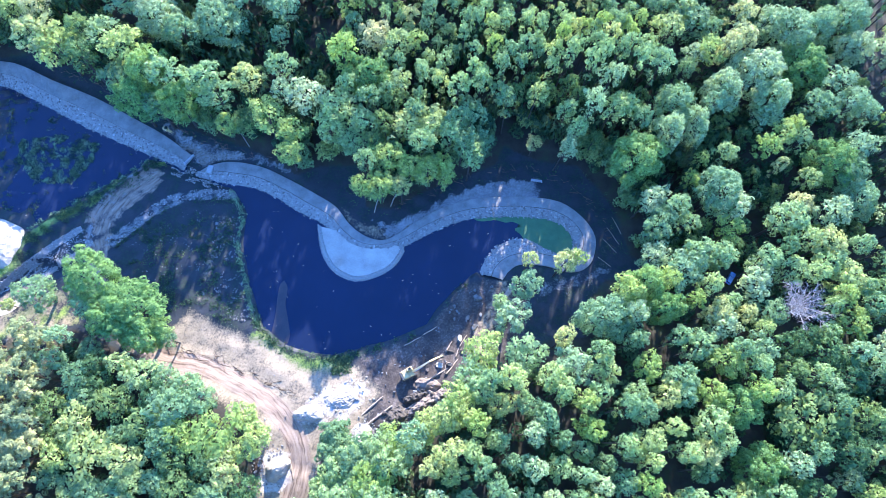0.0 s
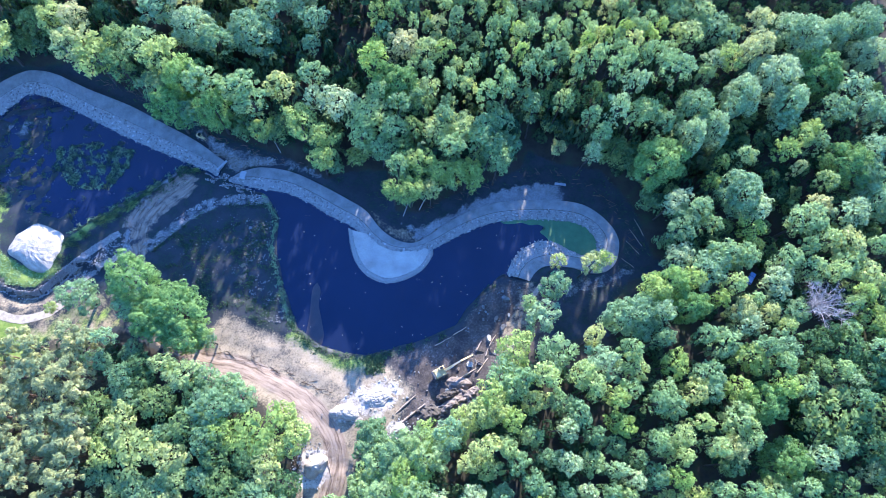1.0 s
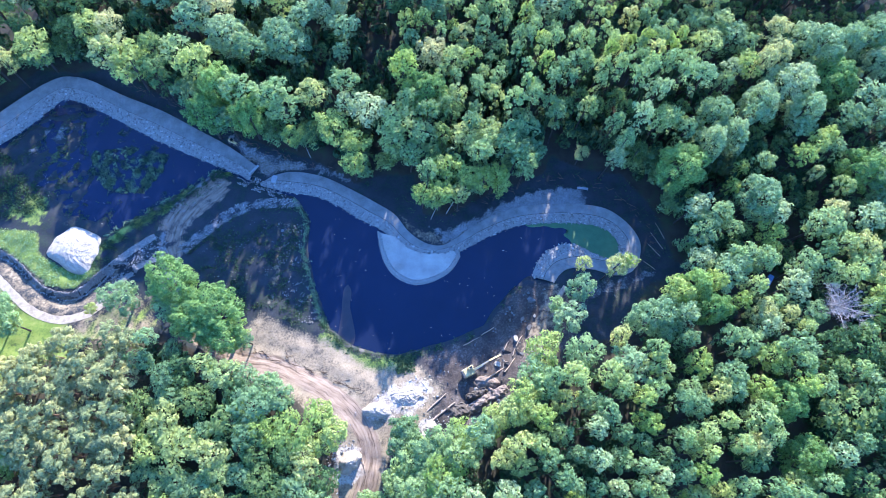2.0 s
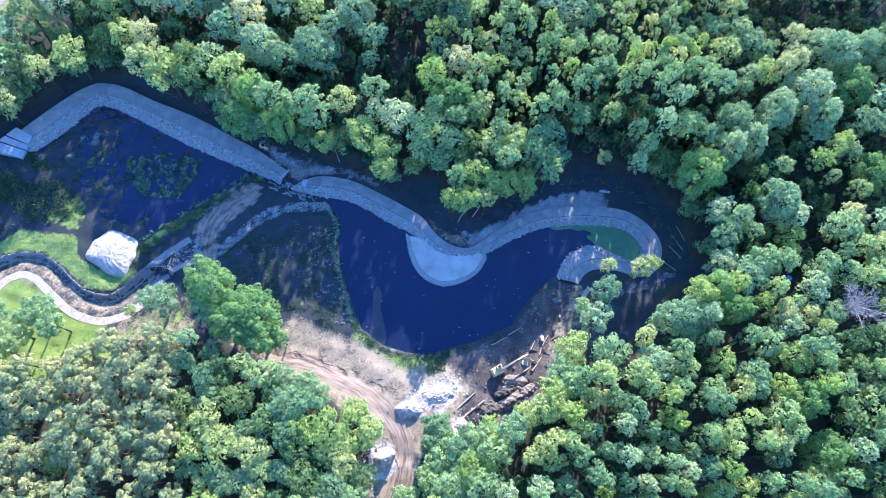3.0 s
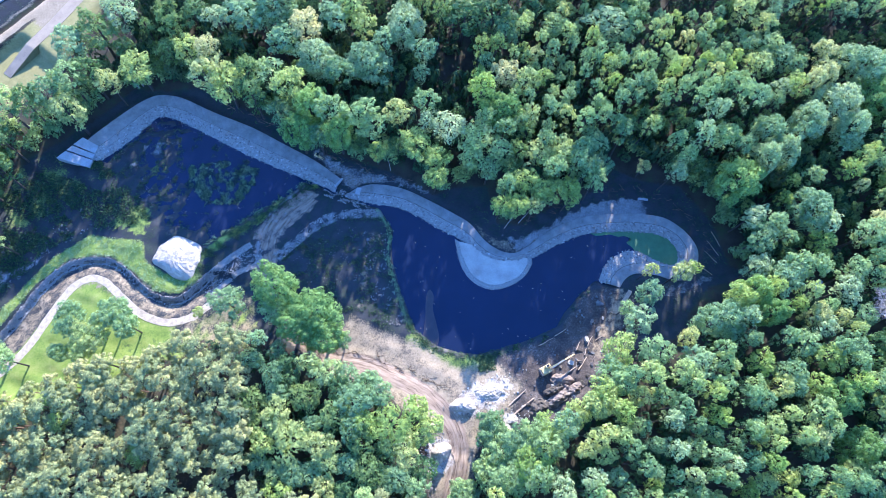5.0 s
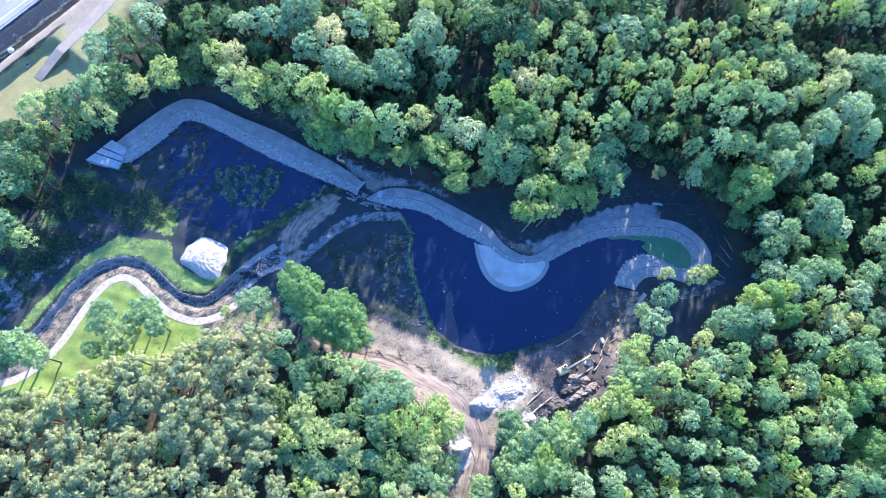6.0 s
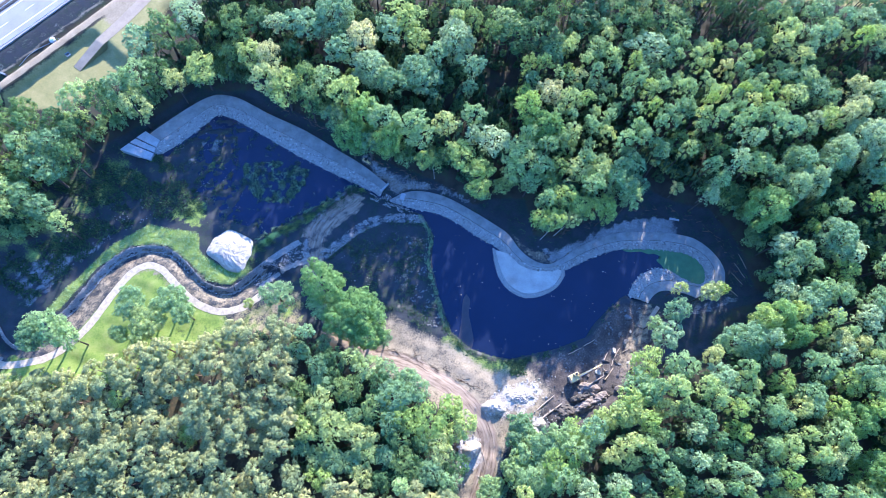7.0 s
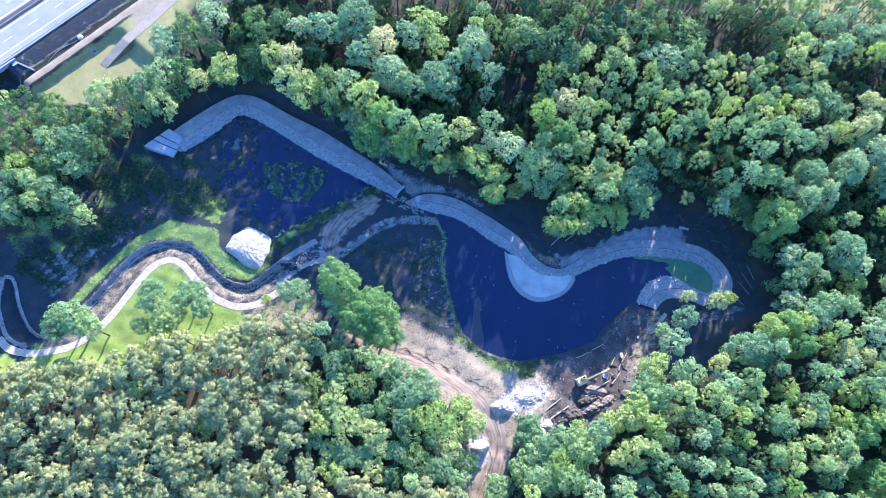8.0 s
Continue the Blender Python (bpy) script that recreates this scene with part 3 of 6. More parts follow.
    grit = np.maximum(grit, stony * (0.3 + 0.15 * wavy(x, y, 5, 88)))
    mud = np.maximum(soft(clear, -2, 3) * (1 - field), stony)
    sand = np.maximum(sand, (0.34 + 0.22 * wavy(x, y, 6, 45)) * soft(5.0 - off_t, 0, 4))
    lane = inside([(-84.6, 92.9), (-79.3, 89.8), (-80.1, 85.0), (-86.3, 80.0), (-90.4, 76.8), (-93.1, 70.9), (-92.5, 60.0), (-98.8, 60.0), (-99.6, 71.8), (-103.0, 73.9), (-97.2, 81.1), (-90.1, 87.4)], x, y) + 0.8 * wavy(x, y, 4, 301)
    grit = np.where(lane > 0, np.minimum(grit, 0.25 + 0.2 * wavy(x, y, 3.5, 302)), grit)
    dirt = np.maximum(dirt, (0.6 + 0.2 * wavy(x, y, 5, 371)) * soft(lane, -1.0, 0.8))
    sand = sand * (1 - 0.7 * soft(lane, -1.0, 1.0))
    grass = grass * (1 - soft(lane, -0.6, 0.8))
    for gx, gy, gr, seed in ((-143.5, 81.0, 5.5, 303), (-150.0, 80.0, 3.5, 304), (-138.5, 99.6, 4.5, 305), (-118.5, 96.0, 4.0, 306)):
        grass = np.maximum(grass, (0.6 if gy < 90 else 0.36) * soft(gr - np.hypot(x - gx, (y - gy) * 0.75) + 1.5 * wavy(x, y, 4, seed), -0.5, 2.5))
    for gx, gy, gr, seed in ((-147.7, 102.8, 3.0, 307), (-140.5, 110.5, 4.5, 308), (-143.0, 107.0, 2.5, 309), (-132.0, 112.0, 2.5, 310)):
        grit = np.maximum(grit, 0.5 * soft(gr - np.hypot(x - gx, y - gy) + 1.8 * wavy(x, y, 4, seed), 0, 2.5))
    soil = np.maximum(soil, 0.42 * soft(5.0 - np.hypot(x + 132.0, (y - 79.5) * 0.8) + 1.2 * wavy(x, y, 4, 311), 0, 2.5))
    # Sunlight falling between tree shadows, painted in as a soil and sand strip
    sun_streak = far_from([(-58.5, 76.0), (-60.2, 68.7), (-61.8, 59.3), (-63.0, 47.0)], x, y) + 0.9 * wavy(x, y, 5, 391)
    soil = np.maximum(soil, (0.5 + 0.2 * wavy(x, y, 3, 392)) * soft(2.2 - sun_streak, 0, 1.8))
    sand = np.maximum(sand, (0.4 + 0.2 * wavy(x, y, 3, 393)) * soft(1.8 - sun_streak, 0, 1.6))
    raw = far_from([(31.5, 48.5), (28.0, 41.0), (24.0, 33.5), (20.0, 28.5)], x, y) + 1.2 * wavy(x, y, 4, 381)
    sand = np.maximum(sand, (0.5 + 0.2 * wavy(x, y, 3.5, 382)) * soft(5.0 - raw, 0, 3))
    grit = np.maximum(grit, (0.36 + 0.2 * wavy(x, y, 4, 383)) * soft(4.0 - far_from([(40.0, 47.5), (52.0, 50.0), (64.0, 54.0)], x, y) + wavy(x, y, 5, 384), 0, 2.5))
    west = inside([(-203, 60), (-193, 63), (-182, 66), (-170, 74), (-176, 66), (-187, 54), (-192, 47), (-198, 42), (-203, 46), (-206, 54)], x, y)
    grit = np.maximum(grit, (0.46 + 0.3 * wavy(x, y, 5, 312)) * soft(west + 1.5 * wavy(x, y, 5, 313), -1.0, 2.0))
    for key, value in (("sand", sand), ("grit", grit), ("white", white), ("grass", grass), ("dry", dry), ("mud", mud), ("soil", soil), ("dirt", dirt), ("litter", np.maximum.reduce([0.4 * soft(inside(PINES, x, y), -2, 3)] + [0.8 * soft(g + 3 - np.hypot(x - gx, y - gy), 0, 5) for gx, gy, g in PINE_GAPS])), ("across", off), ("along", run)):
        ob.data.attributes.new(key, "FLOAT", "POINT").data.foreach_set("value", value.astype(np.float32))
    return tagged(ob, "uneven sandy and peaty ground with grass patches", "ground", kind="structure")


make_ground()


def flat_shape(name, outline, z, material, step=1.0):
    """A level sheet inside a smooth outline."""
    q = smooth_line(list(outline) + [outline[0]], step)[:-1]
    bm = bmesh.new()
    bm.faces.new([bm.verts.new((px, py, z)) for px, py in q])
    bmesh.ops.triangulate(bm, faces=bm.faces[:])
    return part(name, bm, material, None)


tagged(flat_shape("pond_water", [(-64, 93), (-64, 40), (-46, 26), (-10, 26), (14, 36), (30, 48), (64, 50), (64, 80), (20, 82), (-20, 78), (-45, 92)], 0.0, WATER, 5.0), "still dark blue peaty pond water", "pond", kind="structure")
tagged(flat_shape("basin_water", [(-156, 112), (-147, 121), (-138, 127), (-70, 94), (-118, 66), (-133, 74), (-141, 78), (-150, 92), (-160, 103)], 0.0, WATER, 6.0), "shallow dark water standing in a peaty basin", "water", kind="structure")
tagged(flat_shape("green_pool", GREEN, 0.012, DUCKWEED, 0.8), "bright green duckweed floating on the pond's end", "duckweed", kind="structure")


# Strip where sun reaches the pond, drawn as a flat brown sheet
tagged(flat_shape("silt_bar", [(-38.4, 53.0), (-37.2, 50.5), (-37.6, 45.5), (-36.6, 40.5), (-35.8, 35.0), (-37.5, 31.5), (-41.6, 33.6), (-41.0, 38.5), (-40.4, 43.0), (-40.2, 47.5), (-39.6, 51.5)], 0.006, SUNLIT_STRIP, 0.7), "narrow brown sheet painted as a sunlit strip of water", "silt", kind="structure")


def strip(name, out, inn, cuts, zs, material, drop=1.2):
    """A band between two edges, with a given rise at each cut across it, and sides that reach into the ground."""
    n = len(out)
    cuts, zs = np.array(cuts), np.array(zs)
    v = []
    for c, z in zip(np.concatenate([[cuts[0]], cuts, [cuts[-1]]]), np.concatenate([[zs[0] - drop], zs, [zs[-1] - drop]])):
        p = out * (1 - c) + inn * c
        up = z + 0.05 * wavy(p[:, 0], p[:, 1], 3.0, 9)
        v.append(np.column_stack([p, up]))
    k = len(v)
    verts = np.concatenate(v)
    i = np.arange(n - 1)
    f = np.concatenate([np.stack([r * n + i, (r + 1) * n + i, (r + 1) * n + i + 1, r * n + i + 1], 1) for r in range(k - 1)])
    return build(name, verts, f, material)


def rocks(name, spots, sizes, heights, material, seed=3, parent=None):
    """Many loose stones in one mesh."""
    r = np.random.RandomState(seed)
    phi = (1 + 5 ** 0.5) / 2
    ico = np.array([(-1, phi, 0), (1, phi, 0), (-1, -phi, 0), (1, -phi, 0), (0, -1, phi), (0, 1, phi), (0, -1, -phi), (0, 1, -phi), (phi, 0, -1), (phi, 0, 1), (-phi, 0, -1), (-phi, 0, 1)]) / 1.9
    tri = np.array([(0, 11, 5), (0, 5, 1), (0, 1, 7), (0, 7, 10), (0, 10, 11), (1, 5, 9), (5, 11, 4), (11, 10, 2), (10, 7, 6), (7, 1, 8), (3, 9, 4), (3, 4, 2), (3, 2, 6), (3, 6, 8), (3, 8, 9), (4, 9, 5), (2, 4, 11), (6, 2, 10), (8, 6, 7), (9, 8, 1)])
    n = len(spots)
    v = ico[None] * (1 + r.uniform(-0.4, 0.35, (n, 12, 1))) * (sizes[:, None, None] / 2) * r.uniform(0.6, 1.4, (n, 1, 3)) * np.array((1, 1, 0.65))
    a = r.uniform(0, 6.28, n)
    c, s = np.cos(a)[:, None], np.sin(a)[:, None]
    v = np.stack([v[..., 0] * c - v[..., 1] * s, v[..., 0] * s + v[..., 1] * c, v[..., 2]], -1)
    v += np.column_stack([spots, heights])[:, None, :]
    f = (tri[None] + (np.arange(n) * 12)[:, None, None]).reshape(-1, 3)
    return build(name, v.reshape(-1, 3), f, material, parent=parent)


def riprap(out, inn, lo, hi, z_lo, z_hi, density, seed, size=(0.35, 0.85)):
    """Stones over the part of a band between two cuts."""
    r = np.random.RandomState(seed)
    n_st = len(out)
    length = np.linalg.norm(np.diff(out, axis=0), axis=1).sum()
    width = np.linalg.norm(out - inn, axis=1).mean() * (hi - lo)
    n = int(length * width * density)
    u, c = r.uniform(0, n_st - 1.001, n), r.uniform(0, 1, n)
    i, fr = u.astype(int), (u % 1)[:, None]
    cc = (lo + (hi - lo) * c)[:, None]
    a = out[i] * (1 - fr) + out[i + 1] * fr
    b = inn[i] * (1 - fr) + inn[i + 1] * fr
    return a * (1 - cc) + b * cc, r.uniform(*size, n), z_lo + (z_hi - z_lo) * c + r.uniform(-0.05, 0.1, n)


for k, (out, inn) in enumerate(ROADS):
    s = strip("path_surface", out, inn, (0.0, 0.03, 0.3, 0.5), (1.16, 1.19, 1.18, 1.15), PATH_GREY)
    tagged(s, "smooth grey grit path along the pond's bank", "path", kind="structure")
    s = strip("riprap_bank", out, inn, (0.5, 0.6, 0.8, 1.0), (1.12, 1.0, 0.5, -0.1), STONE)
    tagged(s, "bank of grey broken stone sloping to the water", "riprap", kind="structure")
    wide, up = ((0.003, 0.004), (0.008, 0.02))[k]
    s = strip("edging", out, inn, (0.501 - wide, 0.502 - wide, 0.502 + wide, 0.503 + wide), (1.14, 1.152 + up, 1.152 + up, 1.14), PEAT, 0.3)
    tagged(s, "dark edging between the path and its stones", "edging", kind="structure")
    p, d, z = riprap(out, inn, 0.53, 1.01, 1.1, -0.1, 2.6, 11 + k)
    tagged(rocks("riprap_stones", p, d, z, STONE, 20 + k), "loose grey broken stones on the pond's bank", "stones", kind="stuff")


def make_island():
    rim = smooth_line(ISLAND_RIM, 0.8)
    back = np.array([(-26.0, 72.0), (-20.0, 69.0), (-12.0, 65.5), (-4.0, 65.0), (-0.3, 65.0)])
    mid = rim.mean(0) + np.array((0, 3.0))
    inner = rim + (mid - rim) / np.linalg.norm(mid - rim, axis=1)[:, None] * 1.7
    bm = bmesh.new()
    ring = [bm.verts.new((px, py, 0.55)) for px, py in inner] + [bm.verts.new((px, py, 0.55)) for px, py in back[::-1][1:-1]]
    bm.faces.new(ring)
    r = bmesh.ops.extrude_face_region(bm, geom=bm.faces[:])
    bmesh.ops.translate(bm, vec=(0, 0, -1.4), verts=[e for e in r["geom"] if isinstance(e, bmesh.types.BMVert)])
    bmesh.ops.recalc_face_normals(bm, faces=bm.faces[:])
    ob = part("grit_terrace", bm, ISLAND, None)
    tagged(ob, "half-round pale grit terrace in the pond", "terrace", kind="structure")
    s = strip("riprap_rim", inner, rim + (rim - inner) * 0.12, (0.0, 0.15, 0.6, 1.0), (0.5, 0.62, 0.4, -0.15), STONE, 0.4)
    tagged(s, "sloping rim of broken stone round the terrace", "riprap", kind="structure")
    p, d, z = riprap(inner, rim, 0.02, 1.1, 0.6, -0.05, 9.0, 31, (0.2, 0.48))
    tagged(rocks("terrace_stones", p, d, z, STONE, 33), "rim of grey stones round the pale terrace", "stones", kind="stuff")


make_island()


# ---- stream and walkway ----
def offset(line, by):
    q = smooth_line(line, 1.0)
    t = np.gradient(q, axis=0)
    t /= np.linalg.norm(t, axis=1)[:, None]
    return q + np.column_stack([-t[:, 1], t[:, 0]]) * by, q


def draped(name, a, b, material, lift=0.08, cols=4):
    """A band laid over the ground between two edges."""
    n = len(a)
    v = []
    for c in np.linspace(0, 1, cols):
        p = a * (1 - c) + b * c
        v.append(np.column_stack([p, height(p[:, 0], p[:, 1]) + lift]))
    for k in (0, -1):
        w = v[k].copy()
        w[:, 2] -= 0.5
        v.insert(0 if k == 0 else len(v), w)
    i = np.arange(n - 1)
    f = np.concatenate([np.stack([r * n + i, (r + 1) * n + i, (r + 1) * n + i + 1, r * n + i + 1], 1) for r in range(len(v) - 1)])
    return build(name, np.concatenate(v), f, material)


q = smooth_line(WALKWAY, 1.0)
t = np.gradient(q, axis=0)
t = np.column_stack([-t[:, 1], t[:, 0]]) / np.linalg.norm(t, axis=1)[:, None]
a = q + t * (1.3 + 0.12 * wavy(q[:, 0], q[:, 1], 4, 321))[:, None]
b = q - t * (1.3 + 0.12 * wavy(q[:, 0], q[:, 1], 4, 322))[:, None]
tagged(draped("walkway", a, b, WALK, 0.05, 8), "winding pale gravel walkway beside the stream", "footpath", kind="structure")
for k, (line, lo, hi) in enumerate(((STREAM_WALL, -1.1, 1.0), (STREAM_LOW, -0.8, 0.8), (LOOP_WEST, -0.6, 0.6), (LOOP_EAST, -0.6, 0.6), (KERB_LINE, -1.5, 1.5), ([(-77, 92.5), (-72, 90), (-66, 87.5), (-60, 85.5)], -1.9, 2.2))):
    a, _ = offset(line, hi)
    b, _ = offset(line, lo)
    if k < 4:
        tagged(draped("stone_bed", a, b, STONE, 0.1), "bed of grey broken stone along the bank", "riprap", kind="structure")
    p, d, _ = riprap(a, b, -0.1, 1.1, 0, 0, 8.0, 41 + k, (0.22, 0.55))
    if k > 3:
        keep = wavy(p[:, 0], p[:, 1], 5, 79) > -0.25
        p, d = p[keep], d[keep]
    z = height(p[:, 0], p[:, 1]) + 0.14
    tagged(rocks("stream_stones", p, d, z, STONE, 51 + k), "row of grey stones lining the stream", "stones", kind="stuff")


# ---- sand heaps ----
def heap(name, x, y, rx, ry, h, turn, material, label, seed=0, sharp=1.0, rough=1.0, corner=0.0):
    """A poured heap with an uneven foot and a rounded top."""
    n, m = 36, 12
    r = np.random.RandomState(seed)
    ph = r.uniform(0, 6.28, 4)
    v = [(0, 0, h)]
    for j in range(1, m + 1):
        f = j / m
        for i in range(n):
            a = 6.2832 * i / n
            w = (abs(math.cos(a)) ** 3 + abs(math.sin(a)) ** 3) ** (-corner / 3) * 1.0 + (1 - 0.45 * corner) * 0.13 * math.sin(2 * a + ph[0]) + 0.08 * math.sin(3 * a + ph[1]) + 0.05 * math.sin(7 * a + ph[2])
            z = h * (1 - f ** sharp) + 0.12 * rough * math.sin(5 * a + 6 * f + ph[3]) * (1 - f) * f - 0.6 * (j == m)
            v.append((rx * f * w * math.cos(a), ry * f * w * math.sin(a), z))
    bm = bmesh.new()
    vs = [bm.verts.new(p) for p in v]
    for i in range(n):
        bm.faces.new((vs[0], vs[1 + i], vs[1 + (i + 1) % n]))
        for j in range(m - 1):
            bm.faces.new((vs[1 + j * n + i], vs[1 + (j + 1) * n + i], vs[1 + (j + 1) * n + (i + 1) % n], vs[1 + j * n + (i + 1) % n]))
    for q in bm.verts:
        q.co.z += rough * 0.35 * noise.noise(q.co * 0.9 + Vector((seed * 7, 0, 0))) * min(1, h / 2) + rough * 0.18 * noise.noise(q.co * 2.3)
    ob = part(name, bm, material, None)
    ob.matrix_world = pose(x, y, float(height(x, y)) - 0.1, 0, 0, turn)
    return tagged(ob, label, "heap")


heap("sand_mound", -28.6, 11.6, 4.4, 2.9, 2.2, 8, PALE_SAND, "heap of white sand beside the dirt track", 1, 2.2, 1.2)
heap("sand_mound", -19.5, 15.5, 4.6, 3.0, 0.9, 20, PALE_SAND, "low spread heap of white sand on the bank", 2, 2.0, 1.3)
heap("sand_mound", -37.0, -3.2, 4.0, 3.0, 4.6, 70, PALE_SAND, "tall cone of white sand at the track's end", 3, 1.2)
heap("sand_mound", -12.4, 6.2, 2.3, 2.0, 1.6, 0, WHITE_SAND, "small heap of white sand below the trees", 4, 1.5)
heap("sand_mound", -14.6, 3.0, 2.2, 1.8, 1.3, 40, WHITE_SAND, "small heap of white sand below the trees", 5, 1.5)
heap("sand_mound", -127.2, 66.0, 9.8, 7.0, 2.5, -28, PALE_SAND, "broad pile of white sand beside the berm", 18, 3.0, 0.6, 1.0)
heap("soil_mound", 4.0, 12.8, 6.5, 2.6, 2.8, 25, SOIL, "dug heap of brown soil at the wood's edge", 7, 1.3, 2.4)
heap("soil_mound", 6.3, 19.0, 4.4, 2.3, 2.0, -14, SOIL, "heap of freshly dug brown soil beside the excavator", 8, 1.4)
heap("soil_mound", 10.2, 15.6, 5.0, 1.9, 2.2, 30, SOIL, "long ridge of dug brown soil below the trees", 10, 1.3, 2.4)
heap("peat_mound", -3.2, 9.0, 5.0, 3.3, 2.7, 40, PEAT, "heap of black peat at the wood's edge", 9, 1.3, 2.4)
heap("peat_mound", 2.6, 15.6, 3.6, 1.7, 1.8, 20, PEAT, "low ridge of black peat beside the excavator", 11, 1.3, 2.4)


# ---- trees ----
def unit(v):
    return v / np.maximum(np.linalg.norm(v, axis=-1, keepdims=True), 1e-9)


def leaf_sheets(r, lumps, count, size, lift=0.3, stretch=1.0, up_only=-0.5, reach=(0.85, 1.07), jitter=0.27, bare=False):
    """Small three-cornered leaf sprays on the skins of the given lumps (x, y, z, radius), none deep inside another lump."""
    lumps = np.array(lumps, float)
    share = lumps[:, 3] ** 2
    tries = count if bare else count * 3
    pick = r.choice(len(lumps), tries, p=share / share.sum())
    d = unit(r.normal(size=(tries, 3)))
    d[:, 2] = np.where(d[:, 2] < up_only, -d[:, 2], d[:, 2])
    at = lumps[pick, :3] + d * lumps[pick, 3:4] * r.uniform(*reach, (tries, 1))
    if not bare:
        deep = (np.linalg.norm(at[:, None, :] - lumps[None, :, :3], axis=2) < 0.8 * lumps[None, :, 3]).any(1)
        keep = np.concatenate([np.flatnonzero(~deep), np.flatnonzero(deep)])[:count]
        at, d = at[keep], d[keep]
    nrm = unit(d + r.normal(size=(count, 3)) * jitter + np.array((0, 0, lift)))
    side = unit(np.cross(nrm, r.normal(size=(count, 3))))
    other = np.cross(nrm, side)
    s = size * r.uniform(0.6, 1.35, (count, 1))
    ring = []
    for a, b in ((-1, -0.6), (1, -0.45), (0, 1.05)):
        ring.append(at + side * s * (a + r.uniform(-0.3, 0.3, (count, 1))) * stretch + other * s * (b + r.uniform(-0.3, 0.3, (count, 1))) / stretch + nrm * s * r.uniform(-0.2, 0.2, (count, 1)))
    v = np.stack(ring, 1).reshape(-1, 3)
    return v, np.arange(count * 3).reshape(-1, 3)


def tube(points, radii, sides=6):
    """A tapered limb along the points."""
    p = np.array(points, float)
    v = []
    for q, rad in zip(p, radii):
        for k in range(sides):
            a = 6.2832 * k / sides
            v.append(q + np.array((rad * math.cos(a), rad * math.sin(a), 0)))
    f = [(j * sides + k, j * sides + (k + 1) % sides, (j + 1) * sides + (k + 1) % sides, (j + 1) * sides + k) for j in range(len(p) - 1) for k in range(sides)]
    f = np.array(f)
    return np.array(v), np.concatenate([f[:, :3], f[:, [0, 2, 3]]])


def joined(pieces):
    v, f, n = [], [], 0
    for a, b in pieces:
        v.append(a)
        f.append(b + n)
        n += len(a)
    return np.concatenate(v), np.concatenate(f)


def crown_lumps(r, n, radius, low, high, lump):
    """Lumps over a crown with a rounded top and a skirt that narrows towards the trunk."""
    out = []
    odd = r.uniform(0, 6.28, 2)
    dome = min(radius * 1.15, (high - low) * 0.6)
    for k in range(n):
        t = (k + 0.5) / n
        a = 2.39996 * k + r.uniform(-0.35, 0.35)
        if t < 0.72:
            u = 1 - t / 0.72
            w, z = math.sqrt(1 - u * u), high - dome * (1 - u)
        else:
            u = (t - 0.72) / 0.28
            w, z = 0.98 - 0.5 * u, high - dome - (high - dome - low) * u
        w *= 1 + 0.17 * math.sin(2 * a + odd[0]) + 0.12 * math.sin(3 * a + odd[1])
        g = r.uniform(0.84, 1.12)
        out.append((radius * w * g * math.cos(a), radius * w * g * math.sin(a), z + r.uniform(-0.1, 0.1) * radius, lump * r.uniform(0.7, 1.3)))
    return out


def trunk_of(r, tall, lumps, width, limbs=5, sides=6):
    bend = r.uniform(-0.4, 0.4, 2)
    pts = [(0, 0, -0.5), (bend[0] * 0.3, bend[1] * 0.3, tall * 0.3), (bend[0], bend[1], tall * 0.6), (bend[0] * 0.6, bend[1] * 0.6, tall * 0.85)]
    pieces = [tube(pts, (width * 1.25, width, width * 0.7, width * 0.25), sides)]
    for k in range(min(limbs, len(lumps))):
        x, y, z, _ = lumps[int(r.randint(len(lumps)))]
        foot = tall * r.uniform(0.45, 0.7)
        pieces.append(tube([(bend[0] * 0.8, bend[1] * 0.8, foot), (x * 0.5, y * 0.5, (foot + z) / 2 + 0.3), (x * 0.9, y * 0.9, z)], (width * 0.4, width * 0.25, width * 0.08), 4))
    return joined(pieces)


KINDS = {}


def kind(name, material, bark, crowns):
    KINDS[name] = dict(material=material, bark=bark, crowns=crowns)


def foliage(r, lumps, count, size, stretch=1.0, lift=0.3, low=-0.35):
    """Leaf sprays on the lumps, over a few broader ones just beneath that close each lump."""
    return joined([leaf_sheets(r, lumps, count, size, lift, stretch, low, (0.8, 1.16), 0.4), leaf_sheets(r, lumps, len(lumps) * 3, size * 2.0, 0.1, 1.0, low, (0.68, 0.8), 0.2, True)])


def broadleaf(seed, radius, low, high, n, lump, count, size, width=0.28):
    r = np.random.RandomState(seed)
    lumps = crown_lumps(r, n, radius - lump * 0.7, low, high - lump, lump)
    for x, y, z, q in lumps[:n * 3 // 4]:
        way = unit(np.array((x, y, 1.0 * radius)) + r.normal(size=3) * radius * 0.55)
        at = np.array((x, y, z)) + way * q * r.uniform(0.75, 1.1)
        lumps.append((*at, q * r.uniform(0.38, 0.6)))
    return foliage(r, lumps, count, size, 1.0, 0.3), trunk_of(r, high, lumps, width)


def pine(seed, radius, low, high, n, count, size):
    r = np.random.RandomState(seed)
    lumps = []
    for k in range(n):
        a, g = 2.4 * k + r.uniform(-0.6, 0.6), math.sqrt((k + 0.5) / n) * r.uniform(0.8, 1.25)
        lumps.append((radius * g * math.cos(a), radius * g * math.sin(a), high - (high - low) * (0.55 * g * g + r.uniform(0, 0.4)), r.uniform(0.45, 0.95)))
    return foliage(r, lumps, count, size, 1.6, 0.5, -0.2), trunk_of(r, high, lumps, 0.19, 3, 5)


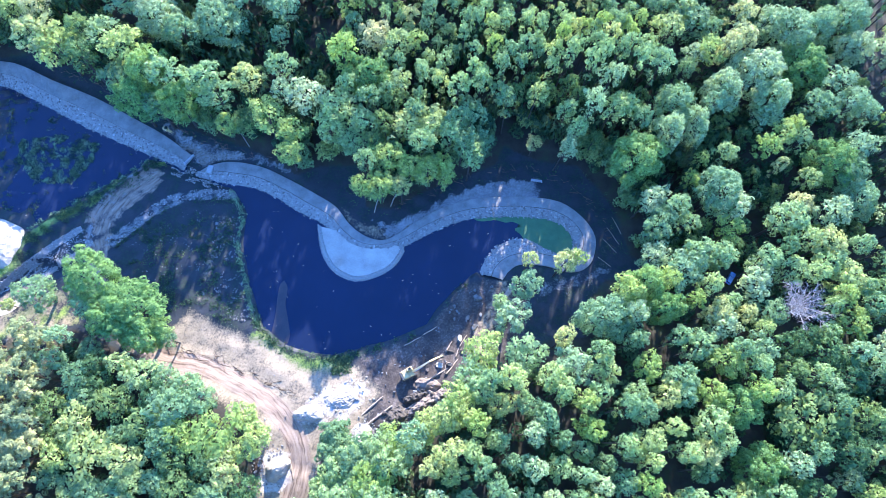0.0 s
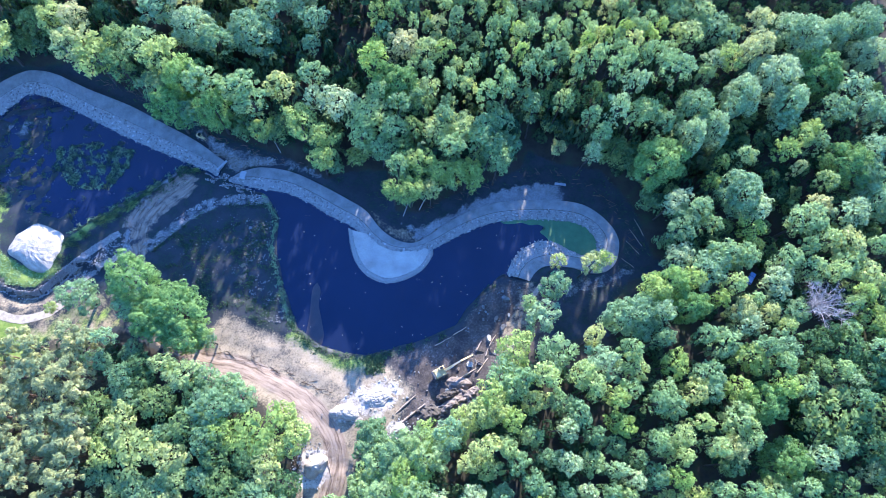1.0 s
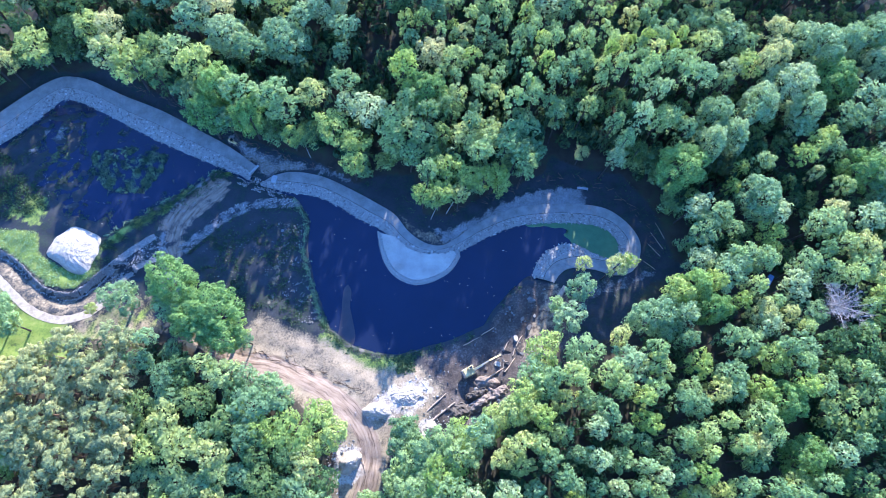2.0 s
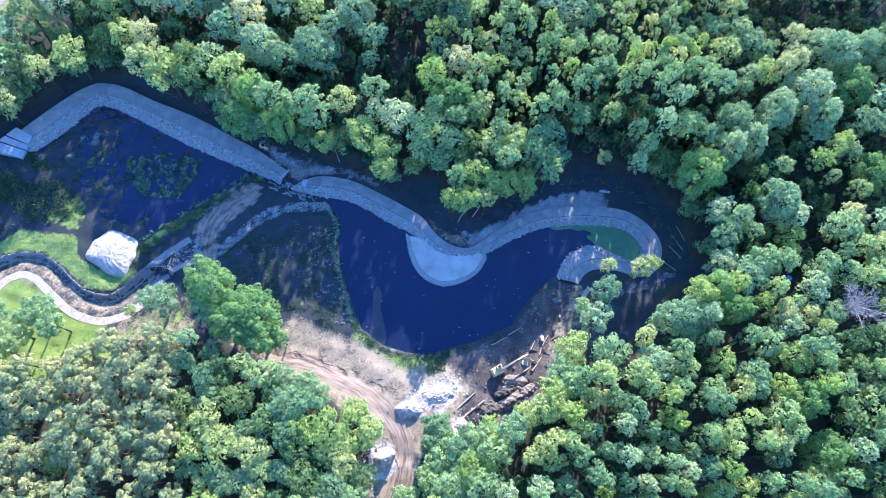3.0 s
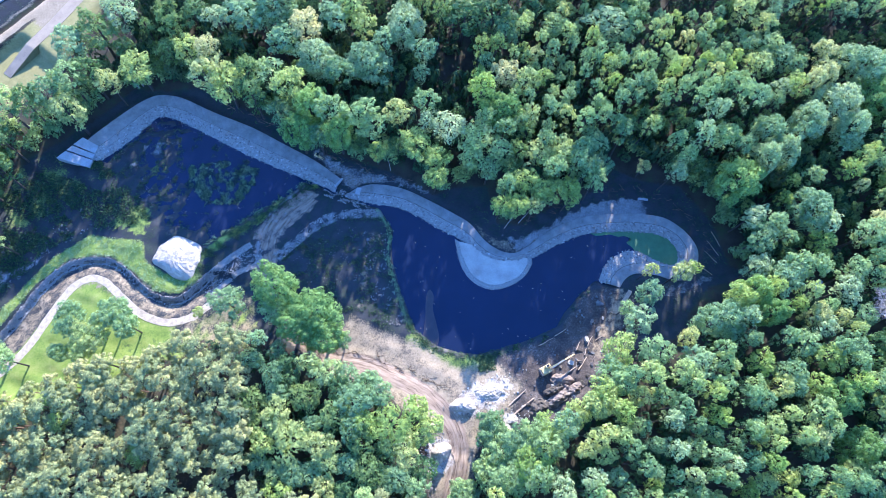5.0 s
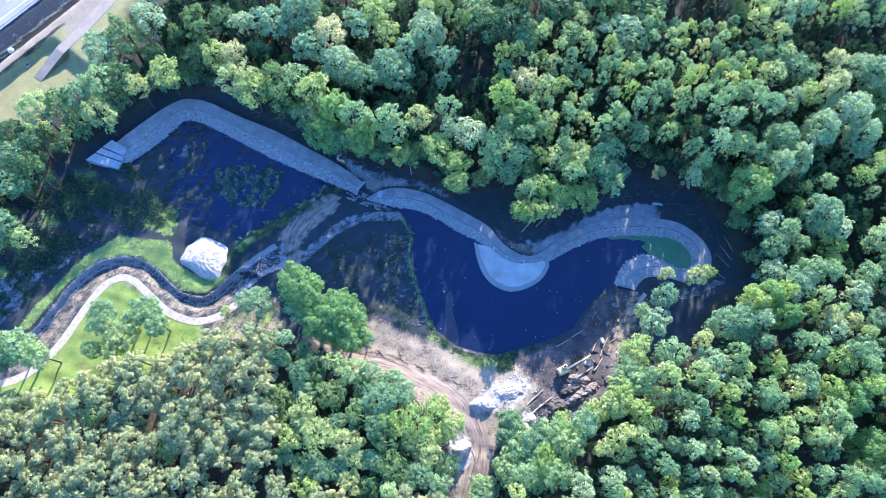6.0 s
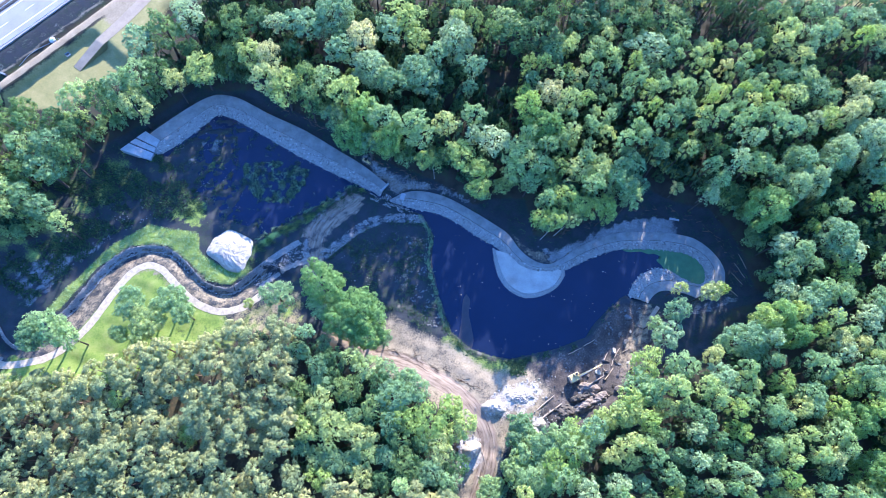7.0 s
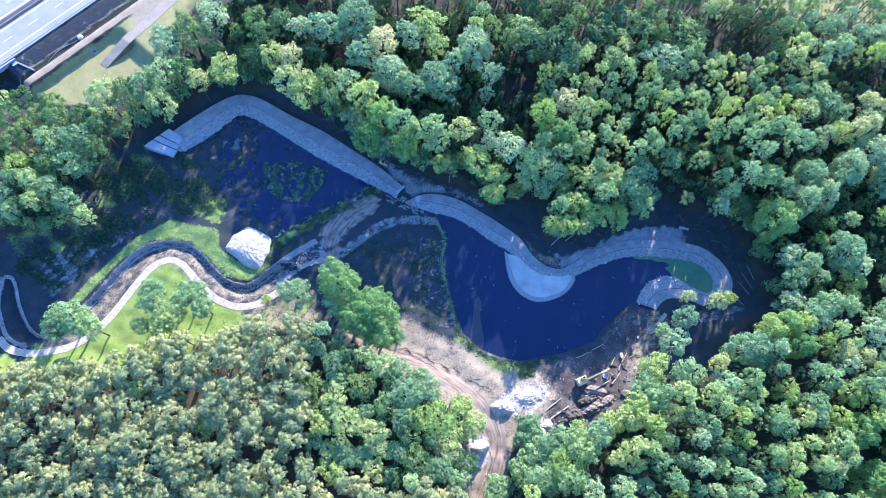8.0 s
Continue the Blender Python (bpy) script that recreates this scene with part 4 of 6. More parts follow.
N_LEAF = 1120
for tag, mat, seed in (("mid", LEAF_MID, 100), ("yellow", LEAF_YELLOW, 200), ("grey", LEAF_BLUE, 300)):
    kind(tag, mat, BARK, [broadleaf(seed + k, 4.0, 8.5 + k % 3, 22.0, 26 + 4 * (k % 3), 1.15 - 0.1 * (k % 3), N_LEAF, 0.25) for k in range(6)])
for tag, mat, seed in (("young", LEAF_MID, 800), ("birch", LEAF_YELLOW, 850)):
    kind(tag, mat, BARK, [broadleaf(seed + k, 2.9, 11.0, 21.0, 17, 0.92, 720, 0.235, 0.18) for k in range(5)])
kind("oak", LEAF_OAK, BARK, [broadleaf(400 + k, 7.0, 6.0, 21.0, 66, 1.45, 6000, 0.26, 0.5) for k in range(3)])
kind("pine", NEEDLES, BARK_PINE, [pine(500 + k, 2.7, 11.0, 20.5, 24, 760, 0.235) for k in range(5)])
kind("broad", LEAF_BLUE, BARK, [broadleaf(450 + k, 7.0, 7.0, 22.0, 68, 1.4, 5600, 0.265, 0.5) for k in range(3)])
kind("bush", LEAF_MID, BARK, [broadleaf(950 + k, 3.5, 1.2, 9.0, 34, 1.0, 1700, 0.22, 0.16) for k in range(3)])
kind("dark", LEAF_DARK, BARK, [broadleaf(900 + k, 4.4, 7.0, 22.0, 30, 1.1, 1080, 0.265) for k in range(4)])
kind("beige", LEAF_BEIGE, BARK, [broadleaf(480 + k, 4.0, 9.0, 22.0, 32, 1.1, 1500, 0.245) for k in range(2)])
kind("small", LEAF_MID, BARK, [broadleaf(600 + k, 3.8, 10.0, 16.0, 30, 1.0, 2200, 0.21, 0.2) for k in range(3)])
kind("shrub", LEAF_MID, BARK, [broadleaf(700 + k, 1.6, 0.2, 2.2, 8, 0.7, 320, 0.17, 0.05) for k in range(3)])
REACH = {"young": 2.9, "birch": 2.9, "mid": 4.0, "yellow": 4.0, "grey": 4.0, "oak": 7.0, "broad": 7.0, "beige": 4.0, "dark": 4.4, "bush": 3.5, "pine": 2.7, "small": 3.8, "shrub": 1.6}
TALL = {"young": 21.0, "birch": 21.0, "mid": 22.0, "yellow": 22.0, "grey": 22.0, "oak": 21.0, "broad": 22.0, "beige": 22.0, "dark": 22.0, "bush": 9.0, "pine": 20.5, "small": 16.0, "shrub": 2.2}
WORDS = {"mid": ("broadleaf_tree", "green broadleaf tree with a lumpy rounded crown", "tree", "broadleaf trees of the wood"),
         "young": ("slender_tree", "slender green broadleaf tree with a small crown", "tree", "slender trees of the young wood"),
         "birch": ("slender_birch", "slender light green birch with a small crown", "tree", "slender birches of the young wood"),
         "yellow": ("birch_tree", "light yellow-green birch tree with a loose crown", "tree", "birches of the wood"),
         "grey": ("willow_tree", "grey-green broadleaf tree with a full crown", "tree", "grey-green trees of the wood"),
         "oak": ("oak_tree", "large spreading green oak beside the clearing", "tree", "oaks beside the clearing"),
         "broad": ("spreading_tree", "large grey-green spreading broadleaf tree", "tree", "large grey-green trees"),
         "bush": ("bushy_tree", "bushy young green tree beside the dirt track", "tree", "bushy trees beside the track"),
         "dark": ("alder_tree", "dark green broadleaf tree with a full crown", "tree", "dark trees of the wood"),
         "beige": ("blossoming_tree", "broadleaf tree with a pale beige crown", "tree", "beige trees of the wood"),
         "pine": ("pine_tree", "tall bare-stemmed pine with blue-green tufts", "tree", "pines of the plantation"),
         "small": ("young_tree", "young light green tree on the lawn", "tree", "young trees on the lawn"),
         "shrub": ("shrub", "low green shrub on open ground", "shrub", "shrubs of the clearing")}
MODELS = {}


def model(name, k):
    """The first tree of a kind and shape, from which the others are copied."""
    if (name, k) not in MODELS:
        (cv, cf), (tv, tf) = KINDS[name]["crowns"][k]
        word = WORDS[name]
        ob = tagged(new(word[0]), word[1], word[2], word[3])
        build("trunk", tv, tf, KINDS[name]["bark"], parent=ob)
        build("crown", cv, cf, KINDS[name]["material"], parent=ob)
        MODELS[name, k] = ob
        return ob, True
    return MODELS[name, k], False


rng = np.random.RandomState(5)
PLANTED = []      # x, y, radius, kind, height or 0


def plant(spots, name):
    for x, y, rad, tall in spots:
        PLANTED.append((x, y, rad, name, tall * rng.uniform(0.97, 1.03)))


# Trees at the clearing's edge and those that stand out of the wood: x, y, crown radius, height
plant([(-94.7, 159.5, 8.1, 24), (-78.8, 135.8, 7.4, 23), (-59.8, 135.3, 7.9, 23), (-45.1, 151.4, 8.1, 24), (57.9, 35.2, 7.7, 24), (84.6, 94.8, 4.8, 23), (88.3, 104.6, 6.4, 24), (93.4, 97.9, 5.2, 23), (98.2, 74.7, 7.6, 23), (105.9, 111.0, 6.5, 25), (118.1, 117.2, 8.5, 25), (121.1, 106.9, 5.7, 24), (132.6, 134.5, 8.0, 25), (142.9, 134.8, 6.4, 25), (143.2, 71.8, 6.2, 22), (155.6, 127.2, 6.0, 24), (155.8, 138.6, 7.3, 25)], "broad")
plant([(-216.3, 104.7, 5.4, 23), (-215.1, 112.7, 4.2, 21), (-214.0, 95.3, 5.3, 22), (-208.9, 99.3, 4.9, 22), (-206.3, 105.4, 4.6, 22), (-203.9, 111.3, 4.0, 23), (-200.5, 87.7, 4.7, 23), (-200.1, 105.2, 5.2, 23), (-191.7, 107.9, 4.8, 23), (-185.9, 105.0, 4.8, 23), (-185.8, 94.5, 4.4, 23), (-178.9, 118.3, 5.4, 23), (-160.2, 131.0, 5.5, 23), (-159.1, 148.4, 7.8, 23), (-149.5, 144.6, 3.7, 19), (-141.8, 150.8, 3.1, 20), (-135.7, 156.7, 4.8, 23), (-134.4, 141.9, 4.4, 20), (-130.5, 150.2, 4.8, 23), (-124.9, 156.5, 5.3, 23), (-109.9, 144.7, 3.9, 20), (-102.5, 130.8, 4.7, 23), (-100.9, 122.4, 5.1, 23), (-96.3, 14.8, 4.5, 15)], "dark")
plant([(-78.8, 15.4, 4.9, 14), (-69.9, 9.2, 5.3, 14), (-62.0, 1.2, 4.5, 13), (-58.9, -7.5, 5.2, 14), (-23.0, 155.2, 8.6, 25), (-11.7, 153.1, 8.1, 25), (5.6, 162.9, 8.3, 24), (22.2, 166.5, 7.7, 24), (42.0, 166.8, 8.9, 23), (103.9, -12.7, 2.8, 18), (107.0, -14.3, 4.9, 23), (107.8, 17.9, 4.6, 23), (108.9, 25.9, 4.3, 23), (109.1, 5.3, 8.4, 24), (115.0, 27.9, 3.7, 23), (118.1, -3.8, 5.1, 23), (118.4, 23.1, 5.7, 23), (123.5, 6.4, 3.9, 23), (123.8, 17.5, 5.6, 23)], "dark")
plant([(-117.7, 140.1, 4.3, 23), (-82.8, 149.5, 5.9, 24), (-9.6, 128.8, 5.3, 22), (90.1, 36.8, 3.7, 22), (109.6, 126.7, 3.9, 25), (115.3, 130.6, 4.9, 25), (116.5, 138.1, 3.9, 25), (123.8, 70.2, 4.0, 20)], "beige")
plant([(-166.6, 142.1, 6.9, 21), (-150.9, 155.8, 6.1, 23), (-116.0, 155.3, 4.4, 23), (-105.6, 154.5, 6.6, 24), (-90.7, 143.8, 6.1, 24), (-72.0, 153.1, 5.3, 24), (-52.9, 142.9, 4.4, 23), (-39.6, 130.9, 2.6, 20), (-39.0, 110.3, 3.6, 20), (-38.1, 139.6, 4.4, 23), (-31.3, 108.7, 6.9, 20), (2.5, 4.3, 4.5, 19), (30.5, 36.2, 5.6, 19), (32.6, 151.7, 7.3, 24), (36.2, 46.4, 4.8, 19), (45.9, 21.8, 5.2, 23), (51.2, 90.6, 3.3, 20), (75.0, 53.5, 4.5, 21), (76.0, 72.4, 4.3, 21), (82.1, 48.7, 5.5, 22), (91.0, 30.7, 4.3, 23), (97.7, 124.1, 3.5, 22), (100.6, 105.3, 4.1, 23), (100.8, 25.1, 4.3, 23)], "grey")
plant([(101.3, 67.7, 3.9, 23), (102.6, 44.3, 5.2, 22), (118.8, -10.3, 3.2, 19), (119.0, 100.6, 4.2, 20), (125.7, 137.2, 4.0, 23), (132.2, 67.1, 4.7, 23), (145.0, 113.1, 5.0, 23), (146.2, 88.3, 4.8, 23), (148.1, 104.4, 4.6, 23), (151.0, 101.9, 3.8, 23)], "grey")
plant([(-203.7, 81.1, 4.8, 23), (-201.0, 97.2, 5.6, 23), (-198.3, 79.1, 4.7, 21), (-193.0, 99.0, 5.6, 23), (-192.8, 89.7, 5.5, 23), (-190.3, 73.8, 4.6, 21), (-185.1, 116.6, 5.8, 23), (-183.5, 69.1, 3.3, 21), (-173.7, 121.7, 5.8, 23), (-165.8, 127.1, 5.9, 23), (-106.6, 47.2, 5.4, 15), (-95.4, 129.2, 5.6, 23), (-91.5, 116.2, 4.7, 20), (-90.8, 43.4, 5.1, 15), (-90.5, 22.3, 4.2, 15), (-77.2, 106.5, 4.6, 20), (-73.8, 113.7, 5.9, 25), (-73.5, 22.1, 5.0, 14), (-70.5, 129.5, 5.4, 23), (-68.3, 33.6, 2.9, 13), (-65.8, 21.4, 4.6, 13), (-63.5, 13.0, 6.1, 15), (-60.6, 112.6, 5.4, 25), (-57.7, 108.6, 5.1, 22)], "mid")
plant([(-57.0, 15.9, 4.6, 14), (-51.4, -10.9, 4.8, 13), (-39.3, 118.6, 4.7, 23), (-25.9, 159.3, 6.4, 23), (-23.5, 98.0, 5.1, 20), (-20.9, 103.2, 6.2, 21), (-16.5, 93.4, 4.2, 18), (-15.3, -10.6, 5.7, 14), (-13.7, 98.9, 4.8, 21), (-12.8, -1.0, 5.4, 14), (-11.2, -3.4, 5.3, 14), (-8.1, -11.6, 4.8, 17), (-7.8, 149.8, 6.3, 23), (-7.3, 2.9, 5.0, 17), (-4.0, -2.1, 4.8, 18), (-1.7, 126.7, 4.4, 23), (4.2, 100.9, 3.6, 23), (5.6, 91.9, 3.9, 23), (8.6, 97.7, 4.3, 23), (8.8, 98.7, 4.9, 21), (11.3, 150.2, 4.5, 23), (12.5, 10.1, 4.2, 19), (14.7, 93.9, 3.9, 23), (17.1, 18.3, 5.3, 21)], "mid")
plant([(17.1, 98.3, 4.0, 23), (18.5, 91.7, 3.6, 23), (19.2, 14.7, 4.1, 23), (21.1, 86.8, 3.9, 23), (22.1, 101.8, 4.9, 21), (24.1, 92.3, 4.2, 20), (28.7, 41.7, 2.4, 17), (33.6, 24.8, 5.9, 21), (52.3, 100.7, 3.3, 23), (53.4, 19.4, 4.5, 23), (54.6, 94.4, 3.6, 23), (63.4, 14.5, 3.2, 23), (65.7, 100.3, 4.8, 23), (71.0, 102.8, 3.3, 23), (75.4, 99.0, 3.2, 21), (75.6, 18.0, 4.4, 23), (77.8, 64.3, 4.9, 21), (83.1, 25.6, 4.4, 23), (83.4, 68.4, 4.3, 21), (83.6, -1.1, 3.7, 23), (86.2, 64.8, 3.5, 20), (87.6, 52.8, 5.2, 23), (89.4, -13.1, 4.0, 20), (90.2, 133.5, 5.1, 23)], "mid")
plant([(95.0, 53.1, 3.5, 23), (95.4, 142.9, 4.8, 23), (95.5, 119.9, 2.9, 20), (99.4, 136.9, 5.1, 23), (102.9, 88.1, 3.5, 19), (105.8, 133.2, 3.5, 23), (106.0, 34.7, 4.4, 21), (107.3, 50.3, 4.2, 23), (114.8, 47.5, 4.1, 23), (116.3, 64.7, 6.1, 23), (121.4, 58.0, 4.2, 23), (125.5, 50.7, 4.9, 23), (128.9, 78.3, 3.3, 20), (128.9, 93.0, 3.8, 20), (131.4, 45.5, 4.9, 23), (135.2, 42.5, 3.4, 23), (136.7, 104.6, 5.0, 23), (137.1, 55.1, 3.9, 23), (140.2, 81.5, 5.2, 23)], "mid")
plant([(-90.8, 51.8, 7.5, 19), (-83.9, 107.6, 6.7, 24), (-83.7, 38.6, 7.0, 18), (-80.7, 117.4, 6.1, 25), (-78.1, 42.5, 9.0, 19), (-73.7, 33.8, 5.8, 17), (-69.8, 106.7, 5.8, 24), (-10.3, 115.4, 7.8, 23), (69.6, 44.3, 6.1, 25), (73.8, 86.1, 8.1, 21), (73.9, 37.3, 6.0, 25), (90.4, 9.4, 5.8, 23), (93.6, -5.9, 6.6, 23), (136.3, 120.2, 7.1, 23), (136.4, 84.4, 7.5, 23)], "oak")
plant([(-183.6, 29.0, 4.4, 22), (-179.2, 32.8, 5.9, 23), (-173.5, 29.7, 4.4, 22), (-158.9, 32.4, 3.3, 13), (-155.6, 41.9, 5.8, 15), (-151.3, 32.2, 4.2, 14), (-148.9, 37.8, 6.2, 15), (-142.8, 43.9, 4.9, 16), (-137.5, 39.7, 4.6, 16), (-117.7, 45.5, 2.0, 6)], "small")
plant([(-30.4, -16.0, 4.7, 6), (-29.6, -14.2, 3.6, 5), (-23.1, -8.1, 3.6, 6), (-22.2, -9.8, 4.7, 9), (-20.3, 2.4, 5.4, 9), (-20.2, 4.3, 5.2, 9), (-17.5, -3.1, 5.9, 11), (-16.4, -11.6, 5.7, 10), (-8.6, 0.2, 4.0, 10)], "bush")
plant([(-166.0, 116.7, 5.4, 23), (-153.2, 128.8, 3.8, 23), (-143.9, 134.9, 6.2, 22), (-126.3, 141.5, 5.2, 23), (-117.9, 131.4, 6.0, 23), (-110.9, 127.4, 7.1, 23), (-91.9, 1.4, 3.7, 15), (-87.9, 123.6, 5.9, 25), (-87.6, 9.9, 5.0, 15), (-83.4, 2.9, 5.9, 15), (-74.1, 0.9, 4.5, 14), (-65.6, 159.7, 6.5, 24), (-61.7, 149.9, 4.4, 23), (-56.8, 102.1, 4.1, 14), (-51.8, 6.6, 6.9, 13), (-48.8, -2.4, 5.2, 13), (-48.8, 113.1, 5.1, 21), (-44.3, 10.8, 3.8, 12), (-44.2, 1.6, 3.8, 12), (-42.9, 101.8, 5.5, 19), (-35.6, 90.6, 4.2, 18), (-35.6, 96.7, 4.4, 18), (-19.5, 128.7, 3.1, 20), (-12.7, 79.4, 3.7, 18)], "yellow")
plant([(-9.3, -6.3, 5.3, 17), (-7.2, 78.5, 4.1, 18), (-4.2, 87.2, 4.2, 19), (-1.8, 2.2, 4.6, 16), (-0.8, 78.4, 2.9, 18), (1.3, 97.4, 5.1, 21), (2.0, 84.3, 4.0, 19), (6.5, 7.3, 4.6, 18), (7.7, 83.9, 3.6, 19), (11.0, 84.7, 4.0, 19), (12.2, 8.9, 4.5, 21), (12.3, 82.5, 3.0, 19), (13.5, 13.3, 4.4, 23), (14.7, 9.0, 4.0, 23), (22.1, 26.1, 6.2, 21), (38.3, 54.8, 2.4, 19), (43.2, 96.1, 2.9, 11), (45.5, 29.7, 3.4, 23), (47.9, 52.8, 3.8, 20), (51.6, 54.2, 2.4, 20), (64.4, 42.6, 4.3, 24), (67.5, 21.2, 3.9, 22), (69.9, 13.1, 3.8, 23), (78.4, -2.4, 3.6, 23)], "yellow")
plant([(82.3, 13.6, 3.8, 23), (83.9, 39.0, 2.9, 22), (89.0, 20.5, 4.6, 23), (90.6, 80.5, 2.4, 17), (95.0, 86.7, 2.4, 17), (100.1, 62.3, 3.6, 20), (102.8, 124.0, 4.7, 23), (115.8, 89.4, 3.7, 22), (119.9, 83.0, 2.4, 19), (122.5, 95.0, 4.3, 22), (126.4, 97.5, 3.2, 22), (128.2, 56.2, 4.6, 23), (129.9, 31.1, 4.7, 23)], "yellow")
# Added trees that keep sun streaks off the terrace and the hook
plant([(-9.0, 92.0, 3.4, 19), (-5.5, 98.5, 3.5, 22), (-2.5, 105.0, 3.5, 22), (36.0, 109.5, 3.2, 20), (41.5, 112.0, 3.3, 21), (47.0, 110.0, 3.2, 20), (52.5, 111.0, 3.3, 20), (57.0, 107.0, 3.0, 19)], "dark")
NAMED = len(PLANTED)

YOUNG_WOOD = [(-12, 118), (6, 108), (24, 112), (60, 112), (92, 118), (100, 150), (72, 160), (12, 162), (-10, 145)]
# Openings in the wood: x, y, radius
GAPS = [(33, 95, 5), (40, 99, 5.5), (48, 98, 5.5), (55, 91, 5), (63, 89, 4), (63, 21, 4.5), (101, 1, 4), (94, 1, 3), (108, -10, 4.5), (118, -9, 4), (97, 48, 5), (105, 50, 5), (87, 34, 4), (81, 33, 3), (55, 43, 5), (50, 41, 5), (128, 11, 3.5), (102, -17, 3.5), (74, -8, 2), (86, -10, 2), (106, 19, 2.5), (71, 27, 2.5)]
GAPS += [(-30, 140, 9), (-40, 135, 5), (-27, 127, 6), (-37, 176, 7), (39, 166, 4), (59, 166, 7), (70, 165, 6), (-15, 147, 3.5), (97, 204, 9), (112, 204, 9), (62, 66, 7), (114, 38, 6.5), (129, 79, 3.5), (144, 80, 4), (97, 121, 3.5), (160, 128, 4), (70, 75, 4), (76, 70, 3), (134, 90, 3)]
# Parts of the wood where each tall tree has its own place above, with low growth between
SET_OUT = [[(63, 107), (83, 116), (94, 147), (101, 157), (175, 159), (145, 55), (72, 57), (58, 78)],
           [(-218, 119), (-190, 131), (-175, 147), (-154, 170), (-50, 179), (-49, 156), (-24, 145), (-24, 112), (-25, 88), (-67, 95), (-122, 125), (-147, 124), (-186, 82), (-210, 87)]]


def fill():
    """Fill the wood round the clearing, denser where its crowns are small."""
    cell, taken = 4.0, {}

    def near(x, y, d):
        ci, cj = int(x // cell), int(y // cell)
        for i in range(ci - 3, ci + 4):
            for j in range(cj - 3, cj + 4):
                for px, py, pd in taken.get((i, j), ()):
                    if (px - x) ** 2 + (py - y) ** 2 < (0.5 * (d + pd)) ** 2:
                        return True
        return False

    for x, y, rad, *_ in PLANTED:
        taken.setdefault((int(x // cell), int(y // cell)), []).append((x, y, rad * 1.3))
    n = 34000
    px, py = rng.uniform(-250, 190, n), rng.uniform(-48, 222, n)
    clear, field, pines, thick = inside(CLEARING, px, py), inside(FIELD, px, py), inside(PINES, px, py), inside(THICKET, px, py)
    patch = wavy(px, py, 60, 21)
    hue = wavy(px, py, 45, 22)
    holes = wavy(px, py, 17, 24)
    young = inside(YOUNG_WOOD, px, py) + 4 * wavy(px, py, 20, 23)
    under = np.maximum.reduce([inside(q, px, py) for q in SET_OUT]) > 0
    for x, y, c, f, pn, th, pa, hu, yo, ho, low in zip(px, py, clear, field, pines, thick, patch, hue, young, holes, under):
        if c > (-0.8 if th > 0 else -2.6) or f > (-10 if x < -150 else -4) or x > 160 + 0.27 * (y + 17) or y > 182 + 0.108 * (x + 250) or y < -40:
            continue
        if ho > 0.72 and pn < 0 and th < 0 and yo < 0:
            continue
        if x > 88 and y > 195 + 3 * hu and rng.uniform() < 0.9:
            continue
        if any((x - gx) ** 2 + (y - gy) ** 2 < (g + (0 if pn > 0 else 2.5)) ** 2 for gx, gy, g in (PINE_GAPS if pn > 0 else GAPS)):
            continue
        u = 0.5
        if th > 0:
            d = rng.uniform(4.2, 5.4)
            rad, tall = d * 0.78, rng.uniform(11.5, 16.5)
            u = rng.uniform()
            name = "dark" if u < 0.5 else "yellow" if u > 0.8 else "mid"
        elif pn > 0:
            rad, name, tall, d = rng.uniform(2.6, 3.9), "pine", rng.uniform(16, 21), rng.uniform(3.1, 4.2)
            if rng.uniform() < 0.06:
                rad, name, tall, d = rng.uniform(3, 4), "yellow", rng.uniform(13, 17), 5.0
        else:
            d = (4.9 if y < 60 else 5.5) + 0.8 * pa + (0.5 if x > 80 else 0)
            d *= rng.uniform(0.85, 1.2)
            rad, tall = d * (0.62 if y < 60 else 0.6), (22.0 + 2.5 * soft(x, -70, -20) + 1.5 * soft(y, 100, 125)) * rng.uniform(0.86, 1.12)
            tall *= 1.08 if 15 < x < 75 and 92 < y < 135 else 1.0
            if yo > 0:
                d = rng.uniform(4.0, 5.2)
                rad, tall = d * 0.55, (28.0 * rng.uniform(0.95, 1.06) if 20 < x < 78 and y < 134 else 22.5 * rng.uniform(0.84, 1.14))
            u = rng.uniform() + 0.25 * hu + (0.14 if y < 60 and x < 90 else 0)
            # Grey crowns grow commoner to the northeast, standing in for haze
            name = "grey" if u < (0.22 + 0.15 * soft(x + y, 185, 225)) else "yellow" if u > 0.86 else "mid"
            if yo > 0:
                name = "birch" if u > 0.78 else "young"
            elif y > 138 and -40 < x < 85 and u < 0.7:
                name = "dark"
        if low:
            if rng.uniform() < 0.35:
                continue
            d = rng.uniform(4.2, 5.4)
            # Dark leaves paint in the shade between the tall crowns
            rad, tall, name = d * 0.56, rng.uniform(9.0, 14.0), "dark"
        if near(x, y, d):
            continue
        taken.setdefault((int(x // cell), int(y // cell)), []).append((x, y, d))
        PLANTED.append((x, y, rad, name, tall))


fill()


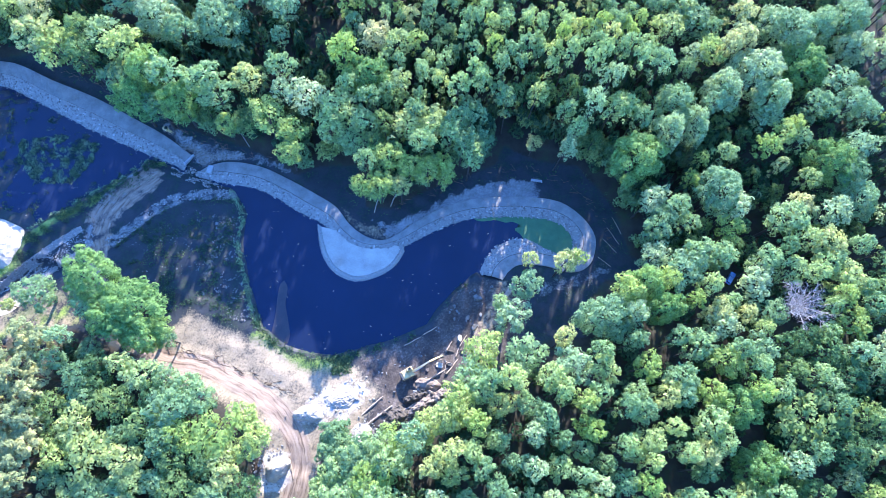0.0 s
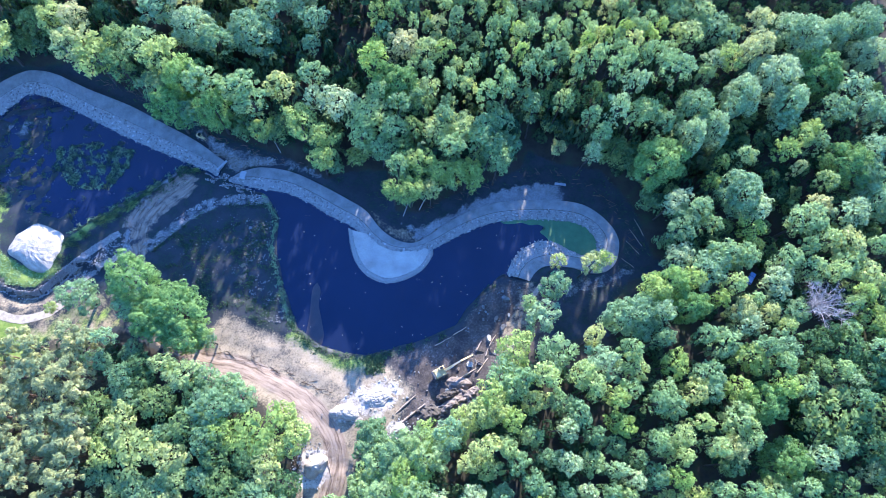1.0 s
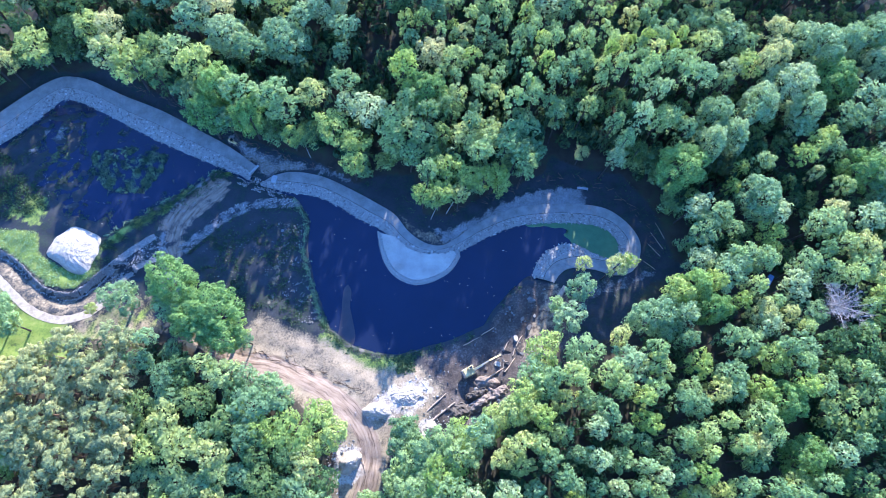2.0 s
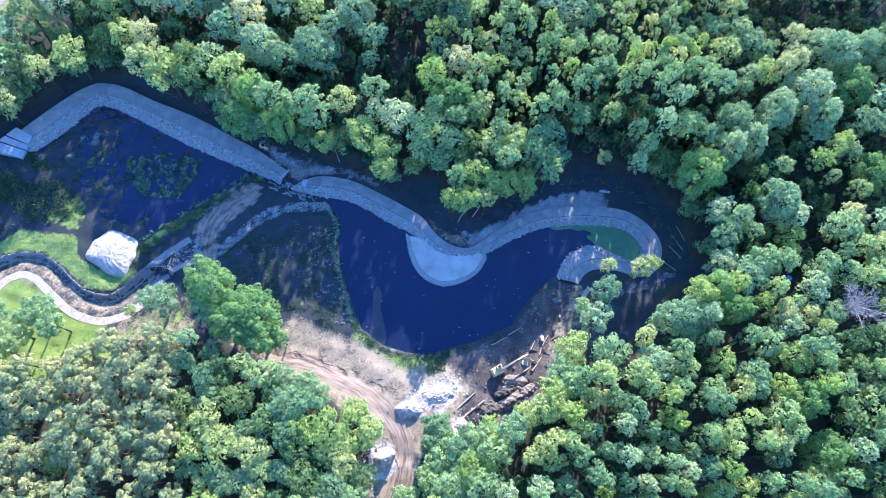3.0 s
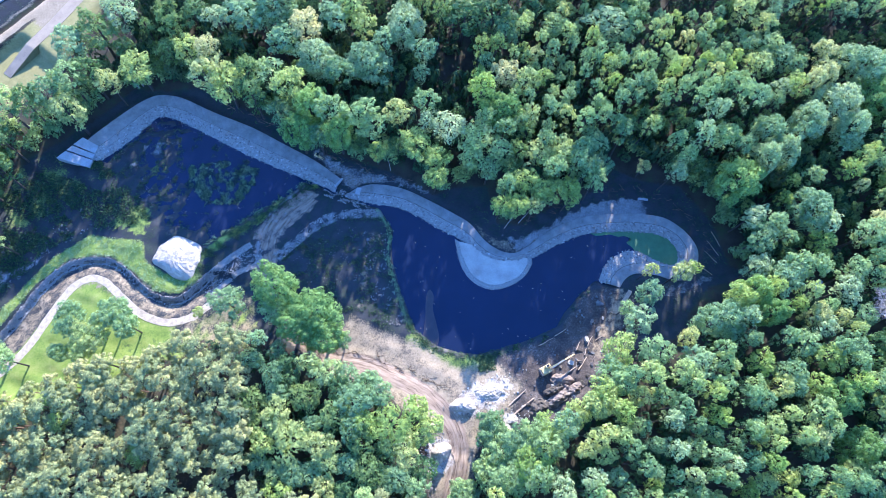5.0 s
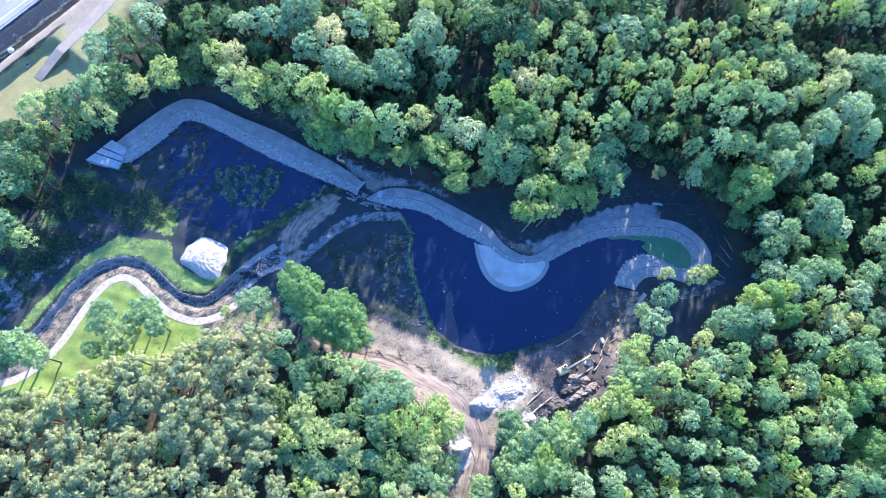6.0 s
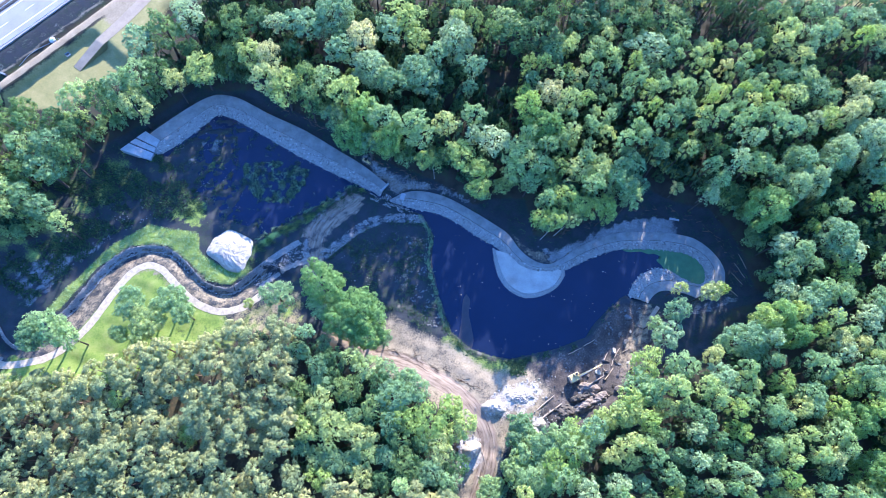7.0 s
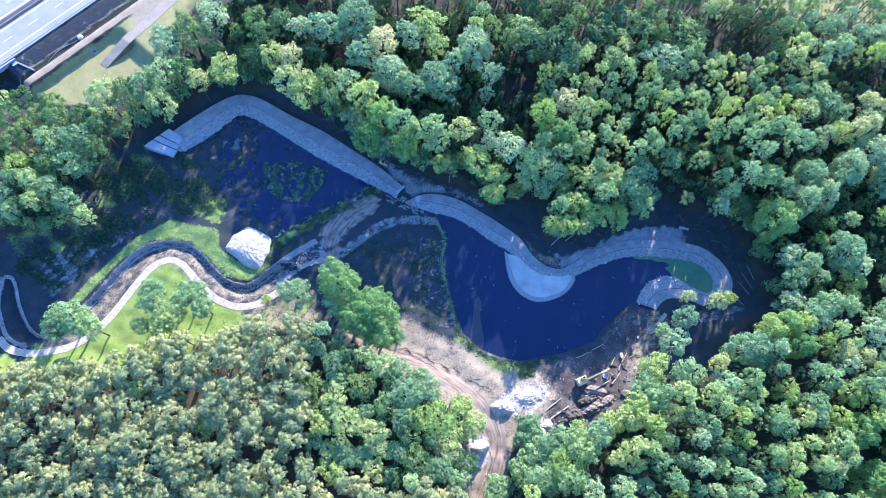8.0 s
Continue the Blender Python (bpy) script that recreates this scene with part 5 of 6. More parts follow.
def raise_wood():
    xs, ys = np.array([p[0] for p in PLANTED]), np.array([p[1] for p in PLANTED])
    base, edge = height(xs, ys), -inside(CLEARING, xs, ys)
    order = sorted(range(len(PLANTED)), key=lambda i: (i >= NAMED, edge[i]))
    count, rest = {}, []
    for i in order:
        x, y, rad, name, tall = PLANTED[i]
        tall *= 0.92 if -150 < x < -107 and 125 < y < 165 else 1.14 if 50 < x < 86 and 84 < y < 126 else 1.0
        k = int(rng.randint(len(KINDS[name]["crowns"])))
        wide, high, turn = rad / REACH[name], tall / TALL[name], rng.uniform(0, 6.28)
        count[name] = count.get(name, 0) + 1
        if i >= NAMED and count[name] > LIMIT[name]:
            rest.append((x, y, base[i], wide, high, turn, name, k))
            continue
        m = Matrix.LocRotScale((x, y, base[i]), Euler((rng.uniform(-0.05, 0.05), rng.uniform(-0.05, 0.05), turn)), (wide * rng.uniform(0.88, 1.12), wide * rng.uniform(0.88, 1.12), high))
        ob, fresh = model(name, k)
        if fresh:
            ob.matrix_basis = m
        else:
            made = ob.copy()
            scene.collection.objects.link(made)
            made.matrix_basis = m
            for c in ob.children:
                o = c.copy()
                scene.collection.objects.link(o)
                o.parent = made
    for group, label in ((("mid", "yellow", "grey", "young", "birch", "dark"), "dense mixed broadleaf wood round the clearing"), (("pine",), "dense pine plantation south of the lawn")):
        v, f, slots, tones, mats, n = [], [], [], [], [], 0
        for x, y, z, wide, high, turn, name, k in rest:
            if name not in group:
                continue
            (cv, cf), (tv, tf) = KINDS[name]["crowns"][k]
            for q, g, mat in ((cv, cf, KINDS[name]["material"]), (tv, tf, KINDS[name]["bark"])):
                if mat not in mats:
                    mats.append(mat)
                c, s = math.cos(turn), math.sin(turn)
                v.append(np.column_stack([(q[:, 0] * c - q[:, 1] * s) * wide + x, (q[:, 0] * s + q[:, 1] * c) * wide + y, q[:, 2] * high + z]).astype(np.float32))
                f.append(g + n)
                slots.append(np.full(len(g), mats.index(mat)))
                tones.append(np.full(len(q), (x * 0.37 + y * 0.73) % 1.0))
                n += len(q)
        if v:
            ob = build("pine_wood" if group[0] == "pine" else "broadleaf_wood", np.concatenate(v), np.concatenate(f), mats, np.concatenate(slots), tone=np.concatenate(tones))
            tagged(ob, label, "woodland", kind="stuff")
    print("trees", len(PLANTED), count, "joined", len(rest))


def in_gap(x, y, part_of):
    return np.any([np.hypot(x - gx, y - gy) < g * part_of for gx, gy, g in GAPS], axis=0)


def undergrowth():
    """Bushes below the outer trees of the wood, joined."""
    r = np.random.RandomState(15)
    n = 4200
    x, y = r.uniform(-225, 110, n), r.uniform(50, 190, n)
    c, f = -inside(CLEARING, x, y), inside(FIELD, x, y)
    keep = (c > 2.2) & (c < 14) & (f < -4) & ~in_gap(x, y, 1.2)
    x, y = x[keep][:260], y[keep][:260]
    z = height(x, y)
    v, q, tones, m = [], [], [], 0
    for k in range(len(x)):
        cv, cf = KINDS["shrub"]["crowns"][k % 3][0]
        a, w, h = r.uniform(0, 6.28), r.uniform(1.2, 2.2), r.uniform(1.4, 3.2)
        v.append(np.column_stack([(cv[:, 0] * math.cos(a) - cv[:, 1] * math.sin(a)) * w + x[k], (cv[:, 0] * math.sin(a) + cv[:, 1] * math.cos(a)) * w + y[k], cv[:, 2] * h + z[k]]))
        q.append(cf + m)
        tones.append(np.full(len(cv), r.uniform()))
        m += len(cv)
    tagged(build("undergrowth", np.concatenate(v), np.concatenate(q), LEAF_MID, tone=np.concatenate(tones)), "dense green bushes below the wood's outer trees", "bushes", kind="stuff")




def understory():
    """Added dark low growth that stands in for shade on the wood's floor, joined."""
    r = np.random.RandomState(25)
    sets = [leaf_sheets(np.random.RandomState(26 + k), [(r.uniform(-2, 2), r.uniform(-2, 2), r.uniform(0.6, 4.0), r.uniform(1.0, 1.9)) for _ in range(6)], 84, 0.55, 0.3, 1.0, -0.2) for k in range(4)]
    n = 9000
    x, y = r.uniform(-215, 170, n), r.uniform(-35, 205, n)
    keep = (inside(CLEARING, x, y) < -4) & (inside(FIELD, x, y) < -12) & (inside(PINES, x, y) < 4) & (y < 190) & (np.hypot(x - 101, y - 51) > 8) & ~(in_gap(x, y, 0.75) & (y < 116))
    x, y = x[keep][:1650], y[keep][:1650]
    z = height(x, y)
    # Taller behind the north edge, where it stops the low sun
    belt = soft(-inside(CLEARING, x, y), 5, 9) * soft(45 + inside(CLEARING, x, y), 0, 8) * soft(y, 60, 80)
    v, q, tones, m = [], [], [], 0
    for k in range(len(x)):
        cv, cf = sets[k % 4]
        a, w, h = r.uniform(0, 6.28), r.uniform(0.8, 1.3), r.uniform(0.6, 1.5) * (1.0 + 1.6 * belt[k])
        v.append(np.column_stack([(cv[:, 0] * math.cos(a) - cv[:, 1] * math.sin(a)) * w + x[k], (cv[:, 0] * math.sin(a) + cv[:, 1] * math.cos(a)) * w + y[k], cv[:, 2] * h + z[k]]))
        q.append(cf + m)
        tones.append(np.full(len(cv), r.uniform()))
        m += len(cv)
    tagged(build("understory", np.concatenate(v), np.concatenate(q), WEED, tone=np.concatenate(tones)), "added dark low growth filling the wood's shaded gaps", "bushes", kind="stuff")


understory()
undergrowth()
LIMIT = {"young": 150, "birch": 60, "mid": 300, "yellow": 150, "grey": 200, "pine": 250, "oak": 99, "broad": 99, "beige": 99, "dark": 100, "bush": 99, "small": 99, "shrub": 99}
raise_wood()


# ---- motorway ----
def hw(s, o, z):
    p = HW_AT + HW_WAY * s + HW_OUT * o
    return (p[0], p[1], z)


def band(name, s0, s1, o0, o1, z, thick, material, parent=None, label=""):
    bm = bmesh.new()
    n = max(2, int((s1 - s0) / 20))
    rows = []
    for i in range(n + 1):
        s = s0 + (s1 - s0) * i / n
        rows.append([bm.verts.new(hw(s, o, zz)) for o, zz in ((o0, z - thick), (o0, z), (o1, z), (o1, z - thick))])
    for a, b in zip(rows[:-1], rows[1:]):
        for k in range(4):
            bm.faces.new((a[k], a[(k + 1) % 4], b[(k + 1) % 4], b[k]))
    bm.faces.new(rows[0]), bm.faces.new(rows[-1][::-1])
    bmesh.ops.recalc_face_normals(bm, faces=bm.faces[:])
    return part(name, bm, material, parent, label)


HW_Z = 5.8
tagged(band("road_east", -260, 300, -8.4, 6.2, HW_Z, 1.0, ASPHALT), "pale grey motorway carriageway with white lane lines", "road", kind="structure")
tagged(band("road_west", -260, 300, 9.6, 24.2, HW_Z, 1.0, ASPHALT), "pale grey motorway carriageway beyond the median", "road", kind="structure")
tagged(band("median", -260, 300, 6.2, 9.6, HW_Z + 0.1, 1.2, PEAT), "stony planted strip between two carriageways", "median", kind="structure")
for o in (-4.7, 5.1, 10.6, 23.0):
    tagged(band("edge_line", -160, 200, o - 0.13, o + 0.13, HW_Z + 0.012, 0.02, PAINT), "solid white edge line on the motorway", "road marking", kind="structure")
for o in (0.2, 15.4):
    for k in range(-4, 12):
        s = 12.4 * k + 0.3
        tagged(band("lane_dash", s - 2.1, s + 2.1, o - 0.11, o + 0.11, HW_Z + 0.012, 0.02, PAINT), "white lane dash on the motorway", "road marking", "lane dashes", "structure")


def guard_rail(o):
    rail = tagged(new("guard_rail"), "galvanised steel guard rail beside the motorway", "guard rail")
    rail.location = hw(0, o, HW_Z)
    inv = Matrix.Translation(-Vector(rail.location))
    for z0 in (0.45, 0.62):
        b = band("beam", -70, 110, o - 0.06, o + 0.06, HW_Z + z0 + 0.14, 0.14, GALV, rail)
        b.matrix_parent_inverse = inv
    first = None
    for k in range(-17, 28):
        if first is None:
            first = part("post", box(0.1, 0.12, 0.72, (0, 0, 0), 0, 0.01), GALV, rail)
            first.location = Vector(hw(k * 4, o + 0.12, HW_Z - 0.05)) - Vector(rail.location)
        else:
            c = new("post", first.data)
            c.parent = rail
            c.location = Vector(hw(k * 4, o + 0.12, HW_Z - 0.05)) - Vector(rail.location)


guard_rail(-8.0)
guard_rail(7.2)


def overpass():
    ob = tagged(new("bridge"), "concrete road bridge with sloping wing wall", "bridge")
    band("deck", -26, -5, -9.6, 25.5, HW_Z - 0.02 - 0.45, 1.3, CONCRETE, ob)
    band("parapet", -28, -3, -9.9, -9.3, HW_Z + 0.35, 1.7, CONCRETE, ob)
    band("abutment", -5.6, -3.6, -11.5, 25.0, HW_Z - 0.5, 6.5, CONCRETE, ob)
    bm = bmesh.new()
    pts = [hw(-4.2, -10.0, 5.5), hw(-3.6, -10.0, 5.5), hw(-0.5, -17.0, 3.6), hw(-1.1, -17.0, 3.6)]
    top = [bm.verts.new(p) for p in pts]
    low = [bm.verts.new((p[0], p[1], -0.5)) for p in pts]
    bm.faces.new(top)
    for k in range(4):
        bm.faces.new((top[k], low[k], low[(k + 1) % 4], top[(k + 1) % 4]))
    bmesh.ops.recalc_face_normals(bm, faces=bm.faces[:])
    part("wing_wall", bm, CONCRETE, ob)


overpass()


def ramp_bank():
    """A sloping earth bank with a worn road on its top."""
    mid = smooth_line(RAMP, 1.0)
    t = np.gradient(mid, axis=0)
    side = np.column_stack([-t[:, 1], t[:, 0]]) / np.linalg.norm(t, axis=1)[:, None]
    run = np.arange(len(mid)) * 1.0
    up = np.minimum(1.65 + 0.19 * run, 4.34)
    half = 1.9 + np.minimum(run * 0.02, 0.6)
    rows = []
    for w, z in ((0.6, 0.0), (0.0, 0.9), (-0.15, 1.0)):
        rows.append(np.column_stack([mid + side * (half + w)[:, None], np.where(z == 0.0, -1.0, up + (z - 1.0) * 0.12)]))
    for w, z in ((-0.15, 1.0), (0.0, 0.9), (0.6, 0.0)):
        rows.append(np.column_stack([mid - side * (half + w)[:, None], np.where(z == 0.0, -1.0, up + (z - 1.0) * 0.12)]))
    n = len(mid)
    i = np.arange(n - 1)
    f = np.concatenate([np.stack([r * n + i, (r + 1) * n + i, (r + 1) * n + i + 1, r * n + i + 1], 1) for r in range(5)])
    cap = np.array([(0, n, 4 * n, 5 * n), (n, 2 * n, 3 * n, 4 * n)])
    tagged(build("ramp_bank", np.concatenate(rows), np.concatenate([f, cap]), DRY_EARTH), "steep dry earth bank that carries a ramp", "bank", kind="structure")
    v = np.concatenate([rows[2] + (0, 0, 0.03), rows[3] + (0, 0, 0.03), rows[3] - (0, 0, 0.4), rows[2] - (0, 0, 0.4)])
    f = np.concatenate([np.stack([r * n + i, (r + 1) % 4 * n + i, (r + 1) % 4 * n + i + 1, r * n + i + 1], 1) for r in range(4)])
    tagged(build("ramp_surface", v, f, WORN_ASPHALT), "worn grey asphalt ramp on a raised bank", "ramp", kind="structure")


ramp_bank()
line = [hw(4, -17.0, 0)[:2], hw(12, -15.9, 0)[:2], hw(20, -16.6, 0)[:2], hw(34, -18.1, 0)[:2]]
a, _ = offset(line, 0.07)
b, _ = offset(line, -0.07)
tagged(draped("drain_kerb", a, b, CONCRETE, 0.06, 2), "narrow pale concrete kerb along the ditch", "kerb", kind="structure")


def white_bale(x, y):
    bm = bmesh.new()
    bmesh.ops.create_cone(bm, segments=20, radius1=1.15, radius2=1.15, depth=1.7, cap_ends=True)
    bmesh.ops.bevel(bm, geom=[e for e in bm.edges if abs(e.verts[0].co.z - e.verts[1].co.z) < 0.1], offset=0.35, segments=3, affect="EDGES")
    bmesh.ops.rotate(bm, matrix=Matrix.Rotation(radians(90), 3, "X"), verts=bm.verts)
    ob = part("wrapped_bale", bm, PAINT, None)
    ob.matrix_world = pose(x, y, float(height(x, y)) + 1.05, 0, 0, 35)
    tagged(ob, "white wrapped round bale beside the gravel track", "bale")


white_bale(-209.9, 152.4)


def drain_inlet(x, y):
    ob = tagged(new("drain_inlet"), "square concrete drain inlet in the bank", "drain")
    ob.matrix_world = pose(x, y, float(height(x, y)) - 0.2, 0, 0, 50)
    for dx, dy, sx, sy in ((-0.8, 0, 0.2, 1.8), (0.8, 0, 0.2, 1.8), (0, -0.8, 1.4, 0.2), (0, 0.8, 1.4, 0.2)):
        part("rim", box(sx, sy, 0.9, (dx, dy, 0)), CONCRETE, ob)
    part("grate", box(1.38, 1.38, 0.06, (0, 0, 0.6)), STEEL, ob, "dark steel grate")


drain_inlet(-203.6, 147.2)


# ---- weir and headwalls ----
def weir():
    ob = tagged(new("weir"), "pale concrete weir with two slots at the path's end", "weir")
    a, b = Vector((-175.6, 105.9)), Vector((-167.1, 114.2))
    d, c = Vector((-163.2, 101.9)), Vector((-161.0, 110.6))
    cuts = ((0.0, 0.34, 1.15), (0.38, 0.6, 1.3), (0.64, 1.0, 1.45))
    for lo, hi, z in cuts:
        bm = bmesh.new()
        q = [a.lerp(b, lo), d.lerp(c, lo), d.lerp(c, hi), a.lerp(b, hi)]
        top = [bm.verts.new((p.x, p.y, z)) for p in q]
        low = [bm.verts.new((p.x, p.y, -1.8)) for p in q]
        bm.faces.new(top)
        for k in range(4):
            bm.faces.new((top[k], low[k], low[(k + 1) % 4], top[(k + 1) % 4]))
        bmesh.ops.recalc_face_normals(bm, faces=bm.faces[:])
        bmesh.ops.bevel(bm, geom=bm.edges[:], offset=0.06, segments=1, affect="EDGES")
        part("slab", bm, CONCRETE, ob)
    for f in (0.36, 0.62):
        p, q = a.lerp(b, f), d.lerp(c, f)
        for t in (0.3, 0.7):
            m = p.lerp(q, t)
            part("post", box(0.25, 0.25, 1.2, (m.x, m.y, 0.7)), STEEL, ob, "dark steel post")


weir()


def headwall(x, y, z, turn, sx, sy, sz, label):
    ob = part("headwall", box(sx, sy, sz, (0, 0, 0), 0, 0.08), CONCRETE, None)
    ob.matrix_world = pose(x, y, z, 0, 0, turn)
    tagged(ob, label, "headwall")


headwall(-64.3, 91.2, 0.2, 75, 2.6, 1.8, 1.6, "pale concrete headwall at the start of the path")
headwall(-71.6, 95.0, 0.2, 50, 4.4, 0.6, 1.3, "concrete headwall closing the path's end")


# ---- excavator ----
def beam_bm(a, b, wa, wb, ha, hb):
    """A tapered box girder from a to b in the machine's middle plane."""
    bm = bmesh.new()
    a, b = Vector(a), Vector(b)
    way = (b - a).normalized()
    up = Vector((-way.z, 0, way.x))
    rings = []
    for p, w, h in ((a, wa, ha), (a.lerp(b, 0.5) + up * 0.12, (wa + wb) / 2, max(ha, hb)), (b, wb, hb)):
        rings.append([bm.verts.new(p + Vector((0, sy * w / 2, 0)) + up * (sz * h / 2)) for sy, sz in ((-1, -1), (1, -1), (1, 1), (-1, 1))])
    for r1, r2 in zip(rings[:-1], rings[1:]):
        for k in range(4):
            bm.faces.new((r1[k], r1[(k + 1) % 4], r2[(k + 1) % 4], r2[k]))
    bm.faces.new(rings[0][::-1]), bm.faces.new(rings[-1])
    bmesh.ops.recalc_face_normals(bm, faces=bm.faces[:])
    return bm


def excavator(x, y, z, turn):
    ob = tagged(new("excavator"), "yellow crawler excavator with outstretched arm on dug soil", "excavator")
    ob.matrix_world = pose(x, y, z, 0, 0, turn)
    for sy in (-1.25, 1.25):
        t = part("crawler_track", box(4.4, 0.62, 0.95, (0, sy, 0), 0, 0.3), STEEL, ob, "dark steel crawler track")
        for k in range(11):
            part("track_shoe", box(0.3, 0.66, 0.05, (-1.9 + 0.38 * k, sy, 0.94), 0, 0.0), STEEL, t)
    part("undercarriage", box(2.2, 1.9, 0.5, (0, 0, 0.4)), STEEL, ob)
    part("slew_ring", box(1.5, 1.5, 0.3, (0, 0, 0.85), 0, 0.3), STEEL, ob)
    part("house", box(3.7, 2.8, 0.9, (-0.7, 0, 1.12), 0, 0.12), YELLOW, ob)
    part("engine_hood", box(1.6, 2.5, 0.5, (-1.5, 0, 2.0), 0, 0.15), YELLOW, ob)
    part("counterweight", box(0.7, 2.8, 1.3, (-2.7, 0, 1.15), 0, 0.2), STEEL, ob, "dark rear counterweight")
    cab = part("cab", box(1.75, 1.0, 1.7, (0.3, 0.85, 1.95), 0, 0.12), YELLOW, ob)
    part("windscreen", box(0.04, 0.84, 1.2, (1.2, 0.85, 2.3), 0, 0.0), GLASS, cab, "dark glass windscreen")
    part("side_window", box(1.3, 0.04, 1.0, (0.3, 1.37, 2.45), 0, 0.0), GLASS, cab, "dark glass side window")
    part("roof_hatch", box(0.9, 0.6, 0.05, (0.3, 0.85, 3.66), 0, 0.0), GLASS, cab, "dark glass roof hatch")
    part("boom", beam_bm((0.9, -0.2, 2.0), (6.6, -0.2, 4.2), 0.6, 0.5, 0.7, 0.6), YELLOW, ob)
    part("stick", beam_bm((6.3, -0.2, 4.5), (11.0, -0.2, 1.7), 0.5, 0.4, 0.7, 0.4), YELLOW, ob)
    part("boom_cylinder", beam_bm((1.4, -0.55, 1.9), (4.2, -0.55, 3.1), 0.16, 0.14, 0.16, 0.14), GALV, ob, "bright steel ram")
    part("stick_cylinder", beam_bm((3.6, -0.2, 4.0), (6.4, -0.2, 5.0), 0.16, 0.14, 0.16, 0.14), GALV, ob, "bright steel ram")
    part("bucket", box(1.0, 1.3, 1.0, (11.0, -0.2, 0.6), 0, 0.2), STEEL, ob, "dark steel bucket")


excavator(1.0, 22.8, float(height(1.0, 22.8)), 27)

# ---- timber and clods on the bank ----
rng2 = np.random.RandomState(77)


def log(x, y, length, thick, turn, label):
    n = 8
    v, f = tube([(-length / 2, 0, 0), (-length / 6, rng2.uniform(-0.15, 0.15), 0.03), (length / 6, rng2.uniform(-0.15, 0.15), 0.02), (length / 2, 0, 0)], (thick, thick * 0.95, thick * 0.85, thick * 0.7), n)
    v = np.column_stack([v[:, 0] + 0.0, v[:, 1], v[:, 2]])
    # limbs lie along x, so the rings stand upright
    rings = v.reshape(-1, n, 3)
    mids = rings.mean(1)
    rad = np.linalg.norm(rings[:, :, :2] - mids[:, None, :2], axis=2)
    ang = np.arange(n) * 6.2832 / n
    rings = np.stack([np.repeat(mids[:, :1], n, 1), mids[:, 1:2] + rad * np.cos(ang), mids[:, 2:3] + rad * np.sin(ang)], -1)
    v = rings.reshape(-1, 3)
    caps = [[0, 1, 2, 3], [0, 3, 4, 7], [4, 5, 6, 7]]
    f = np.array([(j * n + k, j * n + (k + 1) % n, (j + 1) * n + (k + 1) % n, (j + 1) * n + k) for j in range(3) for k in range(n)])
    f = np.concatenate([f, np.array(caps), np.array(caps)[:, ::-1] + 3 * n])
    ob = build("log", v, f, WOOD)
    x2, y2 = x + math.cos(radians(turn)) * length * 0.4, y + math.sin(radians(turn)) * length * 0.4
    x1, y1 = 2 * x - x2, 2 * y - y2
    za, zb = float(height(x1, y1)), float(height(x2, y2))
    ob.matrix_world = pose(x, y, max((za + zb) / 2, float(height(x, y))) + thick * 0.7, 0, -math.degrees(math.atan2(zb - za, length * 0.8)), turn)
    tagged(ob, label, "log", "timber on the bank")


for x, y, length, thick, turn in ((-8.0, 10.6, 9.0, 0.35, 36), (-3.0, 10.2, 7.0, 0.3, 38), (0.5, 12.5, 6.0, 0.25, 30), (9.5, 22.2, 7.0, 0.25, 30), (14.0, 24.5, 6.0, 0.22, 50), (-33.0, -2.7, 7.0, 0.14, 102), (-10.0, 13.5, 8.0, 0.3, 40), (5.0, 14.5, 5.0, 0.22, -20), (9.0, 16.0, 5.5, 0.22, -30), (2.0, 32.6, 6.0, 0.18, 25), (7.5, 35.8, 5.0, 0.18, 30)):
    log(x, y, length, thick, turn, "bare pale log lying on the dug bank")
for k in range(6):
    u = rng2.uniform(0, 1)
    x, y = 12 + 18 * u + rng2.uniform(-2.5, 2.5), 26 + 19 * u + rng2.uniform(-3, 3)
    log(x, y, rng2.uniform(1.5, 4.5), rng2.uniform(0.08, 0.2), rng2.uniform(0, 180), "bare pale log lying on the dug bank")

plank = part("timber_mat", box(6.6, 1.5, 0.22, (0, 0, 0), 0, 0.04), WOOD, None)
plank.matrix_world = pose(33.0, 47.8, float(height(33.0, 47.8)) + 0.25, 0, 0, 52)
tagged(plank, "pale timber mat lying near the stone hook", "timber mat")


def clod(x, y, size, material, label, seed):
    ob = rocks("soil_clod", np.zeros((1, 2)), np.array([size]), np.zeros(1), material, seed)
    ob.matrix_world = pose(x, y, float(height(x, y)) + size * 0.05, 0, 0, seed * 40)
    tagged(ob, label, "clod", "clods on the bank")


for k in range(26):
    u = rng2.uniform(0, 1)
    x, y = -10 + 26 * u + rng2.uniform(-3, 3), 8 + 11 * u + rng2.uniform(-3, 3)
    dark = rng2.uniform() < 0.5
    clod(x, y, rng2.uniform(0.6, 1.9), PEAT if dark else SOIL, "dark peat clod on the dug bank" if dark else "brown soil clod on the dug bank", 200 + k)
n = 150
p = np.column_stack([rng2.normal(-40.0, 2.2, n), rng2.normal(-2.0, 5.0, n)])
p = np.vstack([p, np.column_stack([rng2.normal(-12, 4, 70), rng2.normal(7, 2.5, 70)])])
tagged(rocks("rubble", p, rng2.uniform(0.25, 0.8, len(p)), height(p[:, 0], p[:, 1]) + 0.1, STONE, 91), "scattered pale rubble beside the dirt track", "rubble", kind="stuff")


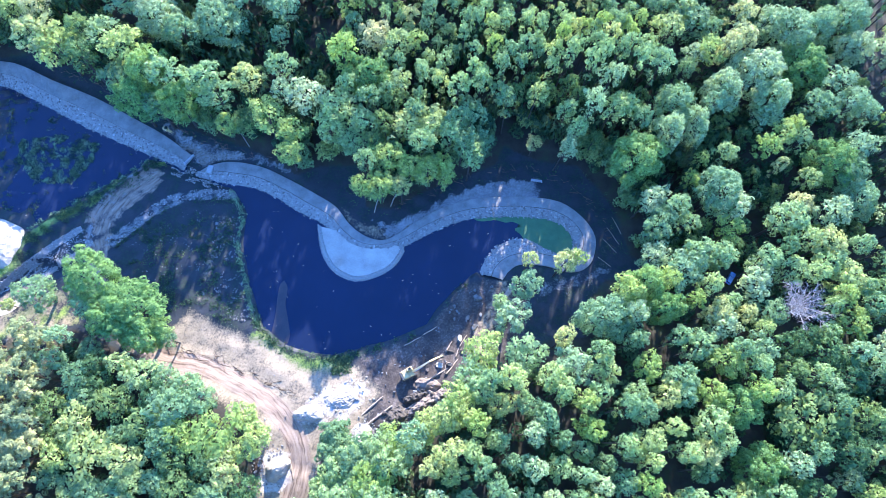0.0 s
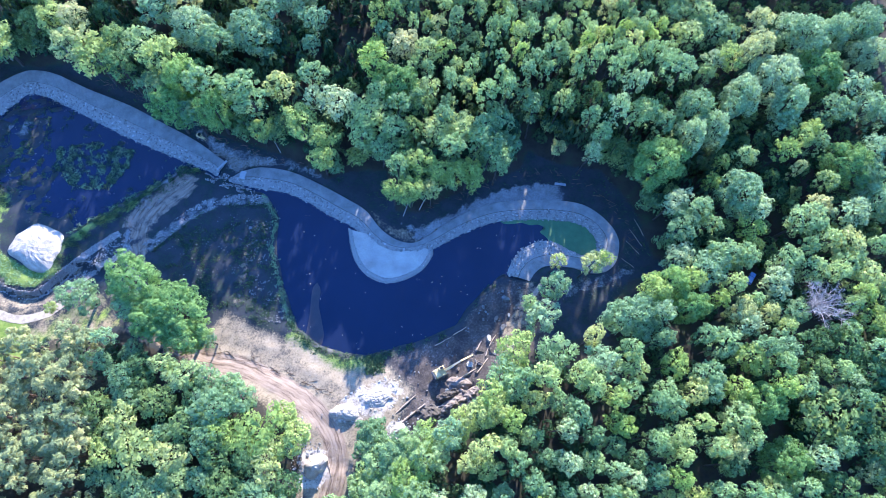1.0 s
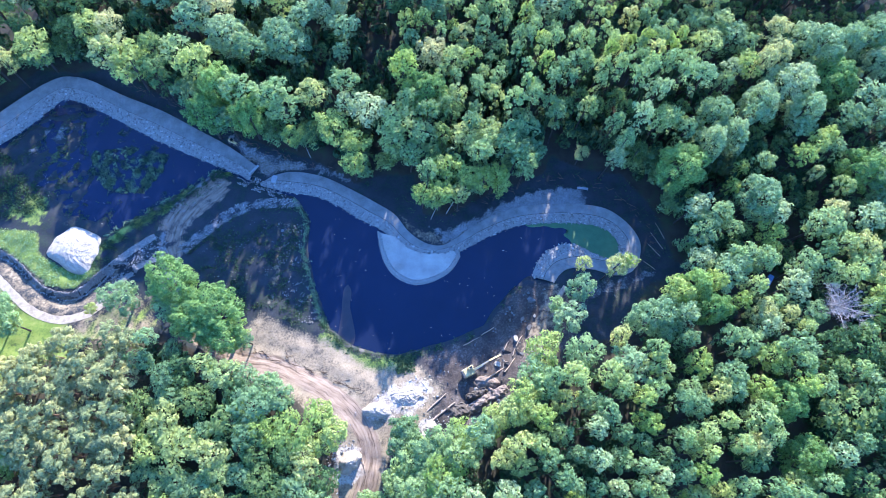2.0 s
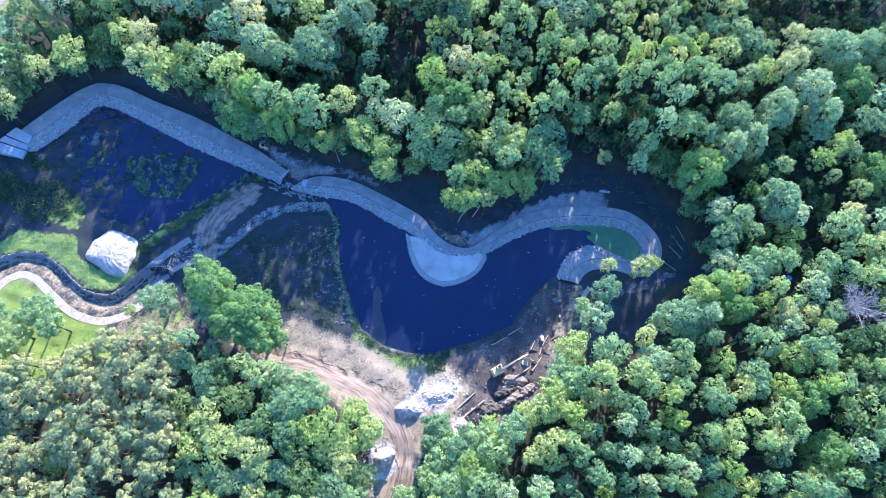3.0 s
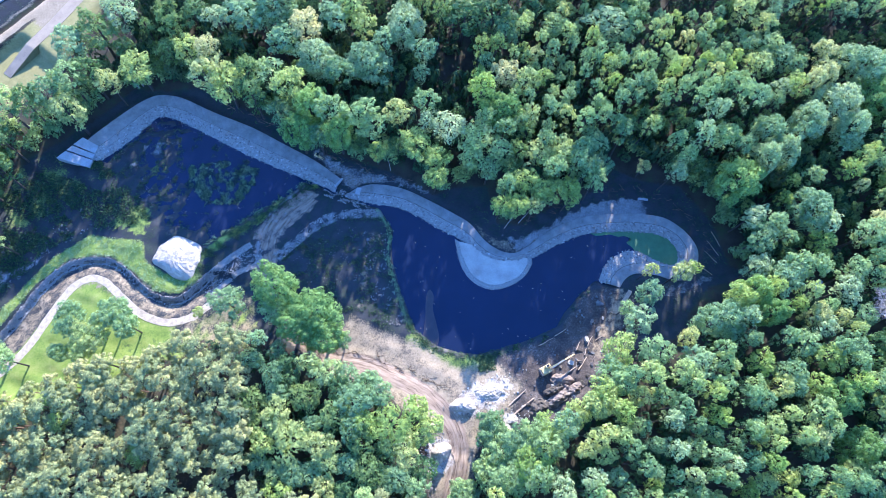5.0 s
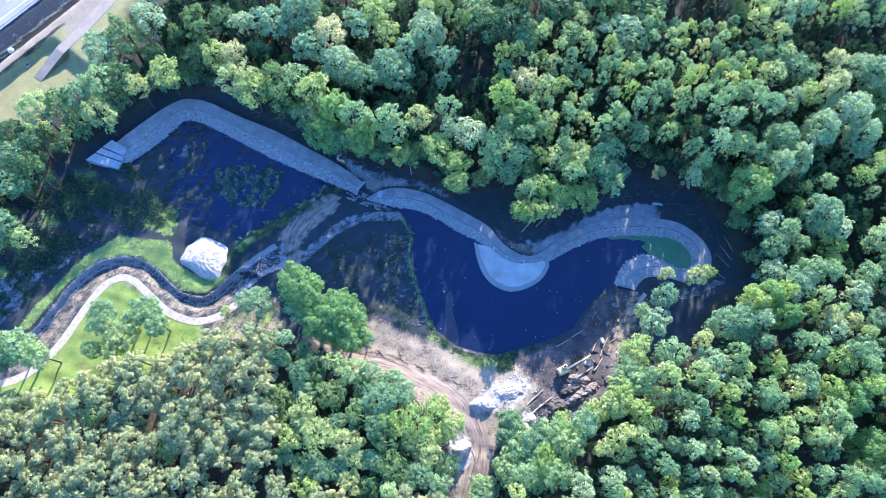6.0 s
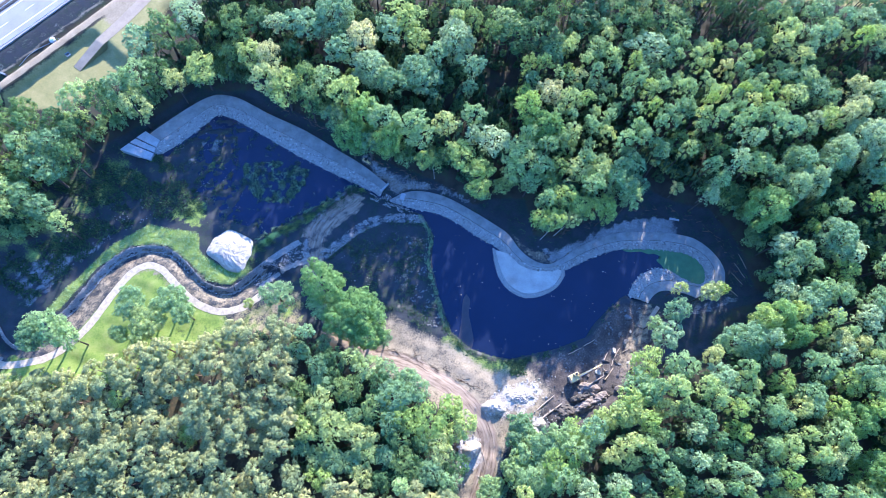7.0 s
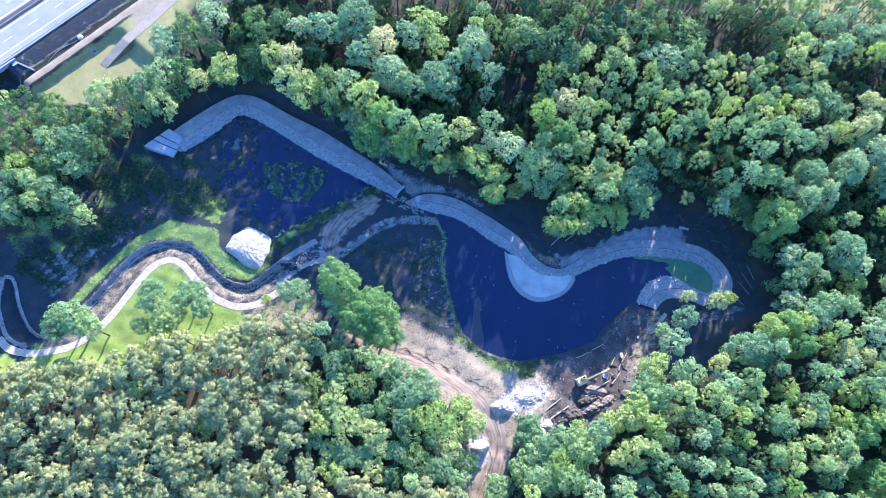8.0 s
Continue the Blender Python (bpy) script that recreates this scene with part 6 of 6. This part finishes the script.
def bench(x, y, turn):
    ob = tagged(new("bench"), "pale timber bench on the bank above the path", "bench")
    ob.matrix_world = pose(x, y, float(height(x, y)), 0, 0, turn)
    part("seat", box(3.9, 0.9, 0.14, (0, 0, 0.5)), CONCRETE, ob)
    for sx in (-1.8, 1.8):
        part("leg", box(0.25, 0.8, 0.52, (sx, 0, 0)), CONCRETE, ob)


bench(45.2, 86.8, -8)


def dead_tree(x, y, tall, reach):
    r = np.random.RandomState(9)
    ob = tagged(new("dead_tree"), "bare pale dead tree with wide spreading twigs", "tree")
    ob.matrix_world = pose(x, y, float(height(x, y)))
    v, f = tube([(0, 0, -0.5), (0.3, 0, tall * 0.35), (0.2, 0.2, tall * 0.6), (0, 0, tall * 0.8)], (0.42, 0.35, 0.24, 0.08), 7)
    build("trunk", v, f, BARK_DEAD, parent=ob)
    for k in range(30):
        a, z = 2.4 * k + r.uniform(-0.3, 0.3), tall * r.uniform(0.45, 0.78)
        far = reach * math.sqrt((k + 1) / 30) * r.uniform(0.85, 1.1)
        tip = np.array((far * math.cos(a), far * math.sin(a), tall * r.uniform(0.82, 1.0)))
        mid = np.array((tip[0] * 0.5, tip[1] * 0.5, (z + tip[2]) / 2 + r.uniform(-0.5, 1.2)))
        pieces = [tube([(0.1, 0.1, z), mid, tip], (0.17, 0.11, 0.035), 4)]
        for q in range(16):
            s = r.uniform(0.1, 1.0)
            base = mid + (tip - mid) * s if q % 3 else np.array((0.1, 0.1, z)) * (1 - s) + mid * s
            end = base + unit(r.normal(size=3) + 0.9 * unit(tip - mid)) * r.uniform(0.9, 2.3) * np.array((1, 1, 0.7))
            pieces.append(tube([base, end], (0.06, 0.025), 3))
            for _ in range(2):
                pieces.append(tube([base + (end - base) * r.uniform(0.3, 0.9), end + r.normal(size=3) * 0.7], (0.035, 0.018), 3))
        v, f = joined(pieces)
        build("branch", v, f, BARK_DEAD, parent=ob)


dead_tree(114.0, 37.0, 25.0, 7.6)


def car(x, y, turn):
    """A small estate car: body, cabin, panes, wheels and lights."""
    ob = tagged(new("car"), "blue estate car parked on a dark woodland track", "car")
    ob.matrix_world = pose(x, y, float(height(x, y)) + 0.05, 0, 0, turn)
    part("body", box(4.5, 1.8, 0.62, (0, 0, 0.68), bevel=0.16), CAR_BLUE, ob)
    bm = bmesh.new()
    ring = []
    for hx0, hx1, hy, z in ((-2.1, 1.15, 0.86, 0.97), (-1.85, 0.45, 0.7, 1.46)):
        ring.append([bm.verts.new((px, py, z)) for px, py in ((hx0, -hy), (hx1, -hy), (hx1, hy), (hx0, hy))])
    for k in range(4):
        bm.faces.new((ring[0][k], ring[0][(k + 1) % 4], ring[1][(k + 1) % 4], ring[1][k]))
    bm.faces.new(ring[1])
    part("window", bm, GLASS, ob, "dark glass cabin")
    part("roof", box(2.25, 1.38, 0.07, (-0.7, 0, 1.49), bevel=0.03), CAR_BLUE, ob)
    for sx in (-1.35, 1.4):
        for sy in (-0.86, 0.86):
            bm = bmesh.new()
            bmesh.ops.create_cone(bm, cap_ends=True, segments=14, radius1=0.32, radius2=0.32, depth=0.22)
            bmesh.ops.rotate(bm, verts=bm.verts, cent=(0, 0, 0), matrix=Matrix.Rotation(math.pi / 2, 3, "X"))
            bmesh.ops.translate(bm, verts=bm.verts, vec=(sx, sy, 0.32))
            part("wheel", bm, STEEL, ob, "black tyre on a steel rim")
    for sy in (-0.62, 0.62):
        part("headlight", box(0.1, 0.36, 0.16, (2.22, sy, 0.78), bevel=0.03), GALV, ob, "clear headlight")
        part("tail_light", box(0.1, 0.2, 0.3, (-2.22, sy, 0.85), bevel=0.03), RED_LAMP, ob, "red tail light")


def loader(x, y, turn):
    """A compact wheel loader with its bucket lowered."""
    ob = tagged(new("wheel_loader"), "small yellow wheel loader beside the grey path", "digger")
    ob.matrix_world = pose(x, y, float(height(x, y)) + 0.05, 0, 0, turn)
    part("body", box(1.9, 1.2, 0.8, (-0.9, 0, 0.95), bevel=0.12), YELLOW, ob)
    part("front_frame", box(1.2, 0.8, 0.5, (0.6, 0, 0.75), bevel=0.08), YELLOW, ob)
    part("cab", box(0.95, 1.05, 1.0, (-0.35, 0, 1.75), bevel=0.08), GLASS, ob, "dark glazed cab")
    part("cab_roof", box(1.1, 1.2, 0.1, (-0.35, 0, 2.3), bevel=0.04), YELLOW, ob)
    for sy in (-0.3, 0.3):
        part("arm", beam_bm((0.5, sy, 1.1), (1.75, sy, 0.45), 0.14, 0.14, 0.2, 0.2), YELLOW, ob)
    part("bucket", box(0.6, 1.5, 0.5, (2.0, 0, 0.35), bevel=0.08, tip=0.3), STEEL, ob, "dark steel bucket")
    for sx in (-1.2, 0.65):
        for sy in (-0.65, 0.65):
            bm = bmesh.new()
            bmesh.ops.create_cone(bm, cap_ends=True, segments=14, radius1=0.46, radius2=0.46, depth=0.34)
            bmesh.ops.rotate(bm, verts=bm.verts, cent=(0, 0, 0), matrix=Matrix.Rotation(math.pi / 2, 3, "X"))
            bmesh.ops.translate(bm, verts=bm.verts, vec=(sx, sy, 0.46))
            part("wheel", bm, STEEL, ob, "black rubber wheel")


car(105.3, 50.3, 52)
loader(-79.2, 105.4, -30)


# ---- weeds on open ground ----
def weeds(name, spots, size, material, label, seed, wet=0.12):
    """Low tufts of leaves on open ground."""
    r = np.random.RandomState(seed)
    n = len(spots)
    z = height(spots[:, 0], spots[:, 1])
    keep = z > -wet
    z = np.maximum(z, -0.02) if wet < 1 else z
    spots, z = spots[keep], z[keep]
    n = len(spots)
    lumps = np.column_stack([spots, z, np.full(n, 0.25)])
    k = 5
    at = np.repeat(lumps[:, :3], k, 0) + r.normal(size=(n * k, 3)) * np.array((size, size, size * 0.3))
    nrm = unit(r.normal(size=(n * k, 3)) * 0.6 + np.array((0, 0, 1)))
    side = unit(np.cross(nrm, r.normal(size=(n * k, 3))))
    other = np.cross(nrm, side)
    s = size * r.uniform(0.35, 0.8, (n * k, 1))
    v = np.stack([at - side * s, at - other * s * 0.6, at + side * s, at + other * s * 0.6], 1).reshape(-1, 3)
    v[:, 2] += size * 0.35
    tone = np.repeat(r.uniform(0, 1, n), k * 4)
    tagged(build(name, v, np.arange(len(v)).reshape(-1, 4), material, tone=tone), label, "weeds", kind="stuff")


def strewn(poly, n, seed, patchy=14.0, cut=0.1):
    r = np.random.RandomState(seed)
    q = np.array(poly)
    x, y = r.uniform(q[:, 0].min(), q[:, 0].max(), n), r.uniform(q[:, 1].min(), q[:, 1].max(), n)
    ok = (inside(poly, x, y) > 0.3) & (wavy(x, y, patchy, seed) + 0.5 * wavy(x, y, 4.0, seed + 1) > cut)
    return np.column_stack([x[ok], y[ok]])


MIDFIELD = [(-92, 66), (-80, 77), (-72, 81), (-57, 82), (-53, 75), (-54, 66), (-51, 55), (-47, 44), (-45, 38), (-56, 39), (-66, 46), (-76, 40), (-90, 56)]
WESTFIELD = [(-160, 105), (-145, 92), (-138, 80), (-150, 78), (-162, 78), (-175, 70), (-188, 52), (-196, 44), (-214, 52), (-212, 62), (-192, 70), (-190, 82), (-200, 90), (-188, 94), (-180, 104), (-172, 104)]
weeds("weed_tufts", strewn(BASIN, 9000, 61, 11, 0.22), 0.36, WEED, "low green weeds on the wet basin floor", 62, 0.45)
weeds("dead_stalks", strewn(BASIN, 1500, 161, 8, 0.3), 0.2, BARK_DEAD, "pale dead stalks standing in the shallow basin", 162, 0.6)
weeds("weed_tufts", strewn(MIDFIELD, 5200, 63), 0.35, WEED, "low green weeds on dark open ground", 64)
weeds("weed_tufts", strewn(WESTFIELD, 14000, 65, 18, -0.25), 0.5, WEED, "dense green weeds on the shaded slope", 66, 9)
weeds("bank_grass", strewn(BANK_GRASS, 8000, 67, 9, -0.9), 0.33, LEAF_BLUE, "rough green grass on the stream's bank", 68, 9)
berm_line = smooth_line(BERM, 0.5)
spots = berm_line[rng2.randint(0, len(berm_line), 2000)] + rng2.normal(0, 1.5, (2000, 2))
weeds("berm_grass", spots[wavy(spots[:, 0], spots[:, 1], 6, 47) > -0.1], 0.3, WEED, "rough green grass along the low berm", 69)
shore = smooth_line(POND[5:15], 0.3)
weeds("shore_weeds", (lambda q: q[(q[:, 0] < -12) | (wavy(q[:, 0], q[:, 1], 7, 81) > 0.5)])(shore[rng2.randint(0, len(shore), 560)] + rng2.normal(0, 0.8, (560, 2)) - np.array((0, 0.6))), 0.4, WEED, "green fringe of weeds along the pond's shore", 70)
west_shore = smooth_line(POND[1:7], 0.3)
weeds("shore_weeds", west_shore[rng2.randint(0, len(west_shore), 320)] + rng2.normal(0, 0.45, (320, 2)) - np.array((0.5, 0)), 0.35, LEAF_BLUE, "pale weeds along the pond's western shore", 71)


def floating_bits():
    """Leaves, twigs and scraps afloat on the pond."""
    r = np.random.RandomState(83)
    x, y = r.uniform(-52, 30, 420), r.uniform(30, 80, 420)
    ok = (inside(POND, x, y) > 1.5) & (wavy(x, y, 22, 84) > -0.2)
    x, y = x[ok][:52], y[ok][:52]
    a, s, w = r.uniform(0, 6.28, len(x)), r.uniform(0.08, 0.34, len(x)), r.uniform(0.06, 0.15, len(x))
    c, d = np.cos(a), np.sin(a)
    v = []
    for p, q, z in ((-1, -1, 0.0), (1, -0.6, 0.0), (0.8, 1, 0.0), (-0.9, 0.7, 0.0), (0, 0, 0.09)):
        v.append(np.column_stack([x + p * s * c - q * w * d, y + p * s * d + q * w * c, np.full(len(x), z + 0.01)]))
    v = np.stack(v, 1).reshape(-1, 3)
    f = (np.array([(0, 1, 4), (1, 2, 4), (2, 3, 4), (3, 0, 4)])[None] + (np.arange(len(x)) * 5)[:, None, None]).reshape(-1, 3)
    tagged(build("floating_debris", v, f, WOOD), "pale leaves and twigs afloat on the pond", "debris", kind="stuff")


floating_bits()


def clods(name, poly, n, size, material, label, seed, patchy=8.0, cut=-0.2):
    """Loose lumps strewn over a stretch of ground."""
    p = strewn(poly, n, seed, patchy, cut)
    r = np.random.RandomState(seed + 1)
    d = r.uniform(*size, len(p)) * r.uniform(0.5, 1.0, len(p))
    tagged(rocks(name, p, d, height(p[:, 0], p[:, 1]) - d * 0.08, material, seed + 2), label, "clods", kind="stuff")


MUD_LUMP = grained("dried_mud", (0.05, 0.05, 0.048), (0.2, 0.195, 0.185), 0.8, relief=0.6, depth=0.1)
clods("mud_clods", [(-63, 76), (-54, 76), (-53.5, 66), (-51, 55), (-47.5, 44), (-45, 39), (-54, 40), (-60, 50), (-62, 62)], 1500, (0.3, 1.0), MUD_LUMP, "pale dried mud lumps along the pond's shore", 201, 9, 0.0)
clods("mud_clods", [(-90, 66), (-76, 76), (-64, 78), (-62, 60), (-70, 48), (-80, 46)], 700, (0.25, 0.7), MUD_LUMP, "dried mud lumps on the dark open ground", 205, 7, 0.1)
clods("mud_clods", [(-200, 60), (-186, 56), (-172, 70), (-160, 78), (-150, 78), (-158, 88), (-180, 84), (-196, 72)], 1500, (0.3, 1.0), MUD_LUMP, "dried mud lumps on the slope above the stream", 209, 9, 0.1)
clods("mud_clods", [(-12, 27), (-2, 30), (8, 35), (14, 44), (22, 51), (30, 50), (34, 40), (26, 30), (16, 20), (4, 12), (-6, 8), (-8, 18)], 700, (0.2, 1.3), MUD_LUMP, "dug soil lumps on the raw bank", 213, 6, -0.1)
clods("spoil_lumps", [(-34, 12), (-30, 17), (-20, 21), (-12, 23), (-8, 18), (-13, 12), (-20, 8), (-28, 6)], 420, (0.25, 1.2), PALE_SAND, "lumps of white sand round the heaps", 217, 6, -0.1)
clods("rim_pebbles", [(-60, 46), (-48, 37), (-38, 28), (-22, 25), (-14, 24), (-20, 20), (-36, 20), (-52, 27), (-68, 34)], 350, (0.12, 0.4), MUD_LUMP, "small stones on the sandy shore", 221, 9, 0.0)
clods("stream_stones", [(-121, 55), (-109.5, 66), (-102.5, 71.5), (-97.5, 68.5), (-99, 62), (-105, 60), (-111, 57), (-116, 52.5)], 2600, (0.3, 0.75), STONE, "grey broken stones filling the stream's bed", 225, 5, -0.6)


def slab(x, y, size, turn, tip, material, seed):
    """A broken angular slab half sunk in the raw bank."""
    r = np.random.RandomState(seed)
    bm = bmesh.new()
    n = 6
    rim = [(size * r.uniform(0.75, 1.15) * math.cos(6.2832 * k / n), size * 0.6 * r.uniform(0.75, 1.15) * math.sin(6.2832 * k / n)) for k in range(n)]
    low = [bm.verts.new((px * 1.08, py * 1.08, -0.5)) for px, py in rim]
    high = [bm.verts.new((px, py, size * 0.3 * r.uniform(0.7, 1.3))) for px, py in rim]
    bm.faces.new(high)
    bm.faces.new(low[::-1])
    for k in range(n):
        bm.faces.new((low[k], low[(k + 1) % n], high[(k + 1) % n], high[k]))
    ob = part("soil_slab", bm, material, None)
    ob.matrix_world = pose(x, y, float(height(x, y)), tip, tip * 0.6, turn)
    tagged(ob, "angular lump of dug soil on the raw bank", "soil lump", "soil lumps of the raw bank")


rs = np.random.RandomState(231)
for k, (x, y) in enumerate(strewn([(2, 9), (10, 13), (18, 20), (25, 30), (31, 42), (28, 50), (22, 46), (15, 34), (6, 24), (-2, 14)], 240, 233, 6, 0.0)[:34]):
    slab(x, y, rs.uniform(0.7, 1.7), rs.uniform(0, 360), rs.uniform(-18, 18), (MUD_LUMP, SOIL, SOIL, PALE_SAND, PEAT)[k % 5], 240 + k)


def bare_trunk(x, y, lean_x, lean_y, tall):
    """A pale leafless birch stem at the wood's edge."""
    ob = tagged(new("bare_trunk"), "pale bare birch stem leaning at the wood's edge", "tree trunk", "bare stems at the wood's edge")
    ob.matrix_world = pose(x, y, float(height(x, y)))
    v, f = tube([(0, 0, -0.4), (lean_x * 0.5, lean_y * 0.5, tall * 0.52), (lean_x, lean_y, tall)], (0.16, 0.13, 0.06), 7)
    build("stem", v, f, BARK_DEAD, parent=ob)
    v, f = tube([(lean_x * 0.6, lean_y * 0.6, tall * 0.62), (lean_x * 0.6 + 0.7, lean_y * 0.6 - 0.4, tall * 0.8)], (0.05, 0.02), 5)
    build("branch", v, f, BARK_DEAD, parent=ob)


bare_trunk(-149.5, 136.0, -1.5, 1.2, 10.0)
bare_trunk(-147.8, 136.8, -1.2, 0.8, 9.5)
bare_trunk(-126.0, 137.0, -0.8, -0.4, 8.5)
bare_trunk(-10.0, 75.6, 1.6, 0.8, 9.0)
bare_trunk(-4.6, 77.4, 2.0, 0.6, 9.0)
bare_trunk(-52.0, 99.5, -0.8, 0.5, 8.0)


def brushwood(line, n, seed, label):
    """Thin sticks and roots raked into a low row."""
    r = np.random.RandomState(seed)
    q = smooth_line(line, 0.4)
    pieces = []
    for k in range(n):
        p = q[r.randint(len(q))] + r.normal(0, 0.7, 2)
        z = float(height(*p)) + r.uniform(0.05, 0.4)
        a, half = r.uniform(-0.9, 0.9) - 0.4, r.uniform(0.5, 1.7)
        d = np.array((math.cos(a), math.sin(a), r.uniform(-0.12, 0.12))) * half
        c = np.array((p[0], p[1], z))
        w = r.uniform(0.03, 0.085)
        v, f = tube([c - d, c, c + d], (w, w * 0.9, w * 0.5), 4)
        v = v + (np.tile(np.array([(0, 0, 0), (0, 0, 1), (0, 0, 0), (0, 0, -1)]), (3, 1)) * w)
        pieces.append((v, f))
    v, f = joined(pieces)
    tagged(build("brushwood", v, f, BARK_PINE), label, "brushwood", kind="stuff")


brushwood([(-72.0, 33.0), (-60.1, 29.0), (-49.5, 25.0), (-41.5, 21.5), (-33.2, 17.0)], 75, 341, "dark roots and sticks raked beside the dirt track")
brushwood([(-43.0, 10.0), (-42.0, 0.0), (-43.0, -8.0)], 70, 342, "dark roots and sticks below the thicket")
reeds = np.random.RandomState(343)
weeds("reed_bed", np.column_stack([reeds.uniform(-22.4, -16.8, 260), reeds.uniform(23.2, 28.4, 260)]), 0.45, WEED, "dark green square of low tufts on the pond's shore", 344, 9)
MARSH = [(-128.0, 103.0), (-114.5, 105.0), (-101.5, 101.5), (-103.0, 94.4), (-108.5, 86.5), (-119.2, 86.8), (-127.0, 93.7)]
weeds("marsh_plants", strewn(MARSH, 3400, 351, 7, -0.15), 0.26, LEAF_BLUE, "grey-green marsh plants standing in shallow water", 352, 0.9)
weeds("marsh_plants", strewn(MARSH, 2600, 353, 5, 0.0), 0.34, WEED, "dark green marsh plants standing in shallow water", 354, 0.9)
fringe = berm_line[rng2.randint(0, len(berm_line), 420)] + np.array((-1.6, 2.2)) + rng2.normal(0, 0.45, (420, 2))
weeds("berm_reeds", fringe[wavy(fringe[:, 0], fringe[:, 1], 6, 355) > -0.3], 0.28, LEAF_BLUE, "pale reeds along the water's edge of the berm", 356, 0.9)
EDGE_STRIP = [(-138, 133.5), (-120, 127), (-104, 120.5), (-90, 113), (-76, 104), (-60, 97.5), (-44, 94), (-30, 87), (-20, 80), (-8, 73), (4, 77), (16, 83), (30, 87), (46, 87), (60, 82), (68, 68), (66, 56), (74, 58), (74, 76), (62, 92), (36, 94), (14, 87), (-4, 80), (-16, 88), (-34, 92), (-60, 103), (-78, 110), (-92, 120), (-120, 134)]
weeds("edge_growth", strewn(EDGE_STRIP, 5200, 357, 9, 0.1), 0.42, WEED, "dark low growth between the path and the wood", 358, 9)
brushwood([(-118.0, 130.0), (-96.0, 119.0), (-78.0, 108.0), (-62.0, 100.0), (-44.0, 95.0)], 80, 359, "fallen twigs along the wood's dark edge")
brushwood([(-4.0, 77.0), (14.0, 84.5), (34.0, 91.0), (52.0, 88.0), (66.0, 74.0), (69.0, 60.0)], 55, 360, "fallen twigs round the end of the path")
for x, y, length, turn in ((69.5, 66.5, 7.0, 118), (68.0, 63.0, 6.0, 128), (71.0, 70.0, 6.5, 112), (65.5, 57.5, 5.0, 140)):
    log(x, y, length, 0.11, turn, "thin grey stem fallen at the wood's edge")
